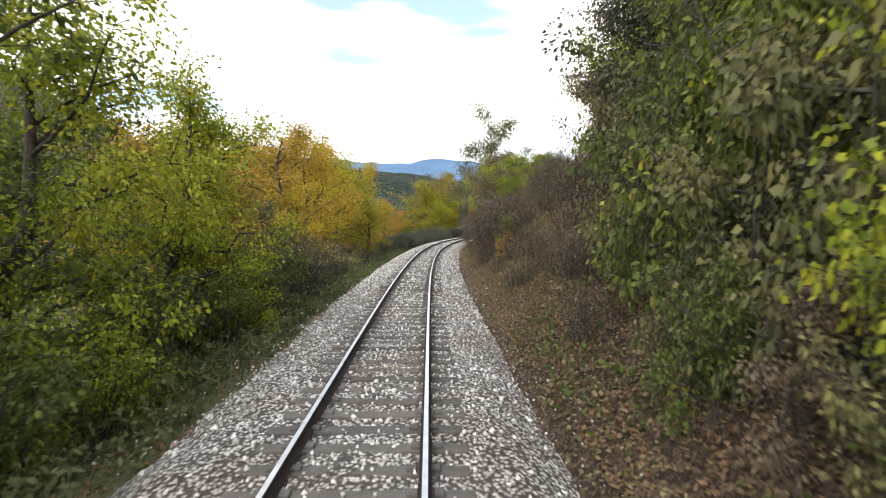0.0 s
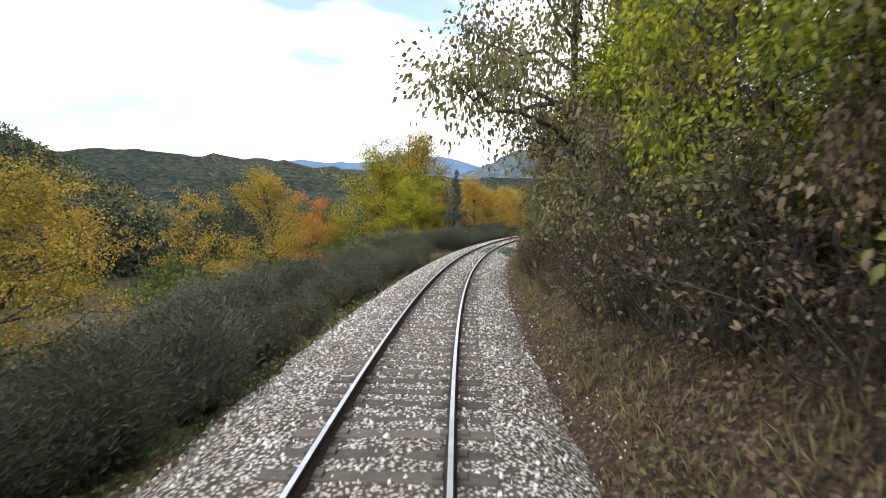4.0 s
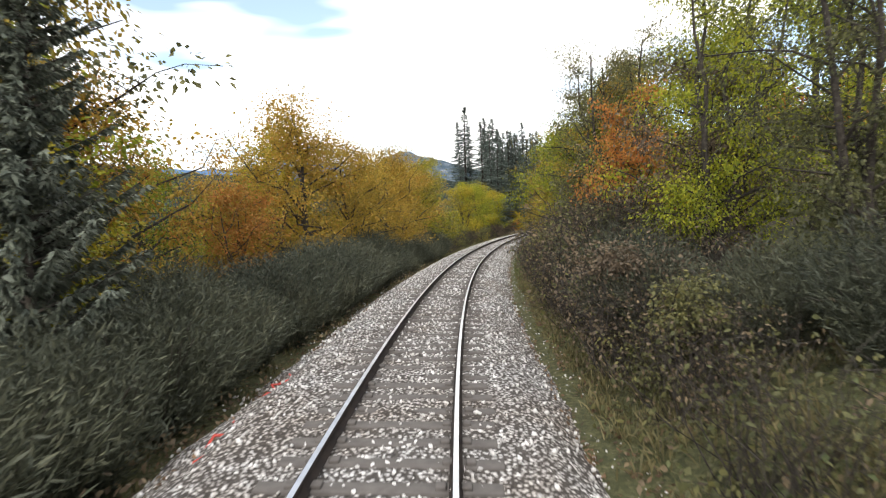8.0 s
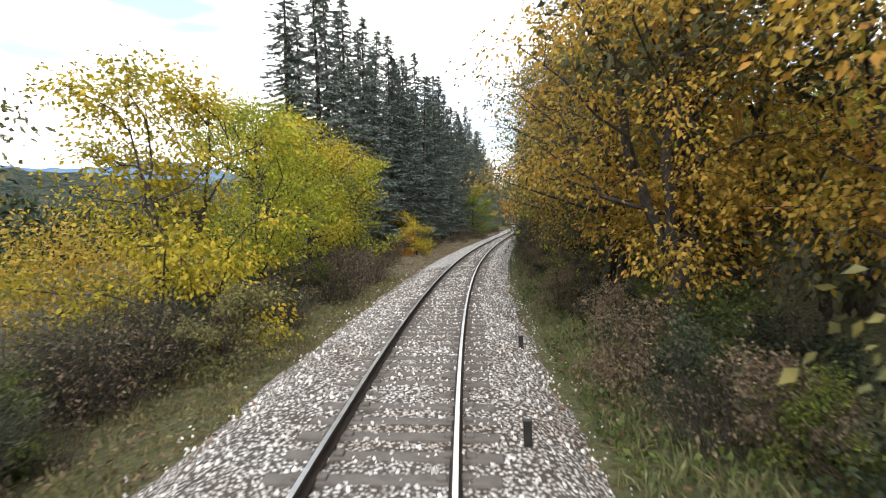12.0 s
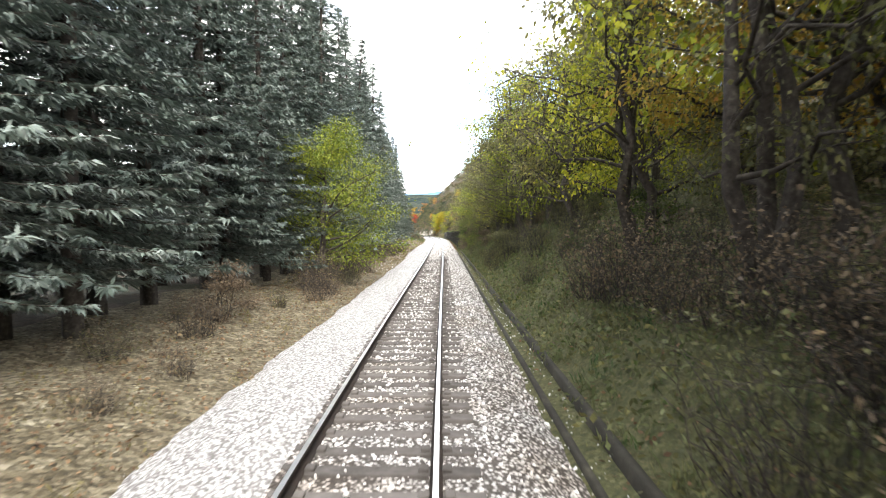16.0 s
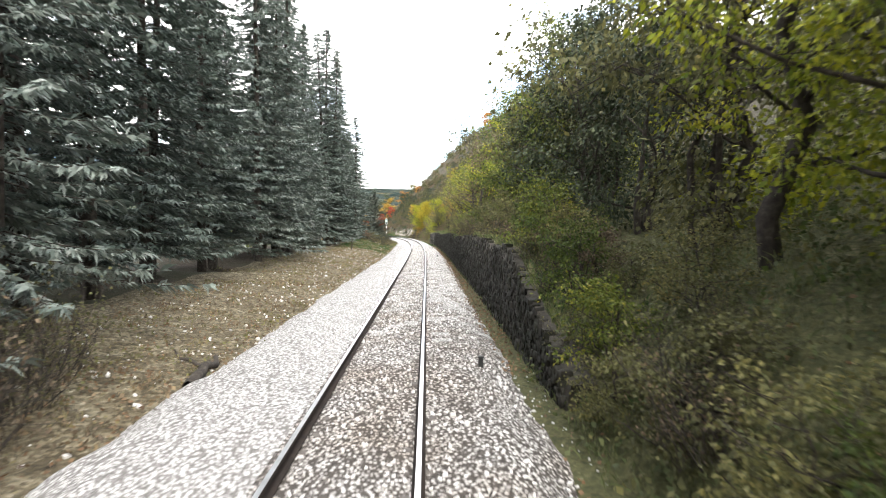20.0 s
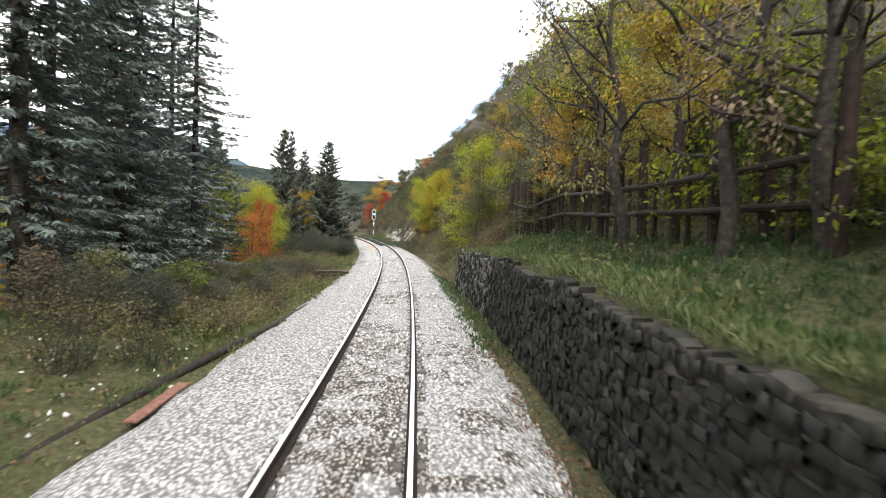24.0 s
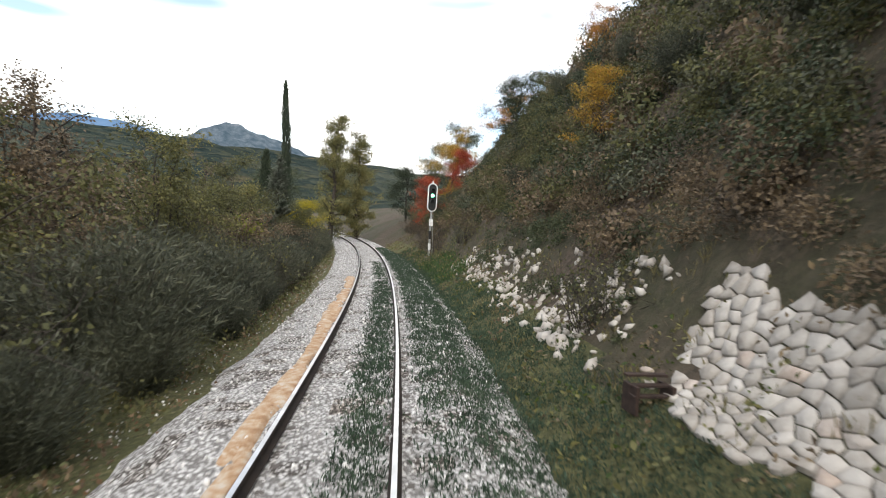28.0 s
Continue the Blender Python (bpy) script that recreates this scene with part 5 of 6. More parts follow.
belt(bush, 332, 352, 3.4, 5, 12, 1.0, 2.0, ["olive", "green", "brown"])
belt(spare_bramble, 334, 400, 3.5, 5, 26, 1.0, 2.0, ["brown", "olive"])
belt(bush, 398, 441, 6.8, 9, 12, 1.6, 3.0, ["olive", "green", "brown"])
for s, u, h, leaf, form, k in ((226, 5.6, 12, "gold", 7, 1.0), (231, 5.8, 12.5, "olive", 7, 1.0), (236, 5.4, 11.5, "lime", 7, 1.0), (242, 5.7, 12.5, "olive", 8, 1.0), (247, 5.6, 12, "olive", 8, 1.0), (253, 5.9, 12.5, "brown", 8, 1.0),
                               (259, 5.6, 11.5, "olive", 7, 1.0), (266, 5.8, 12, "olive", 8, 1.0), (272, 5.7, 12.5, "lime", 8, 1.0), (279, 7.6, 12, "lime", 8, 1.0), (291, 5.7, 11.5, "lime", 8, 1.0),
                               (297, 5.9, 12.5, "olive", 7, 1.0), (304, 5.8, 12, "olive", 7, 1.0), (310, 5.7, 12.5, "lime", 8, 1.0), (317, 5.8, 12, "olive", 8, 1.0), (324, 5.7, 11.5, "olive", 8, 1.0), (331, 5.8, 11, "olive", 8, 1.0), (338, 5.8, 10.5, "lime", 7, 1.0)):
    tree(s, u, h, leaf, form, k, True)
for s, u, h, leaf, form, k in ((200, 5.4, 11.5, "gold", 7, 1.1), (206, 5.3, 12.5, "olive", 7, 1.1), (213, 5.4, 13, "gold", 7, 1.1), (220, 5.4, 12.5, "olive", 7, 1.1)):
    tree(s, u, h, leaf, form, k, True)
belt(bush, 192, 236, 3.4, 5.0, 18, 1.4, 2.6, ["olive", "brown", "dark"], squash=.8)
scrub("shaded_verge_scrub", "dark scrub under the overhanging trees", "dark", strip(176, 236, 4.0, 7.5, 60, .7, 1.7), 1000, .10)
# 400-600: open valley with orange trees, scrubby hillside
belt(broom_bush, 424, 447, -8.5, -4.8, 20, 1.0, 1.8)
belt(bush, 424, 452, -9, -4.4, 16, 1.2, 2.4, ["olive", "green", "brown"])
belt(bramble, 420, 452, -7, -3.8, 30, .9, 1.8, ["brown", "olive"])
belt(broom_bush, 465, 471, -9, -6.0, 5, 1.0, 1.6)
belt(broom_bush, 468, 560, -6.6, -4.2, 46, 1.9, 3.2)
belt(broom_bush, 468, 552, -4.2, -3.7, 34, 1.2, 1.9)
belt(broom_bush, 468, 560, -9, -6, 26, 2.4, 3.6)
scrub("grey_broom_thicket", "grey-green broom thicket beside the line", "broom", strip(466, 600, -14, -7, 70, 1.8, 3.2), 1500, .13)
scrub("lower_valley_scrub", "olive scrub below the line", "olive", strip(440, 600, -18, -8, 90, 2.0, 4.2), 700, .15)
for s, u, h, leaf, form in ( (459, -14, 9, "lime", 0), (466, -18, 10, "lime", 0), (454, -13, 6, "olive", 2), (464, -12, 5.5, "olive", 2),
                            (489, -12.8, 7.5, "gold", 2), (456, -17, 9, "lime", 1), (476, -16, 7, "gold", 0), (436, -14, 8, "orange", 2), (552, -4.6, 6.0, "yellow", 3), (546, -6, 4.8, "olive", 3),
                            (556, -16, 12, "brown", 4), (510, -15, 7, "gold", 2), (497.5, -8.5, 6.5, "brown", 4), (527, -17, 11, "brown", 4), (604, -2, 14, "dark", 3)):
    tree(s, u, h, leaf, form)
for s, u, h, leaf, form in ((504, -9.5, 7, "olive", 2), (510, -10, 7.5, "brown", 2), (518, -9, 7, "olive", 2), (525, -11, 8, "olive", 2), (533, -9.5, 7.5, "olive", 2), (515, -13, 10, "brown", 4), (541, -10, 7, "olive", 2), (513, -16, 9, "gold", 2)):
    tree(s, u, h, leaf, form)
scrub("valley_floor_wood", "dull mixed woodland on the valley floor", "olive", strip(496, 640, -46, -13, 90, 5.5, 9), 420, .26)
scrub("valley_floor_lime", "yellow-green trees on the valley floor", "lime", strip(440, 486, -40, -17, 22, 6, 9.5), 480, .24)
belt(bush, 494, 552, -10.5, -6.2, 17, 2.8, 4.4, ["olive", "olive", "lime", "brown"])
belt(spare_bramble, 490, 550, -8, -4.6, 22, 2.4, 3.6, ["olive", "brown"])
for s, u, h, k in ((472.5, -10.3, 13, 1.05), (480, -6.8, 13, 1.3), (459, -13.5, 12, 1.05), (485.5, -9.4, 12.5, 1.0), (505, -12.2, 19, .5), (493, -13, 11, 1.0), (548, -8, 9, 1.1)):
    slim_fir(s, u, h, k)
tree(452, -9.4, 4.6, "orange", 2, .72, True)
tree(453.2, -8.6, 5.0, "red", 2, .5, True)
tree(462, -10.5, 7.5, "lime", 0, .8, True)
tree(470, -13.5, 9, "lime", 0)
tree(479.5, -9.6, 7.6, "gold", 2, .8, True)
tree(468, -16, 11, "brown", 4)
cypress_tree(560, -7.5, 17, .42)
cypress_tree(552, -9.5, 10)
tree(571, -2.4, 19.5, "olive", 5, .8, True)
tree(573, 1.2, 17, "olive", 5, .9, True)
# hillside
scrub("hill_foot_scrub", "dark brown scrub along the ditch at the hillside's foot", "brown", strip(466, 489, 3.1, 5.5, 40, .3, .9), 700, .07)
scrub("hill_foot_evergreen", "grey-green broom along the ditch at the hillside's foot", "broom", strip(466, 492, 2.9, 4.4, 30, .3, .8) + [(475.0, 2.5, .6), (475.6, 2.7, .7), (480.2, 2.6, .5), (483.5, 2.5, .6)], 900, .07)
belt(bramble, 466, 490, 3.2, 6.5, 16, .8, 1.7, ["brown", "olive"])
belt(bush, 468, 490, 4.0, 7, 5, 1.0, 2.0, ["olive", "dark", "brown"])
belt(spare_bramble, 466, 490, 3.0, 7, 18, .7, 1.6, ["brown", "olive"])
for s, u, h, leaf, form in ((454, 7.5, 5, "olive", 2), (470.9, 9.6, 3.6, "olive", 2), (479, 13, 4, "gold", 2), (468, 13, 4, "lime", 2), (515, 8.6, 3.4, "gold", 2), (528, 13.2, 3.6, "orange", 2), (536, 10.5, 6, "dark", 3), (552, 6.6, 5.5, "red", 2), (549, 9.5, 5, "red", 3), (545, 12.5, 5, "orange", 3), (556, 10, 8, "gold", 2), (566, 12, 10, "dark", 3),
                            (580, 9, 9, "dark", 3), (548, 17, 5, "olive", 3), (520, 26, 6, "dark", 3), (524, 30, 7, "lime", 1), (500, 27, 5, "orange", 3), (478, 28, 7, "dark", 3), (482, 32, 6, "dark", 3),
                            (515, 34, 7, "dark", 3)):
    tree(s, u, h, leaf, form)
scrub("wall_end_scrub", "dark olive scrub where the wall ends", "olive", strip(442.5, 456, 3.9, 7, 34, .9, 1.9) + strip(463, 478, 3.9, 5.5, 16, .6, 1.2), 1200, .09)
scrub("wall_end_brown", "brown withered scrub where the wall ends", "brown", strip(442.5, 456, 3.8, 8, 26, .8, 1.9) + strip(464, 478, 3.8, 6, 14, .6, 1.2), 1200, .09)
scrub("verge_dark_scrub", "dull olive scrub between trees and ballast", "olive", strip(424, 445, -8, -4, 40, .7, 1.5) + strip(465, 472, -9, -4.4, 14, .8, 1.6), 1200, .08)
scrub("verge_brown_scrub", "withered scrub between trees and ballast", "brown", strip(424, 445, -8, -4, 34, .7, 1.5) + strip(465, 472, -9, -4.4, 12, .8, 1.6), 1200, .08)
scrub("terrace_back_scrub", "brown and olive scrub behind the timber fence", "olive", strip(404, 446, 6.9, 12, 70, 1.0, 2.4), 1000, .11)
tree(449.8, 5.2, 7.4, "lime", 2, .75, True)
tree(447.6, 5.2, 5.4, "olive", 2, .7, True)
tree(479, 6.0, 7.2, "yellow", 0, 1.0, True)
tree(483.5, 5.6, 6.8, "lime", 3, .95, True)
tree(487, 5.7, 6.2, "lime", 0, .9, True)
tree(480.5, 6.4, 5.6, "yellow", 3, .8, True)
tree(485.5, 5.4, 2.8, "gold", 2, .9, True)
for s, u, h, leaf in ((458.6, 4.7, 2.7, "olive"), (460.4, 6.5, 3.4, "gold"), (461.8, 8.0, 3.2, "orange"), (457.6, 6.6, 2.6, "brown"), (466.7, 7.2, 3.4, "gold"), (464.6, 5.4, 1.7, "lime"), (464.8, 5.2, 1.8, "lime"), (463, 9, 3.0, "brown"), (458, 7.6, 3, "brown"), (467, 7.5, 3, "olive"), (459.5, 9.5, 3.6, "gold"), (473, 6.2, 2.4, "olive"), (456, 5.6, 2.4, "olive")):
    bush(s, u, h, leaf)
scrub("slope_foot_scrub", "low brown scrub at the foot of the slope", "brown", strip(443, 492, 4.2, 8, 70, .6, 1.4) + strip(504, 560, 6, 9, 40, .6, 1.4), 800, .10)
belt(bush, 478, 490, 4.4, 6.5, 7, 1.2, 2.4, ["yellow", "olive", "gold"])
belt(spare_bramble, 444, 560, 4.8, 12, 56, 1.2, 2.4, ["brown", "olive"])
belt(broom_bush, 444, 560, 6.5, 12, 30, 1.2, 2.0)
scrub("near_hillside_scrub", "dark olive bushes overhanging the stone pitching", "olive", strip(486, 545, 6.4, 12, 90, 1.2, 2.3), 1500, .10)
scrub("pitching_edge_scrub", "brown scrub over the edge of the stone pitching", "brown", strip(487, 512, 5.9, 7.2, 46, .6, 1.4), 1300, .08)
scrub("pitching_dark_scrub", "dark scrub hanging over the stone pitching", "dark", strip(488, 497, 5.6, 6.6, 12, .6, 1.2) + strip(502, 522, 4.9, 6.4, 30, .4, 1.0), 1300, .08)
scrub("near_dark_scrub", "dark evergreen bushes on the lower slope", "dark", strip(484, 548, 6.6, 13, 90, 1.0, 2.3), 1500, .10)
scrub("near_grey_scrub", "grey-green broom on the lower slope", "broom", strip(484, 548, 6.5, 13, 70, 1.0, 2.0), 1500, .12)
scrub("olive_hillside_scrub", "dull olive scrub covering the steep hillside", "olive", strip(446, 570, 6.6, 15, 200, 1.0, 2.4) + strip(446, 590, 14, 44, 220, 1.6, 3.2), 620)
scrub("brown_hillside_scrub", "brown withered scrub on the steep hillside", "brown", strip(446, 570, 6.2, 15, 220, .9, 2.2) + strip(446, 590, 14, 44, 180, 1.6, 3.0), 620)
scrub("dark_hillside_scrub", "dark evergreen scrub on the steep hillside", "dark", strip(446, 575, 8, 18, 90, 1.2, 2.4) + strip(446, 600, 16, 50, 120, 1.8, 3.6), 520)
scrub("valley_scrub", "dark green scrub on the valley floor", "green", strip(60, 220, -60, -14, 190, 2.0, 4.5) + strip(430, 600, -60, -16, 130, 4.0, 7.5), 330, .34)
scrub("dark_valley_wood", "dark distant woodland in the valley", "dark", strip(90, 270, -90, -32, 230, 5, 9) + strip(0, 80, -80, -24, 50, 4, 8) + strip(430, 640, -90, -36, 90, 7, 12), 220, .7)
scrub("upper_bank_scrub", "olive scrub above the cutting", "olive", strip(215, 345, 9, 30, 110, 2.0, 4.0) + strip(40, 110, 10, 30, 50, 2, 4) + strip(345, 446, 9, 30, 50, 1.6, 3.2), 700)
scrub("lime_bank_scrub", "yellow-green scrub above the wall", "lime", strip(345, 446, 7, 28, 70, 1.6, 3.4) + strip(222, 345, 8, 20, 40, 1.6, 3.0), 620)
scrub("far_bank_scrub", "mixed scrub on the slope behind the paddock", "olive", strip(112, 185, 12, 46, 170, 2.2, 4.5), 600, .24)
rg_spur = np.random.default_rng(21)
for leaf_, count_, name_, label_ in (("dark", 900, "spur_dark_wood", "dark evergreen trees covering the spur"), ("olive", 420, "spur_olive_wood", "dull olive trees covering the spur")):
    tx, ty = rg_spur.uniform(-300, -50, count_), rg_spur.uniform(80, 440, count_)
    th = rg_spur.uniform(4.5, 8.5, count_)
    n_l = 130
    d_ = unit(rg_spur, count_ * n_l) * np.array((.62, .62, .55)) * rg_spur.uniform(.6, 1.05, (count_ * n_l, 1))
    at_ = np.repeat(np.stack((tx, ty, spur(tx, ty) + th * .45), -1), n_l, 0) + d_ * np.repeat(th, n_l)[:, None]
    v_, f_ = blades(at_, d_ + .6 * unit(rg_spur, len(at_)), unit(rg_spur, len(at_)), rg_spur.uniform(.7, 1.5, len(at_)), rg_spur.uniform(.5, 1.0, len(at_)))
    tagged(sheet(name_, v_, f_, LEAF[leaf_]), label_, "trees", kind="stuff")
tangle("brown_thicket", "tangled mass of grey twigs with withered brown leaves", "brown")
tangle("olive_thicket", "tangled mass of grey twigs with dull olive leaves", "olive")
undergrowth("green_undergrowth", "low green weeds and ivy over the verge", "green",
            [(-4, 60, -7, -2.8, 3000, .45), (60, 118, -5, -2.8, 3500, .4), (100, 122, -9, -3, 6000, .4), (150, 224, 2.8, 6, 12000, .5), (222, 345, 3.0, 8, 4000, .6), (426, 480, -8, -2.9, 8000, .45), (0, 14, 2.8, 5, 1800, .5), (480, 545, 3.4, 6, 2500, .3)])
undergrowth("olive_undergrowth", "dull olive weeds and low scrub on the slopes", "olive",
            [(8, 62, 2.8, 10, 4500, .3), (62, 108, 2.8, 6, 4500, .5), (104, 156, 2.8, 9, 11000, .5), (222, 345, 3.0, 9, 26000, .7), (345, 441, 3.8, 9, 6000, .6), (442, 560, 3.0, 10, 12000, .6), (300, 430, -10, -3.2, 5000, .25), (440, 560, -5, -2.8, 8000, .5), (424, 470, -9, -3, 9000, .5), (150, 222, -7, -2.9, 9000, .5)])
undergrowth("brown_undergrowth", "withered brown weeds on bank and verge", "brown",
            [(8, 62, 2.8, 10, 14000, .28), (62, 108, 2.8, 6, 3500, .4), (104, 160, 2.8, 7, 3000, .4), (60, 165, -5, -2.8, 8000, .5), (107, 122, -9, -3.2, 6000, .5), (442, 560, 3.0, 10, 9000, .5), (160, 222, -7, -2.9, 3000, .4), (222, 345, -8, -3, 5000, .3), (440, 560, -5, -2.8, 4500, .4), (345, 425, -9, -3.2, 3000, .25), (165, 222, 2.8, 5, 2500, .4)])

undergrowth("pale_undergrowth", "pale yellow-green weeds over the cutting slope", "meadow", [(-4, 60, -6.5, -2.8, 24000, .8), (60, 118, -5, -2.8, 3000, .3), (222, 345, 3.0, 9, 38000, .6), (345, 441, 3.7, 8, 5000, .6), (424, 470, -8, -3, 5000, .4), (453, 470, -8, -3.4, 7000, .45), (480, 545, -6, -2.9, 4000, .5), (104, 156, 2.8, 9, 4000, .4)])

# ---- things along the line ----
random.seed(11)


def turned(s, u, z, spin=0.0):
    """Pose at a place beside the track, its y axis along the line."""
    m_ = Matrix.Rotation(-heading(s) + spin, 4, "Z")
    m_.translation = spot(s, u, z)
    return m_


def rod(p, q, r0, r1=None, sides=8):
    """A straight round bar between two places."""
    v, f = tubes([[(np.array(p), r0), (np.array(q), r0 if r1 is None else r1)]], sides, 0)
    bm = bmesh.new()
    vs = [bm.verts.new(c) for c in v]
    for g in f:
        bm.faces.new([vs[i] for i in g])
    bm.faces.new(vs[:sides])
    bm.faces.new(vs[sides:])
    bmesh.ops.recalc_face_normals(bm, faces=bm.faces)
    return bm


def moved(bm, m_):
    bmesh.ops.transform(bm, matrix=m_, verts=bm.verts)
    return bm


def bar(sx, sy, sz, x, y, z, bevel=.004):
    return moved(box_bm(sx, sy, sz, bevel), Matrix.Translation((x, y, z)))


def beam(name, s0, s1, pts, material, parent=None, step=1.0, wob=0.0):
    """A long profile (u, z) swept beside the track."""
    n = max(2, int((s1 - s0) / step) + 1)
    g = np.linspace(s0, s1, n)
    pts = np.array(pts)
    k = len(pts)
    S, J = np.meshgrid(g, np.arange(k), indexing="ij")
    v = spots(S.ravel(), (pts[J][..., 0] + wob * wave(S, J, 1.7, 3)).ravel(), (pts[J][..., 1] + wob * wave(S, J, 1.1, 5)).ravel())
    f = [(i * k + j, i * k + (j + 1) % k, (i + 1) * k + (j + 1) % k, (i + 1) * k + j) for i in range(n - 1) for j in range(k)]
    return sheet(name, v, f, material, parent)


# colour-light signal with a rounded white-edged board
sig = thing("railway_signal", "black colour-light signal with white rim showing green, on a steel mast", "signal")
sig.matrix_basis = turned(534.5, 4.2, .0) @ Matrix.Scale(1.12, 4)


def pill(w, h, d, y):
    """An upright board with round ends, facing the trains."""
    bm = bmesh.new()
    pts = [(w / 2 * math.cos(a), h / 2 - w / 2 + w / 2 * math.sin(a)) for a in np.linspace(0, math.pi, 11)]
    pts += [(-x, -z) for x, z in pts]
    f = bm.faces.new([bm.verts.new((x, y, z)) for x, z in pts])
    r = bmesh.ops.extrude_face_region(bm, geom=[f])
    bmesh.ops.translate(bm, vec=(0, d, 0), verts=[g for g in r["geom"] if isinstance(g, bmesh.types.BMVert)])
    bmesh.ops.recalc_face_normals(bm, faces=bm.faces)
    return bm


head = part("signal_head", moved(pill(.62, 1.82, .06, 0), Matrix.Translation((0, -.02, 3.9))), WHITE, sig, "white-rimmed signal board")
part("face_board", moved(pill(.48, 1.68, .03, 0), Matrix.Translation((0, -.055, 3.9))), BLACK, head)
for k, (dz, mt) in enumerate(((.45, BLACK), (.12, GREEN_LAMP), (-.25, BLACK))):
    part("lens", moved(rod((0, 0, 0), (0, -.05, 0), .105, .105, 14), Matrix.Translation((0, -.055, 3.9 + dz))), mt, head)
    hood = rod((0, 0, 0), (0, -.28, 0), .135, .135, 12)
    bmesh.ops.delete(hood, geom=[f for f in hood.faces if len(f.verts) > 4 or f.calc_center_median().z < -.04], context="FACES")
    part("hood", moved(hood, Matrix.Translation((0, -.055, 3.9 + dz))), BLACK, head)
part("mast", rod((0, .08, -.3), (0, .08, 4.2), .07, .06), STEEL, sig)
part("white_band", rod((0, .08, .55), (0, .08, .95), .085), WHITE, sig)
part("black_band", rod((0, .08, 1.25), (0, .08, 1.75), .09), BLACK, sig)
part("number_plate", bar(.24, .03, .42, 0, -.02, 2.3), WHITE, sig)
part("ladder", rod((.25, .3, -.2), (.12, .15, 2.9), .02), STEEL, sig)
part("finial", rod((0, .08, 4.8), (0, .08, 4.98), .06, .01), WHITE, sig)
part("foot_block", bar(.5, .5, .4, 0, .08, -.1, .02), CONCRETE, sig)

# marker sign: white plate with a blue triangle and bars
sign = thing("marker_sign", "small white trackside sign with a blue triangle on a short post", "sign")
sign.matrix_basis = turned(40.4, 3.15, height(40.4, 3.15))
part("post", rod((0, .03, -.3), (0, .03, 1.25), .025), BLACK, sign)
plate = part("plate", bar(.2, .016, .25, 0, 0, 1.28), WHITE, sign)
tri_bm = bmesh.new()
tri_bm.faces.new([tri_bm.verts.new(c) for c in ((-.08, -.012, 1.31), (.0, -.012, 1.21), (.08, -.012, 1.31))])
part("triangle", tri_bm, BLUE, plate)
part("top_stripe", bar(.196, .006, .06, 0, -.011, 1.37, .001), BLUE, plate)
for i in range(3):
    part("bar", bar(.03, .006, .035, -.05 + .05 * i, -.016, 1.37, .001), WHITE, plate)
part("low_stripe", bar(.196, .006, .03, 0, -.011, 1.17, .001), BLUE, plate)

# short posts along the edge of the ballast
bollard = thing("marker_post", "short black marker post at the edge of the ballast", "post", "marker posts along the line")
part("post", box_bm(.1, .1, .32, .012), BLACK, bollard)
part("cap", bar(.12, .12, .03, 0, 0, .17, .01), BLACK, bollard)
bollard.matrix_basis = turned(238.7, 2.1, -.2)
for s, u, z in ((248.4, 2.05, -.2), (262, 2.1, -.2), (333.3, 1.9, -.2), (344.4, 1.9, -.2), (194, 1.6, -.12), (200.3, 2.05, -.3), (169, 1.9, -.3), (389, 1.9, -.2), (410, 1.9, -.2)):
    copy_thing(bollard, turned(s, u, z, random.uniform(-.2, .2)))
stake = thing("short_stake", "short dark iron stake on the verge under the firs", "post")
stake.matrix_basis = turned(394, -6.6, height(394, -6.6))
part("stake_shaft", rod((0, 0, -.3), (.04, 0, 1.35), .045, .04), FENCEWOOD, stake)

# fallen dead boughs on the bank
rg_ = np.random.default_rng(5)


def dead_bough(s, u, z, reach, seed, drop):
    ob = thing("dead_bough", "pale dead fallen branch hanging down the bank", "branch")
    rg = np.random.default_rng(seed)
    ob.matrix_basis = turned(s, u, z)
    tip = np.array((-reach * .55, -reach * .45, -drop))
    limb = bend((0, 0, 0), tip, rg, .12, 7)
    v, f = tubes([list(zip(limb, np.linspace(.026, .010, 7)))], 6, 0)
    main = sheet("limb", v, f, DEADWOOD, ob)
    for _ in range(9):
        i = rg.integers(1, 7)
        d = np.array((rg.normal(-.5, .5), rg.normal(-.5, .5), rg.normal(-.45, .35)))
        tw = bend(limb[i], limb[i] + d * reach * .45, rg, .07, 5)
        paths = [list(zip(tw, (.015, .013, .010, .007, .004)))]
        for _ in range(4):
            j = rg.integers(1, 5)
            paths.append(list(zip(bend(tw[j], tw[j] + rg.normal(0, .3, 3) + np.array((-.1, -.1, -.15)), rg, .04, 3), (.010, .007, .004))))
        v, f = tubes(paths, 5, 0)
        sheet("twig", v, f, DEADWOOD, ob)


for s, u, z, reach, seed, drop in ((45.2, 4.9, 1.9, 2.4, 4, 1.3), (54, 5.6, 2.2, 2.4, 7, 1.4), (52.5, 5.4, 2.2, 2.4, 8, 1.6)):
    dead_bough(s, u, z, reach, seed, drop)
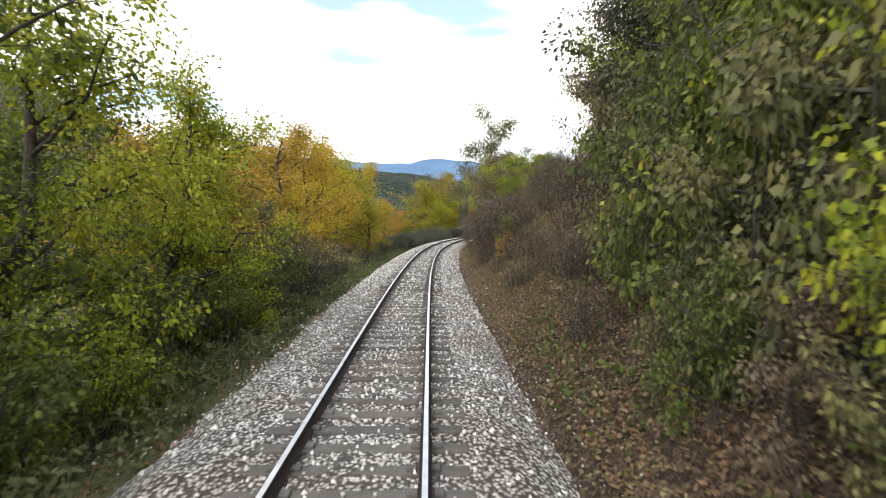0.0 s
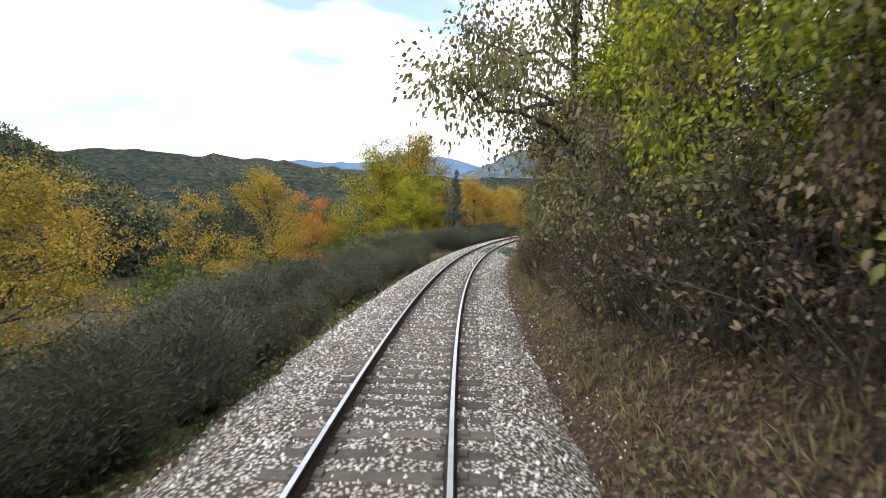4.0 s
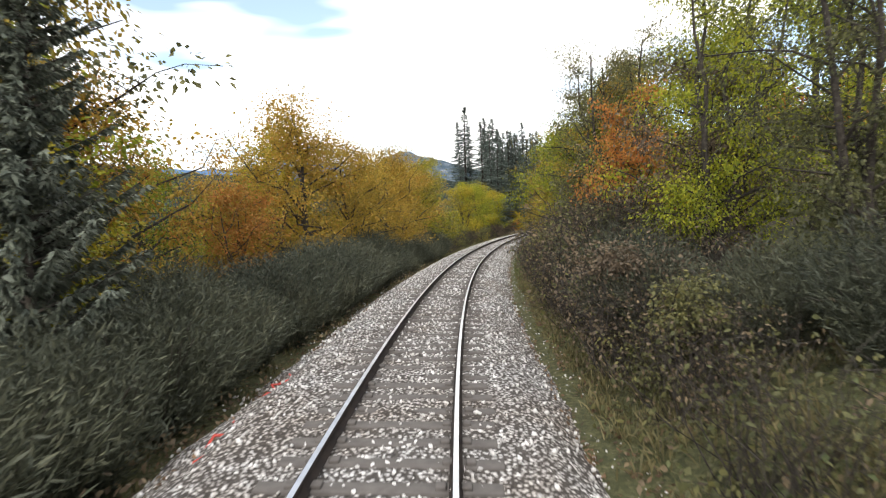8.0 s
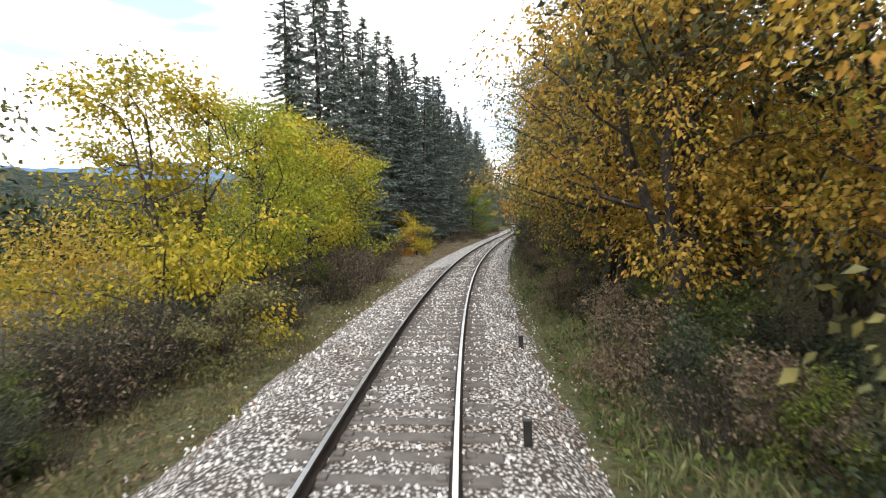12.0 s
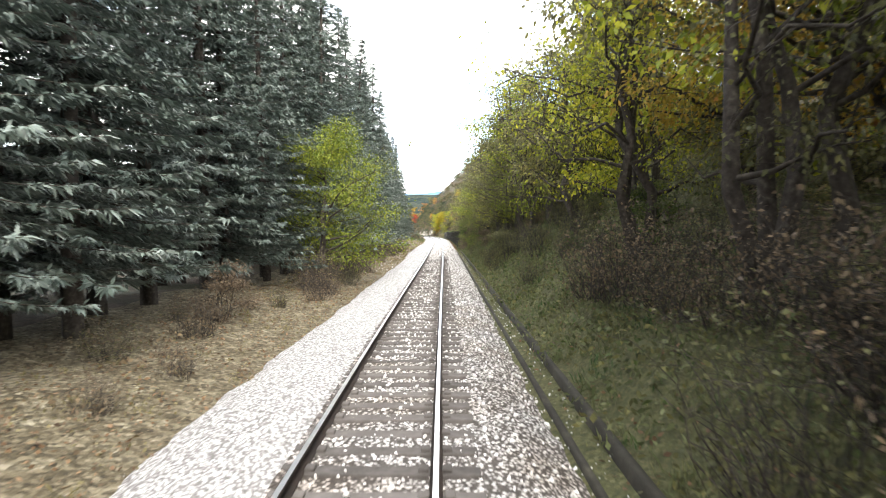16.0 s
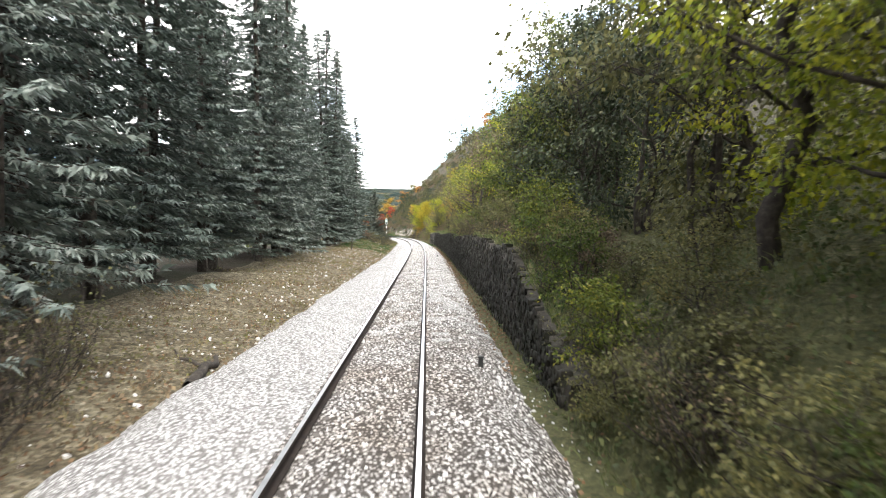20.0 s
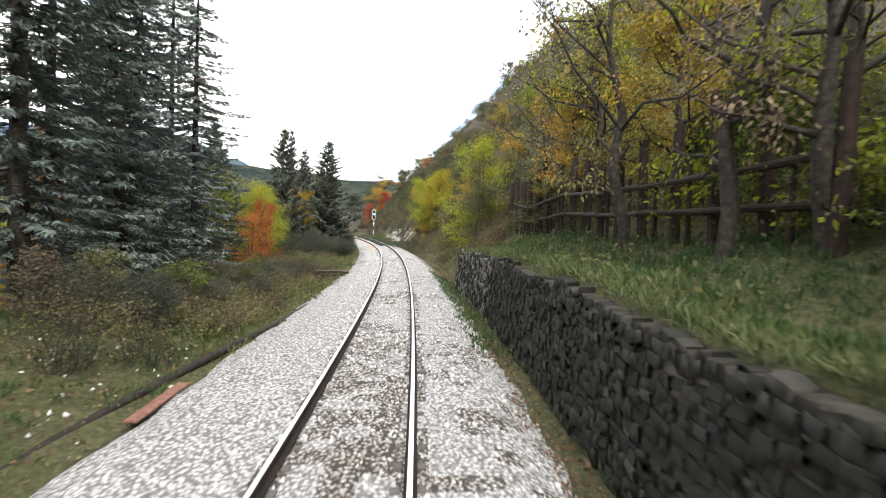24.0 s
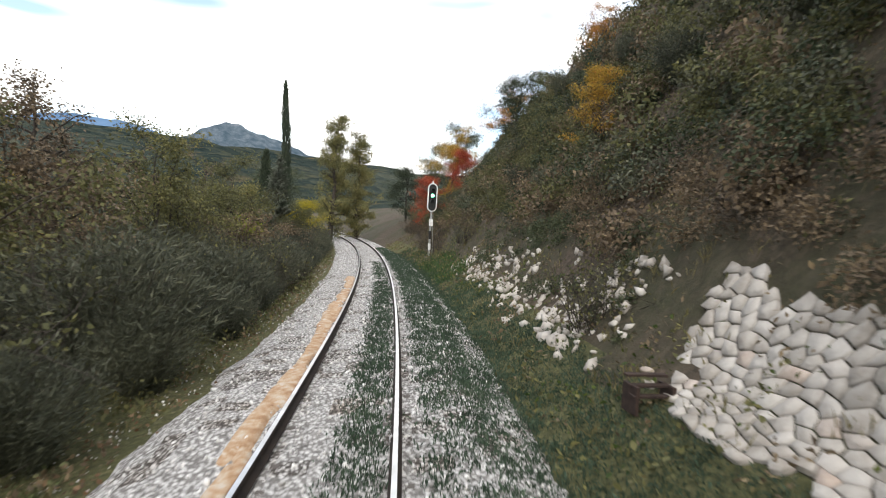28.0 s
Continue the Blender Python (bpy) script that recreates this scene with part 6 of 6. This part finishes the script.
# a whole dead tree toppled down the bank
dead = thing("dead_tree", "pale bare dead tree toppled down the leafy bank", "tree")
dead.matrix_basis = turned(52.2, 6.7, height(52.2, 6.7) - .1)
rg_d = np.random.default_rng(31)
stem = bend((1.2, .8, -.3), (-.2, -.3, .1), rg_d, .05, 4)
v, f = tubes([list(zip(stem, (.11, .10, .085, .07)))], 8, 0)
sheet("trunk", v, f, DEADWOOD, dead)
for tip, r0 in (((-3.1, -.4, 1.15), .055), ((-2.9, -1.6, -.75), .05), ((-2.2, -2.2, -1.9), .045), ((-2.6, -.9, -1.6), .04), ((-1.2, -1.9, -2.2), .038), ((.5, -1.6, 1.3), .04), ((-1.6, .6, 1.7), .035)):
    limb = bend(stem[-1], tip, rg_d, .16, 7)
    v, f = tubes([list(zip(limb, np.linspace(r0, .012, 7)))], 6, 0)
    sub = sheet("limb", v, f, DEADWOOD, dead)
    for _ in range(7):
        i_ = rg_d.integers(1, 7)
        d_ = (limb[-1] - limb[0]) * .32 + rg_d.normal(0, .42, 3) + np.array((-.1, -.1, -.28))
        tw = bend(limb[i_], limb[i_] + d_, rg_d, .07, 5)
        paths = [list(zip(tw, (.018, .015, .012, .009, .005)))]
        for _ in range(4):
            j_ = rg_d.integers(1, 5)
            paths.append(list(zip(bend(tw[j_], tw[j_] + rg_d.normal(0, .24, 3) + np.array((-.08, -.08, -.14)), rg_d, .04, 3), (.011, .008, .004))))
        v, f = tubes(paths, 5, 0)
        sheet("twig", v, f, DEADWOOD, sub)

# gutter along the foot of the cutting
gut = thing("drain_gutter", "mossy concrete drain gutter along the foot of the bank", "drain", kind="structure")
beam("near_kerb", 218, 333, [(2.52, -.75), (2.52, -.46), (2.62, -.46), (2.62, -.75)], GUTTER, gut, 1.0, .015)
beam("far_kerb", 218, 333, [(2.92, -.75), (2.92, -.22), (3.04, -.22), (3.04, -.75)], GUTTER, gut, 1.0, .015)
beam("channel_bottom", 218, 333, [(2.62, -.75), (2.62, -.66), (2.92, -.66), (2.92, -.75)], GUTTER, gut, 1.0, .01)
kerb = thing("concrete_edging", "pale concrete edging strip beside the ballast", "kerb", kind="structure")
for i in range(11):
    s = 449 + i * 2
    beam("edging_block", s + .03, s + 1.97, [(2.52, -.7), (2.52, -.30), (2.64, -.30), (2.64, -.7)], CONCRETE, kerb, .5, .006)

# old rail lying along the ballast and a culvert head
old = thing("old_rail", "dark rusty old rail lying along the edge of the ballast", "rail", kind="structure")
v, f = tubes([[(spot(s, u, z), .085) for s, u, z in ((410, -4.05, -.5), (415, -3.95, -.46), (420.4, -3.8, -.43), (425.6, -3.44, -.42), (428.8, -3.1, -.44), (434, -2.95, -.5))]], 6, 0)
sheet("bent_rail", v, f, RAIL_SIDE, old)
strap = thing("rusty_strap", "flat strip of red rusty iron on the ballast", "iron strip")
part("strip", box_bm(.2, 2.1, .035, .008), RUST, strap)
strap.matrix_basis = turned(420.8, -3.2, float(ground(420.8, -3.2)) + .16, .02)
cul = thing("culvert_head", "low weathered timber and concrete culvert head beside the ballast", "culvert")
cul.matrix_basis = turned(447.2, -3.8, -.55)
part("headwall", box_bm(2.5, .45, .5, .03), CONCRETE, cul)
part("timber", bar(2.4, .2, .14, .0, -.34, .2, .012), FENCEWOOD, cul)
part("timber", bar(2.3, .2, .14, -.05, -.36, .02, .012), FENCEWOOD, cul)
part("side_wall", bar(.3, 1.4, .42, 1.3, .6, -.02, .03), CONCRETE, cul)

# tall timber fence on the terrace above the wall
fence = thing("timber_fence", "tall dark brown timber fence on the grassy terrace", "fence")
for i in range(16):
    s = 419.3 + i * 1.75
    u = 6.5 + .05 * math.sin(i)
    z = height(s, u)
    part("fence_post", moved(rod((0, 0, -.4), (random.uniform(-.06, .06), random.uniform(-.1, .1), random.uniform(2.6, 3.1)), .14, .12, 8), turned(s, u, z)), FENCEWOOD, fence)
for zz_ in (.75, 1.45):
    for i in range(7):
        a, b = 419.3 + i * 3.5, 419.3 + (i + 1) * 3.5
        pa, pb = spot(a, 6.36, height(a, 6.5) + zz_), spot(b, 6.36, height(b, 6.5) + zz_ + random.uniform(-.06, .06))
        part("fence_rail", rod(pa, pb, .075, .065), FENCEWOOD, fence)
for i in range(15):
    s = 420.2 + i * 1.75
    part("picket", moved(rod((0, 0, -.2), (0, 0, 1.7), .06, .05), turned(s, 6.42, height(s, 6.42))), FENCEWOOD, fence)
ridge_fence = thing("ridge_fence", "thin old wooden fence stakes along the top of the bank", "fence")
for i in range(7):
    s, u = 48 + i * 2.6, 11.6 + .2 * math.sin(i * 2.0)
    part("stake", moved(rod((0, 0, -.3), (random.uniform(-.1, .1), 0, 1.5), .05, .04), turned(s, u, height(s, u))), FENCEWOOD, ridge_fence)
valley_fence = thing("stake_fence", "thin leaning wooden fence stakes in the valley", "fence")
for i in range(6):
    s, u = 103 + i * 1.9, -10.2 + .3 * math.sin(i * 3.0)
    part("stake", moved(rod((0, 0, -.3), (random.uniform(-.12, .12), 0, 1.9), .045, .035), turned(s, u, height(s, u))), FENCEWOOD, valley_fence)
paddock = thing("pole_fence", "rustic grey fence of poles by the dirt path", "fence")
posts = [(121.8 + i * .15, 4.8 + i * 1.2, 2.0 - i * .075) for i in range(5)]
for s, u, z in posts:
    part("pole_post", moved(rod((0, 0, -.3), (random.uniform(-.08, .08), 0, z + .15 - height(s, u)), .06, .045), turned(s, u, height(s, u))), BARK, paddock)
for (a, ua, za), (b, ub, zb) in zip(posts, posts[1:]):
    for drop_ in (0, .3, .58):
        part("pole", rod(spot(a, ua - .06, za - drop_), spot(b, ub - .06, zb - drop_ + random.uniform(-.08, .08)), .032, .025), BARK, paddock)
part("leaning_pole", rod(spot(121.4, 3.9, 2.9), spot(121.9, 6.6, 1.75), .03, .024), BARK, paddock)

# dirt path and gravel patch where the bank opens
def patch(name, label, s0, s1, u0, u1, material, lift=.03, banks=False, n=26, m_n=14, seed=0, cat="ground"):
    """An uneven patch of earth or stone lying on the ground, with a ragged edge."""
    S, U = np.meshgrid(np.linspace(-1, 1, n), np.linspace(-1, 1, m_n), indexing="ij")
    r = np.maximum(np.abs(S), np.abs(U))
    a = np.arctan2(U, S)
    k = 1 + .14 * np.sin(3 * a + seed) + .09 * np.sin(7 * a + 2 * seed) + .05 * np.sin(15 * a)
    S2, U2 = S * k * np.sqrt(1 - .35 * U ** 2), U * k * np.sqrt(1 - .35 * S ** 2)
    s, u = (s0 + s1) / 2 + S2 * (s1 - s0) / 2, (u0 + u1) / 2 + U2 * (u1 - u0) / 2
    z = ballast_top(u) if banks else ground(s, u)
    z = z + lift * (1 - r ** 6) - .03 * r ** 6 + .02 * wave(s, u, .3, seed)
    if banks:
        c = np.interp(s, [q[0] for q in CANT], [radians(q[1]) for q in CANT])
        u, z = u * np.cos(c) + z * np.sin(c), z * np.cos(c) - u * np.sin(c)
    v = spots(s.ravel(), u.ravel(), z.ravel())
    return tagged(sheet(name, v, grid_faces(n, m_n), material, smooth=True), label, cat, kind="structure")


patch("dirt_track_far", "pale dirt track leading away uphill", 125.6, 127.8, 11.5, 19, DIRT, .04, seed=2)
patch("ditch_soil", "dark soil and cinders over the ballast shoulder", 470.5, 489, 1.85, 3.3, SOIL, .05, True, 60, 14, 5)
patch("gravel_spot", "pale bare gravel on the verge", 111.4, 114.2, 2.75, 3.7, DIRT, .05, seed=3)
for i in range(16):
    s0 = 473 + i * 3.0 + random.uniform(-.8, .8)
    mid_u, half = -1.0 - random.uniform(0, .22), random.uniform(.12, .3)
    patch("clay_spill", "orange clay spilt over the ballast beside the rail", s0, s0 + random.uniform(2.4, 5.5), mid_u - half, min(-.83, mid_u + half), CLAY, .05 + .002 * (i % 5), True, 30, 8, i)
patch("clay_spill", "orange clay spilt between the rails", 486, 494, -.65, -.25, CLAY, .05, True, 40, 10, 3)

# small litter: white bag, red tape
bag = thing("plastic_bag", "crumpled white plastic bag on the verge", "bag")
bm = bmesh.new()
bmesh.ops.create_icosphere(bm, subdivisions=2, radius=.2)
for v in bm.verts:
    v.co *= random.uniform(.7, 1.2)
    v.co.z *= .55
part("crumpled_film", bm, WHITE, bag)
bag.matrix_basis = turned(115.3, -6.1, height(115.3, -6.1) + .06)
tape = thing("red_tape", "tangled red marker tape on the ballast shoulder", "tape")
tp = [spot(128.6 + .28 * i, -2.45 + .12 * math.sin(i * 1.9), -.30 + .05 * math.sin(i * 2.7)) for i in range(16)]
for i in range(15):
    part("strip", rod(tp[i], tp[i + 1], .022, .018, 4), RED, tape)
log = thing("fallen_log", "rotten fallen log on the stony verge", "log")
v, f = tubes([list(zip(bend((0, -1.1, .05), (.3, 1.1, .12), rg_, .05, 6), (.10, .11, .10, .09, .08, .05)))], 8, 0)
sheet("stem", v, f, BARK, log)
v, f = tubes([list(zip(bend((.1, .2, .1), (-.5, .9, .35), rg_, .05, 4), (.05, .04, .03, .02)))], 6, 0)
sheet("snag", v, f, BARK, log)
log.matrix_basis = turned(344.6, -3.75, height(344.6, -3.75), .25)
crate = thing("timber_step", "small rusty timber step at the foot of the slope", "step")
crate.matrix_basis = turned(499.2, 4.25, height(499.2, 4.25) + .02, .1)
for i in range(3):
    part("board", bar(.62, .14, .035, 0, .12 * i, .16 + .12 * i, .006), FENCEWOOD, crate)
for x in (-.27, .27):
    part("riser", bar(.05, .42, .4, x, .12, .1, .006), FENCEWOOD, crate)

# low ground cover
strew("fallen_leaves", "brown fallen leaves strewn over bank and verge", "litter",
      [(-4, 31, 2.7, 10, 48000, 0), (31, 62, 2.7, 10, 18000, 0), (106, 122, 2.6, 8, 3000, 0), (0, 60, -4.4, -2.9, 3000, 0), (165, 222, -6, -2.9, 5000, 0), (222, 345, -7.5, -3.0, 13000, 0), (222, 345, 2.6, 6, 4500, 0), (345, 425, -8, -3.2, 8000, 0), (180, 222, 2.6, 4.2, 2000, 0), (345, 440, 2.4, 3.1, 5000, 0), (60, 222, 2.3, 3.2, 9000, 0), (0, 222, -3.6, -2.5, 9000, 0), (425, 540, -3.8, -2.5, 5000, 0), (440, 490, 2.4, 3.6, 4000, 0)],
      (.05, .115))
strew("pale_fallen_leaves", "pale dry leaves and chips on the verge", "straw", [(222, 425, -7.5, -3.1, 9000, 0), (4, 31, 2.5, 9, 20000, 0), (31, 62, 2.5, 9, 3000, 0), (440, 530, 3.0, 8, 1500, 0)], (.05, .10))
strew("green_grass", "green grass along the verge", "grass",
      [(398, 441, 3.3, 6.6, 26000, .32), (345, 398, 3.3, 5, 9000, .35), (453, 466, -9, -3.6, 24000, .3), (0, 50, -5.2, -2.9, 9000, .25), (108, 126, 2.4, 5.5, 5000, .25), (109, 122, -.1, .6, 1800, .10), (109, 120, 1.1, 2.4, 3000, .12), (222, 345, 3.1, 6.5, 6000, .35),
       (520, 548, 3, 4.4, 6000, .12), (470, 486, 2.0, 4.2, 2500, .10), (400, 428, -9, -3.6, 9000, .3), (62, 112, -4.4, -2.8, 5000, .22), (425, 448, 2.2, 3.1, 3500, .25), (520, 532, 3.2, 5, 3000, .4)],
      flat=False, category="grass")
strew("tall_grass", "tall pale green grass along the verge", "meadow", [(345, 441, 3.2, 3.6, 14000, .35), (222, 345, 2.9, 7, 22000, .35), (150, 224, 2.75, 4.2, 14000, .4), (398, 441, 3.3, 5, 6000, .35), (424, 446, -6, -3.2, 6000, .35)], flat=False, category="grass")
strew("low_turf", "low dark green turf between and beside the rails", "turf", [(484, 548, 1.9, 4.4, 90000, .13), (487, 548, 1.12, 2.0, 34000, .14), (481, 488, 1.2, 2.6, 1500, .12), (486, 530, .05, .62, 8000, .13), (492, 516, .05, .62, 7000, .13), (109, 122, -.1, .6, 3500, .09), (109, 120, 1.2, 2.3, 3000, .09)], flat=False, category="grass")
strew("dry_grass", "dry straw-coloured grass tufts on bank and verge", "straw",
      [(10, 60, 2.9, 9, 7000, .3), (62, 108, 2.7, 5, 8000, .4), (116, 152, 2.8, 6.5, 16000, .45), (150, 222, 2.8, 4.4, 4000, .4), (165, 205, -6, -3.2, 5000, .35), (225, 345, -7.5, -3.4, 5000, .22), (345, 425, -9, -3.6, 8000, .2), (444, 560, 3.4, 9, 9000, .35),
       (426, 600, -6, -3, 8000, .3), (60, 165, -4.6, -2.8, 5000, .3)], flat=False, category="grass")
rng2 = np.random.default_rng(9)
k_ = 13000
s_, u_ = np.concatenate((rng2.uniform(300, 425, 1000), rng2.uniform(300, 425, 1200), rng2.uniform(0, 230, 1000), rng2.uniform(107, 120, 2800), rng2.uniform(430, 540, 2000), rng2.uniform(0, 345, 3000), rng2.uniform(0, 545, 2000))), np.concatenate((rng2.uniform(-7.5, -3, 1000), rng2.uniform(-7.5, -3, 1200), rng2.uniform(-3.8, -2.8, 1000), rng2.uniform(2.4, 6.5, 2800), rng2.uniform(-4.0, -2.75, 2000), rng2.uniform(2.4, 3.0, 3000), rng2.uniform(-3.3, -2.5, 2000)))
scatter_stones("verge_stones", "scattered pale stones on the verge", k_, s_, u_, ground(s_, u_) + .01, np.where(np.arange(k_) < 3200, rng2.uniform(.04, .15, k_), rng2.uniform(.025, .07, k_)) * rng2.uniform(.5, 1, k_), STONE_CHIP, banks=False)

# ---- dry stone retaining wall ----


def wall_top(s):
    return float(wall_crest(s))


wall = thing("retaining_wall", "dark mossy rubble stone retaining wall beside the track", "wall", kind="structure")
n = 100
g = np.linspace(342.5, 441.6, n)
tops = np.array([wall_top(s) for s in g])
prof = [np.stack((np.full(n, 3.1), np.full(n, -.9)), -1), np.stack((np.full(n, 3.24), tops), -1), np.stack((np.full(n, 3.75), tops + .02), -1), np.stack((np.full(n, 3.75), np.full(n, -.9)), -1)]
v = np.stack([spots(g, q[:, 0], q[:, 1]) for q in prof], 1).reshape(-1, 3)
f = [(i * 4 + j, i * 4 + (j + 1) % 4, i * 4 + 4 + (j + 1) % 4, i * 4 + 4 + j) for i in range(n - 1) for j in range(4)] + [(0, 1, 2, 3), (n * 4 - 1, n * 4 - 2, n * 4 - 3, n * 4 - 4)]
sheet("core", v, f, MORTAR, wall)


def block_mesh(seed, kind="rubble"):
    """One rough stone about a metre across, to be scaled."""
    r = random.Random(seed)
    bm = bmesh.new()
    bmesh.ops.create_cube(bm, size=1)
    bmesh.ops.bevel(bm, geom=list(bm.edges), offset=.05, segments=1, affect="EDGES")
    for v in bm.verts:
        v.co += Vector((r.uniform(-.07, .07), r.uniform(-.13, .13), r.uniform(-.14, .14)))
    me = bpy.data.meshes.new("stone")
    bm.to_mesh(me)
    bm.free()
    me.materials.append(WALLSTONE)
    return me


blocks = [block_mesh(i) for i in range(8)]
course, near_stones, far_stones = -.7, [], []
while course < 2.1:
    hgt = random.uniform(.08, .17)
    s = 342.6 + random.uniform(0, .3)
    while s < 441.5:
        ln = random.uniform(.09, .34)
        zc = course + hgt / 2 + random.uniform(-.04, .04)
        if zc < wall_top(s) + .02:
            (near_stones if s > 430 else far_stones).append((s + ln / 2, zc, ln, hgt))
        s += ln + .02
    course += hgt + .015


def stone_pose(s, zc, ln, hgt):
    m_ = turned(s, 3.185 + .14 * (zc + .9) / 2.4 + random.uniform(-.015, .015), zc, random.uniform(-.06, .06)) @ Matrix.Rotation(random.uniform(-.22, .22), 4, "X")
    return m_ @ Matrix.Diagonal((.22 + random.uniform(-.03, .06), ln * 1.1, hgt * random.uniform(1.0, 1.3), 1))


random.shuffle(near_stones)
for s, zc, ln, hgt in near_stones[:300]:
    ob = new("stone", random.choice(blocks))
    ob.parent = wall
    ob.matrix_basis = stone_pose(s, zc, ln, hgt)
raw = []
for me in blocks:
    c = np.empty(len(me.vertices) * 3)
    me.vertices.foreach_get("co", c)
    raw.append((c.reshape(-1, 3), np.array([list(p.vertices) for p in me.polygons if len(p.vertices) == 4]), np.array([list(p.vertices) for p in me.polygons if len(p.vertices) == 3])))
vs_, fs_, base = [], [], 0
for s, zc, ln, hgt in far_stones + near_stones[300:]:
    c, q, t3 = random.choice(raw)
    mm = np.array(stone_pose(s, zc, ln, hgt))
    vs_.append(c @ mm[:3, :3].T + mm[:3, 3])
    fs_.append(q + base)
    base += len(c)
# the joined stones take the copy that has shade in its colour
tagged(sheet("stones", np.concatenate(vs_), np.concatenate(fs_), WALLSTONE_SHADED, wall), kind="stuff")

# ---- pale stone pitching on the slope ----
pitching = thing("stone_pitching", "pale limestone pitching on the foot of the slope", "stonework", kind="structure")


def lattice(i, j):
    """Corner of the irregular honeycomb that the stones fill, in metres along and up the slope."""
    r = random.Random(i * 7919 + j * 104729 + 5)
    return i * .17 + r.uniform(-.07, .07), (j * 1.0 + (.33 if (i + j) % 2 else 0)) * .20 + r.uniform(-.06, .06)


def hexagon(a, b):
    """Six corners of one stone: two columns of the lattice on either side of its middle."""
    i, j = 2 * a + (b + 1) % 2, b
    return [lattice(i, j), lattice(i + 1, j), lattice(i + 2, j), lattice(i + 2, j + 1), lattice(i + 1, j + 1), lattice(i, j + 1)]


def slab(corners, s0, u0, seed):
    """One flat stone: its corners drawn in a little for the joint, a bevelled edge, an uneven face."""
    r = random.Random(seed)
    cx, cy = sum(c[0] for c in corners) / 6, sum(c[1] for c in corners) / 6
    lift, tx, ty = r.uniform(.0, .025), r.uniform(-.05, .05), r.uniform(-.05, .05)

    def at(c, k, h):
        x, y = cx + (c[0] - cx) * k, cy + (c[1] - cy) * k
        s, u = s0 + x, u0 + y * .66
        slope = (height(s, u + .2) - height(s, u - .2)) / .4
        d = h + (x - cx) * tx + (y - cy) * ty
        n_ = math.hypot(1, slope)
        return spot(s, u - d * slope / n_, float(smooth_slope(s, u)) + d / n_)

    rings = [[at(c, .9, -.14) for c in corners], [at(c, .9, .04 + lift + r.uniform(-.006, .006)) for c in corners], [at(c, .865, .052 + lift + r.uniform(-.006, .006)) for c in corners]]
    mid_top = at((cx, cy), 1, .05 + lift)
    v = [p[:] for ring_ in rings for p in ring_] + [mid_top[:]]
    f = [(k * 6 + q, k * 6 + (q + 1) % 6, k * 6 + 6 + (q + 1) % 6, k * 6 + 6 + q) for k in (0, 1) for q in range(6)]
    f += [(12, 13, 14, 18), (14, 15, 16, 18), (16, 17, 12, 18)]
    return v, f


def smooth_slope(s, u):
    """The slope under the stones, evened out."""
    return ground(np.array([s - .5, s, s + .5, s]), np.array([u, u - .3, u, u + .3])).mean()


laid, loose = [], random.Random(3)
for s0, s1, u0, u1 in ((491.2, 500.4, 4.3, 6.0),):
    for a in range(int((s1 - s0) / .34) + 1):
        for b in range(int((u1 - u0) / .132) + 1):
            c = hexagon(a, b)
            s, u = s0 + sum(p[0] for p in c) / 6, u0 + sum(p[1] for p in c) / 6 * .66
            if s > s1 or u > u1:
                continue
            ragged = .5 * math.sin(s * 1.7 + u * 2.1) + .35 * math.sin(s * 3.9 - u * 3.3) + 1.5 * min(s - s0, s1 - s, (u - u0) * 2.2, (u1 - u) * 2.2)
            if ragged > loose.uniform(-.1, .5) and (s < 501 or loose.random() < .68):
                laid.append(slab(c, s0, u0, a * 57 + b + int(s0)))
for v, f in laid[:296]:
    sheet("pitching_stone", v, f, PALESTONE, pitching)
if laid[296:]:
    tagged(sheet("pitching_stones", np.concatenate([v for v, f in laid[296:]]), np.concatenate([np.array(f) + 19 * i for i, (v, f) in enumerate(laid[296:])]), PALESTONE_JOINED, pitching), kind="stuff")
rg_rub = np.random.default_rng(17)
k_ = 420
s_ = np.concatenate((rg_rub.normal(504.2, .9, 130), rg_rub.uniform(506, 524, 290)))
u_ = np.concatenate((rg_rub.uniform(4.0, 6.0, 130), rg_rub.normal(4.9, .45, 290)))
scatter_stones("slope_rubble", "rough pale limestone rubble on the slope", k_, s_, u_, ground(s_, u_) + .03, rg_rub.uniform(.12, .38, k_), PALESTONE_JOINED, banks=False)
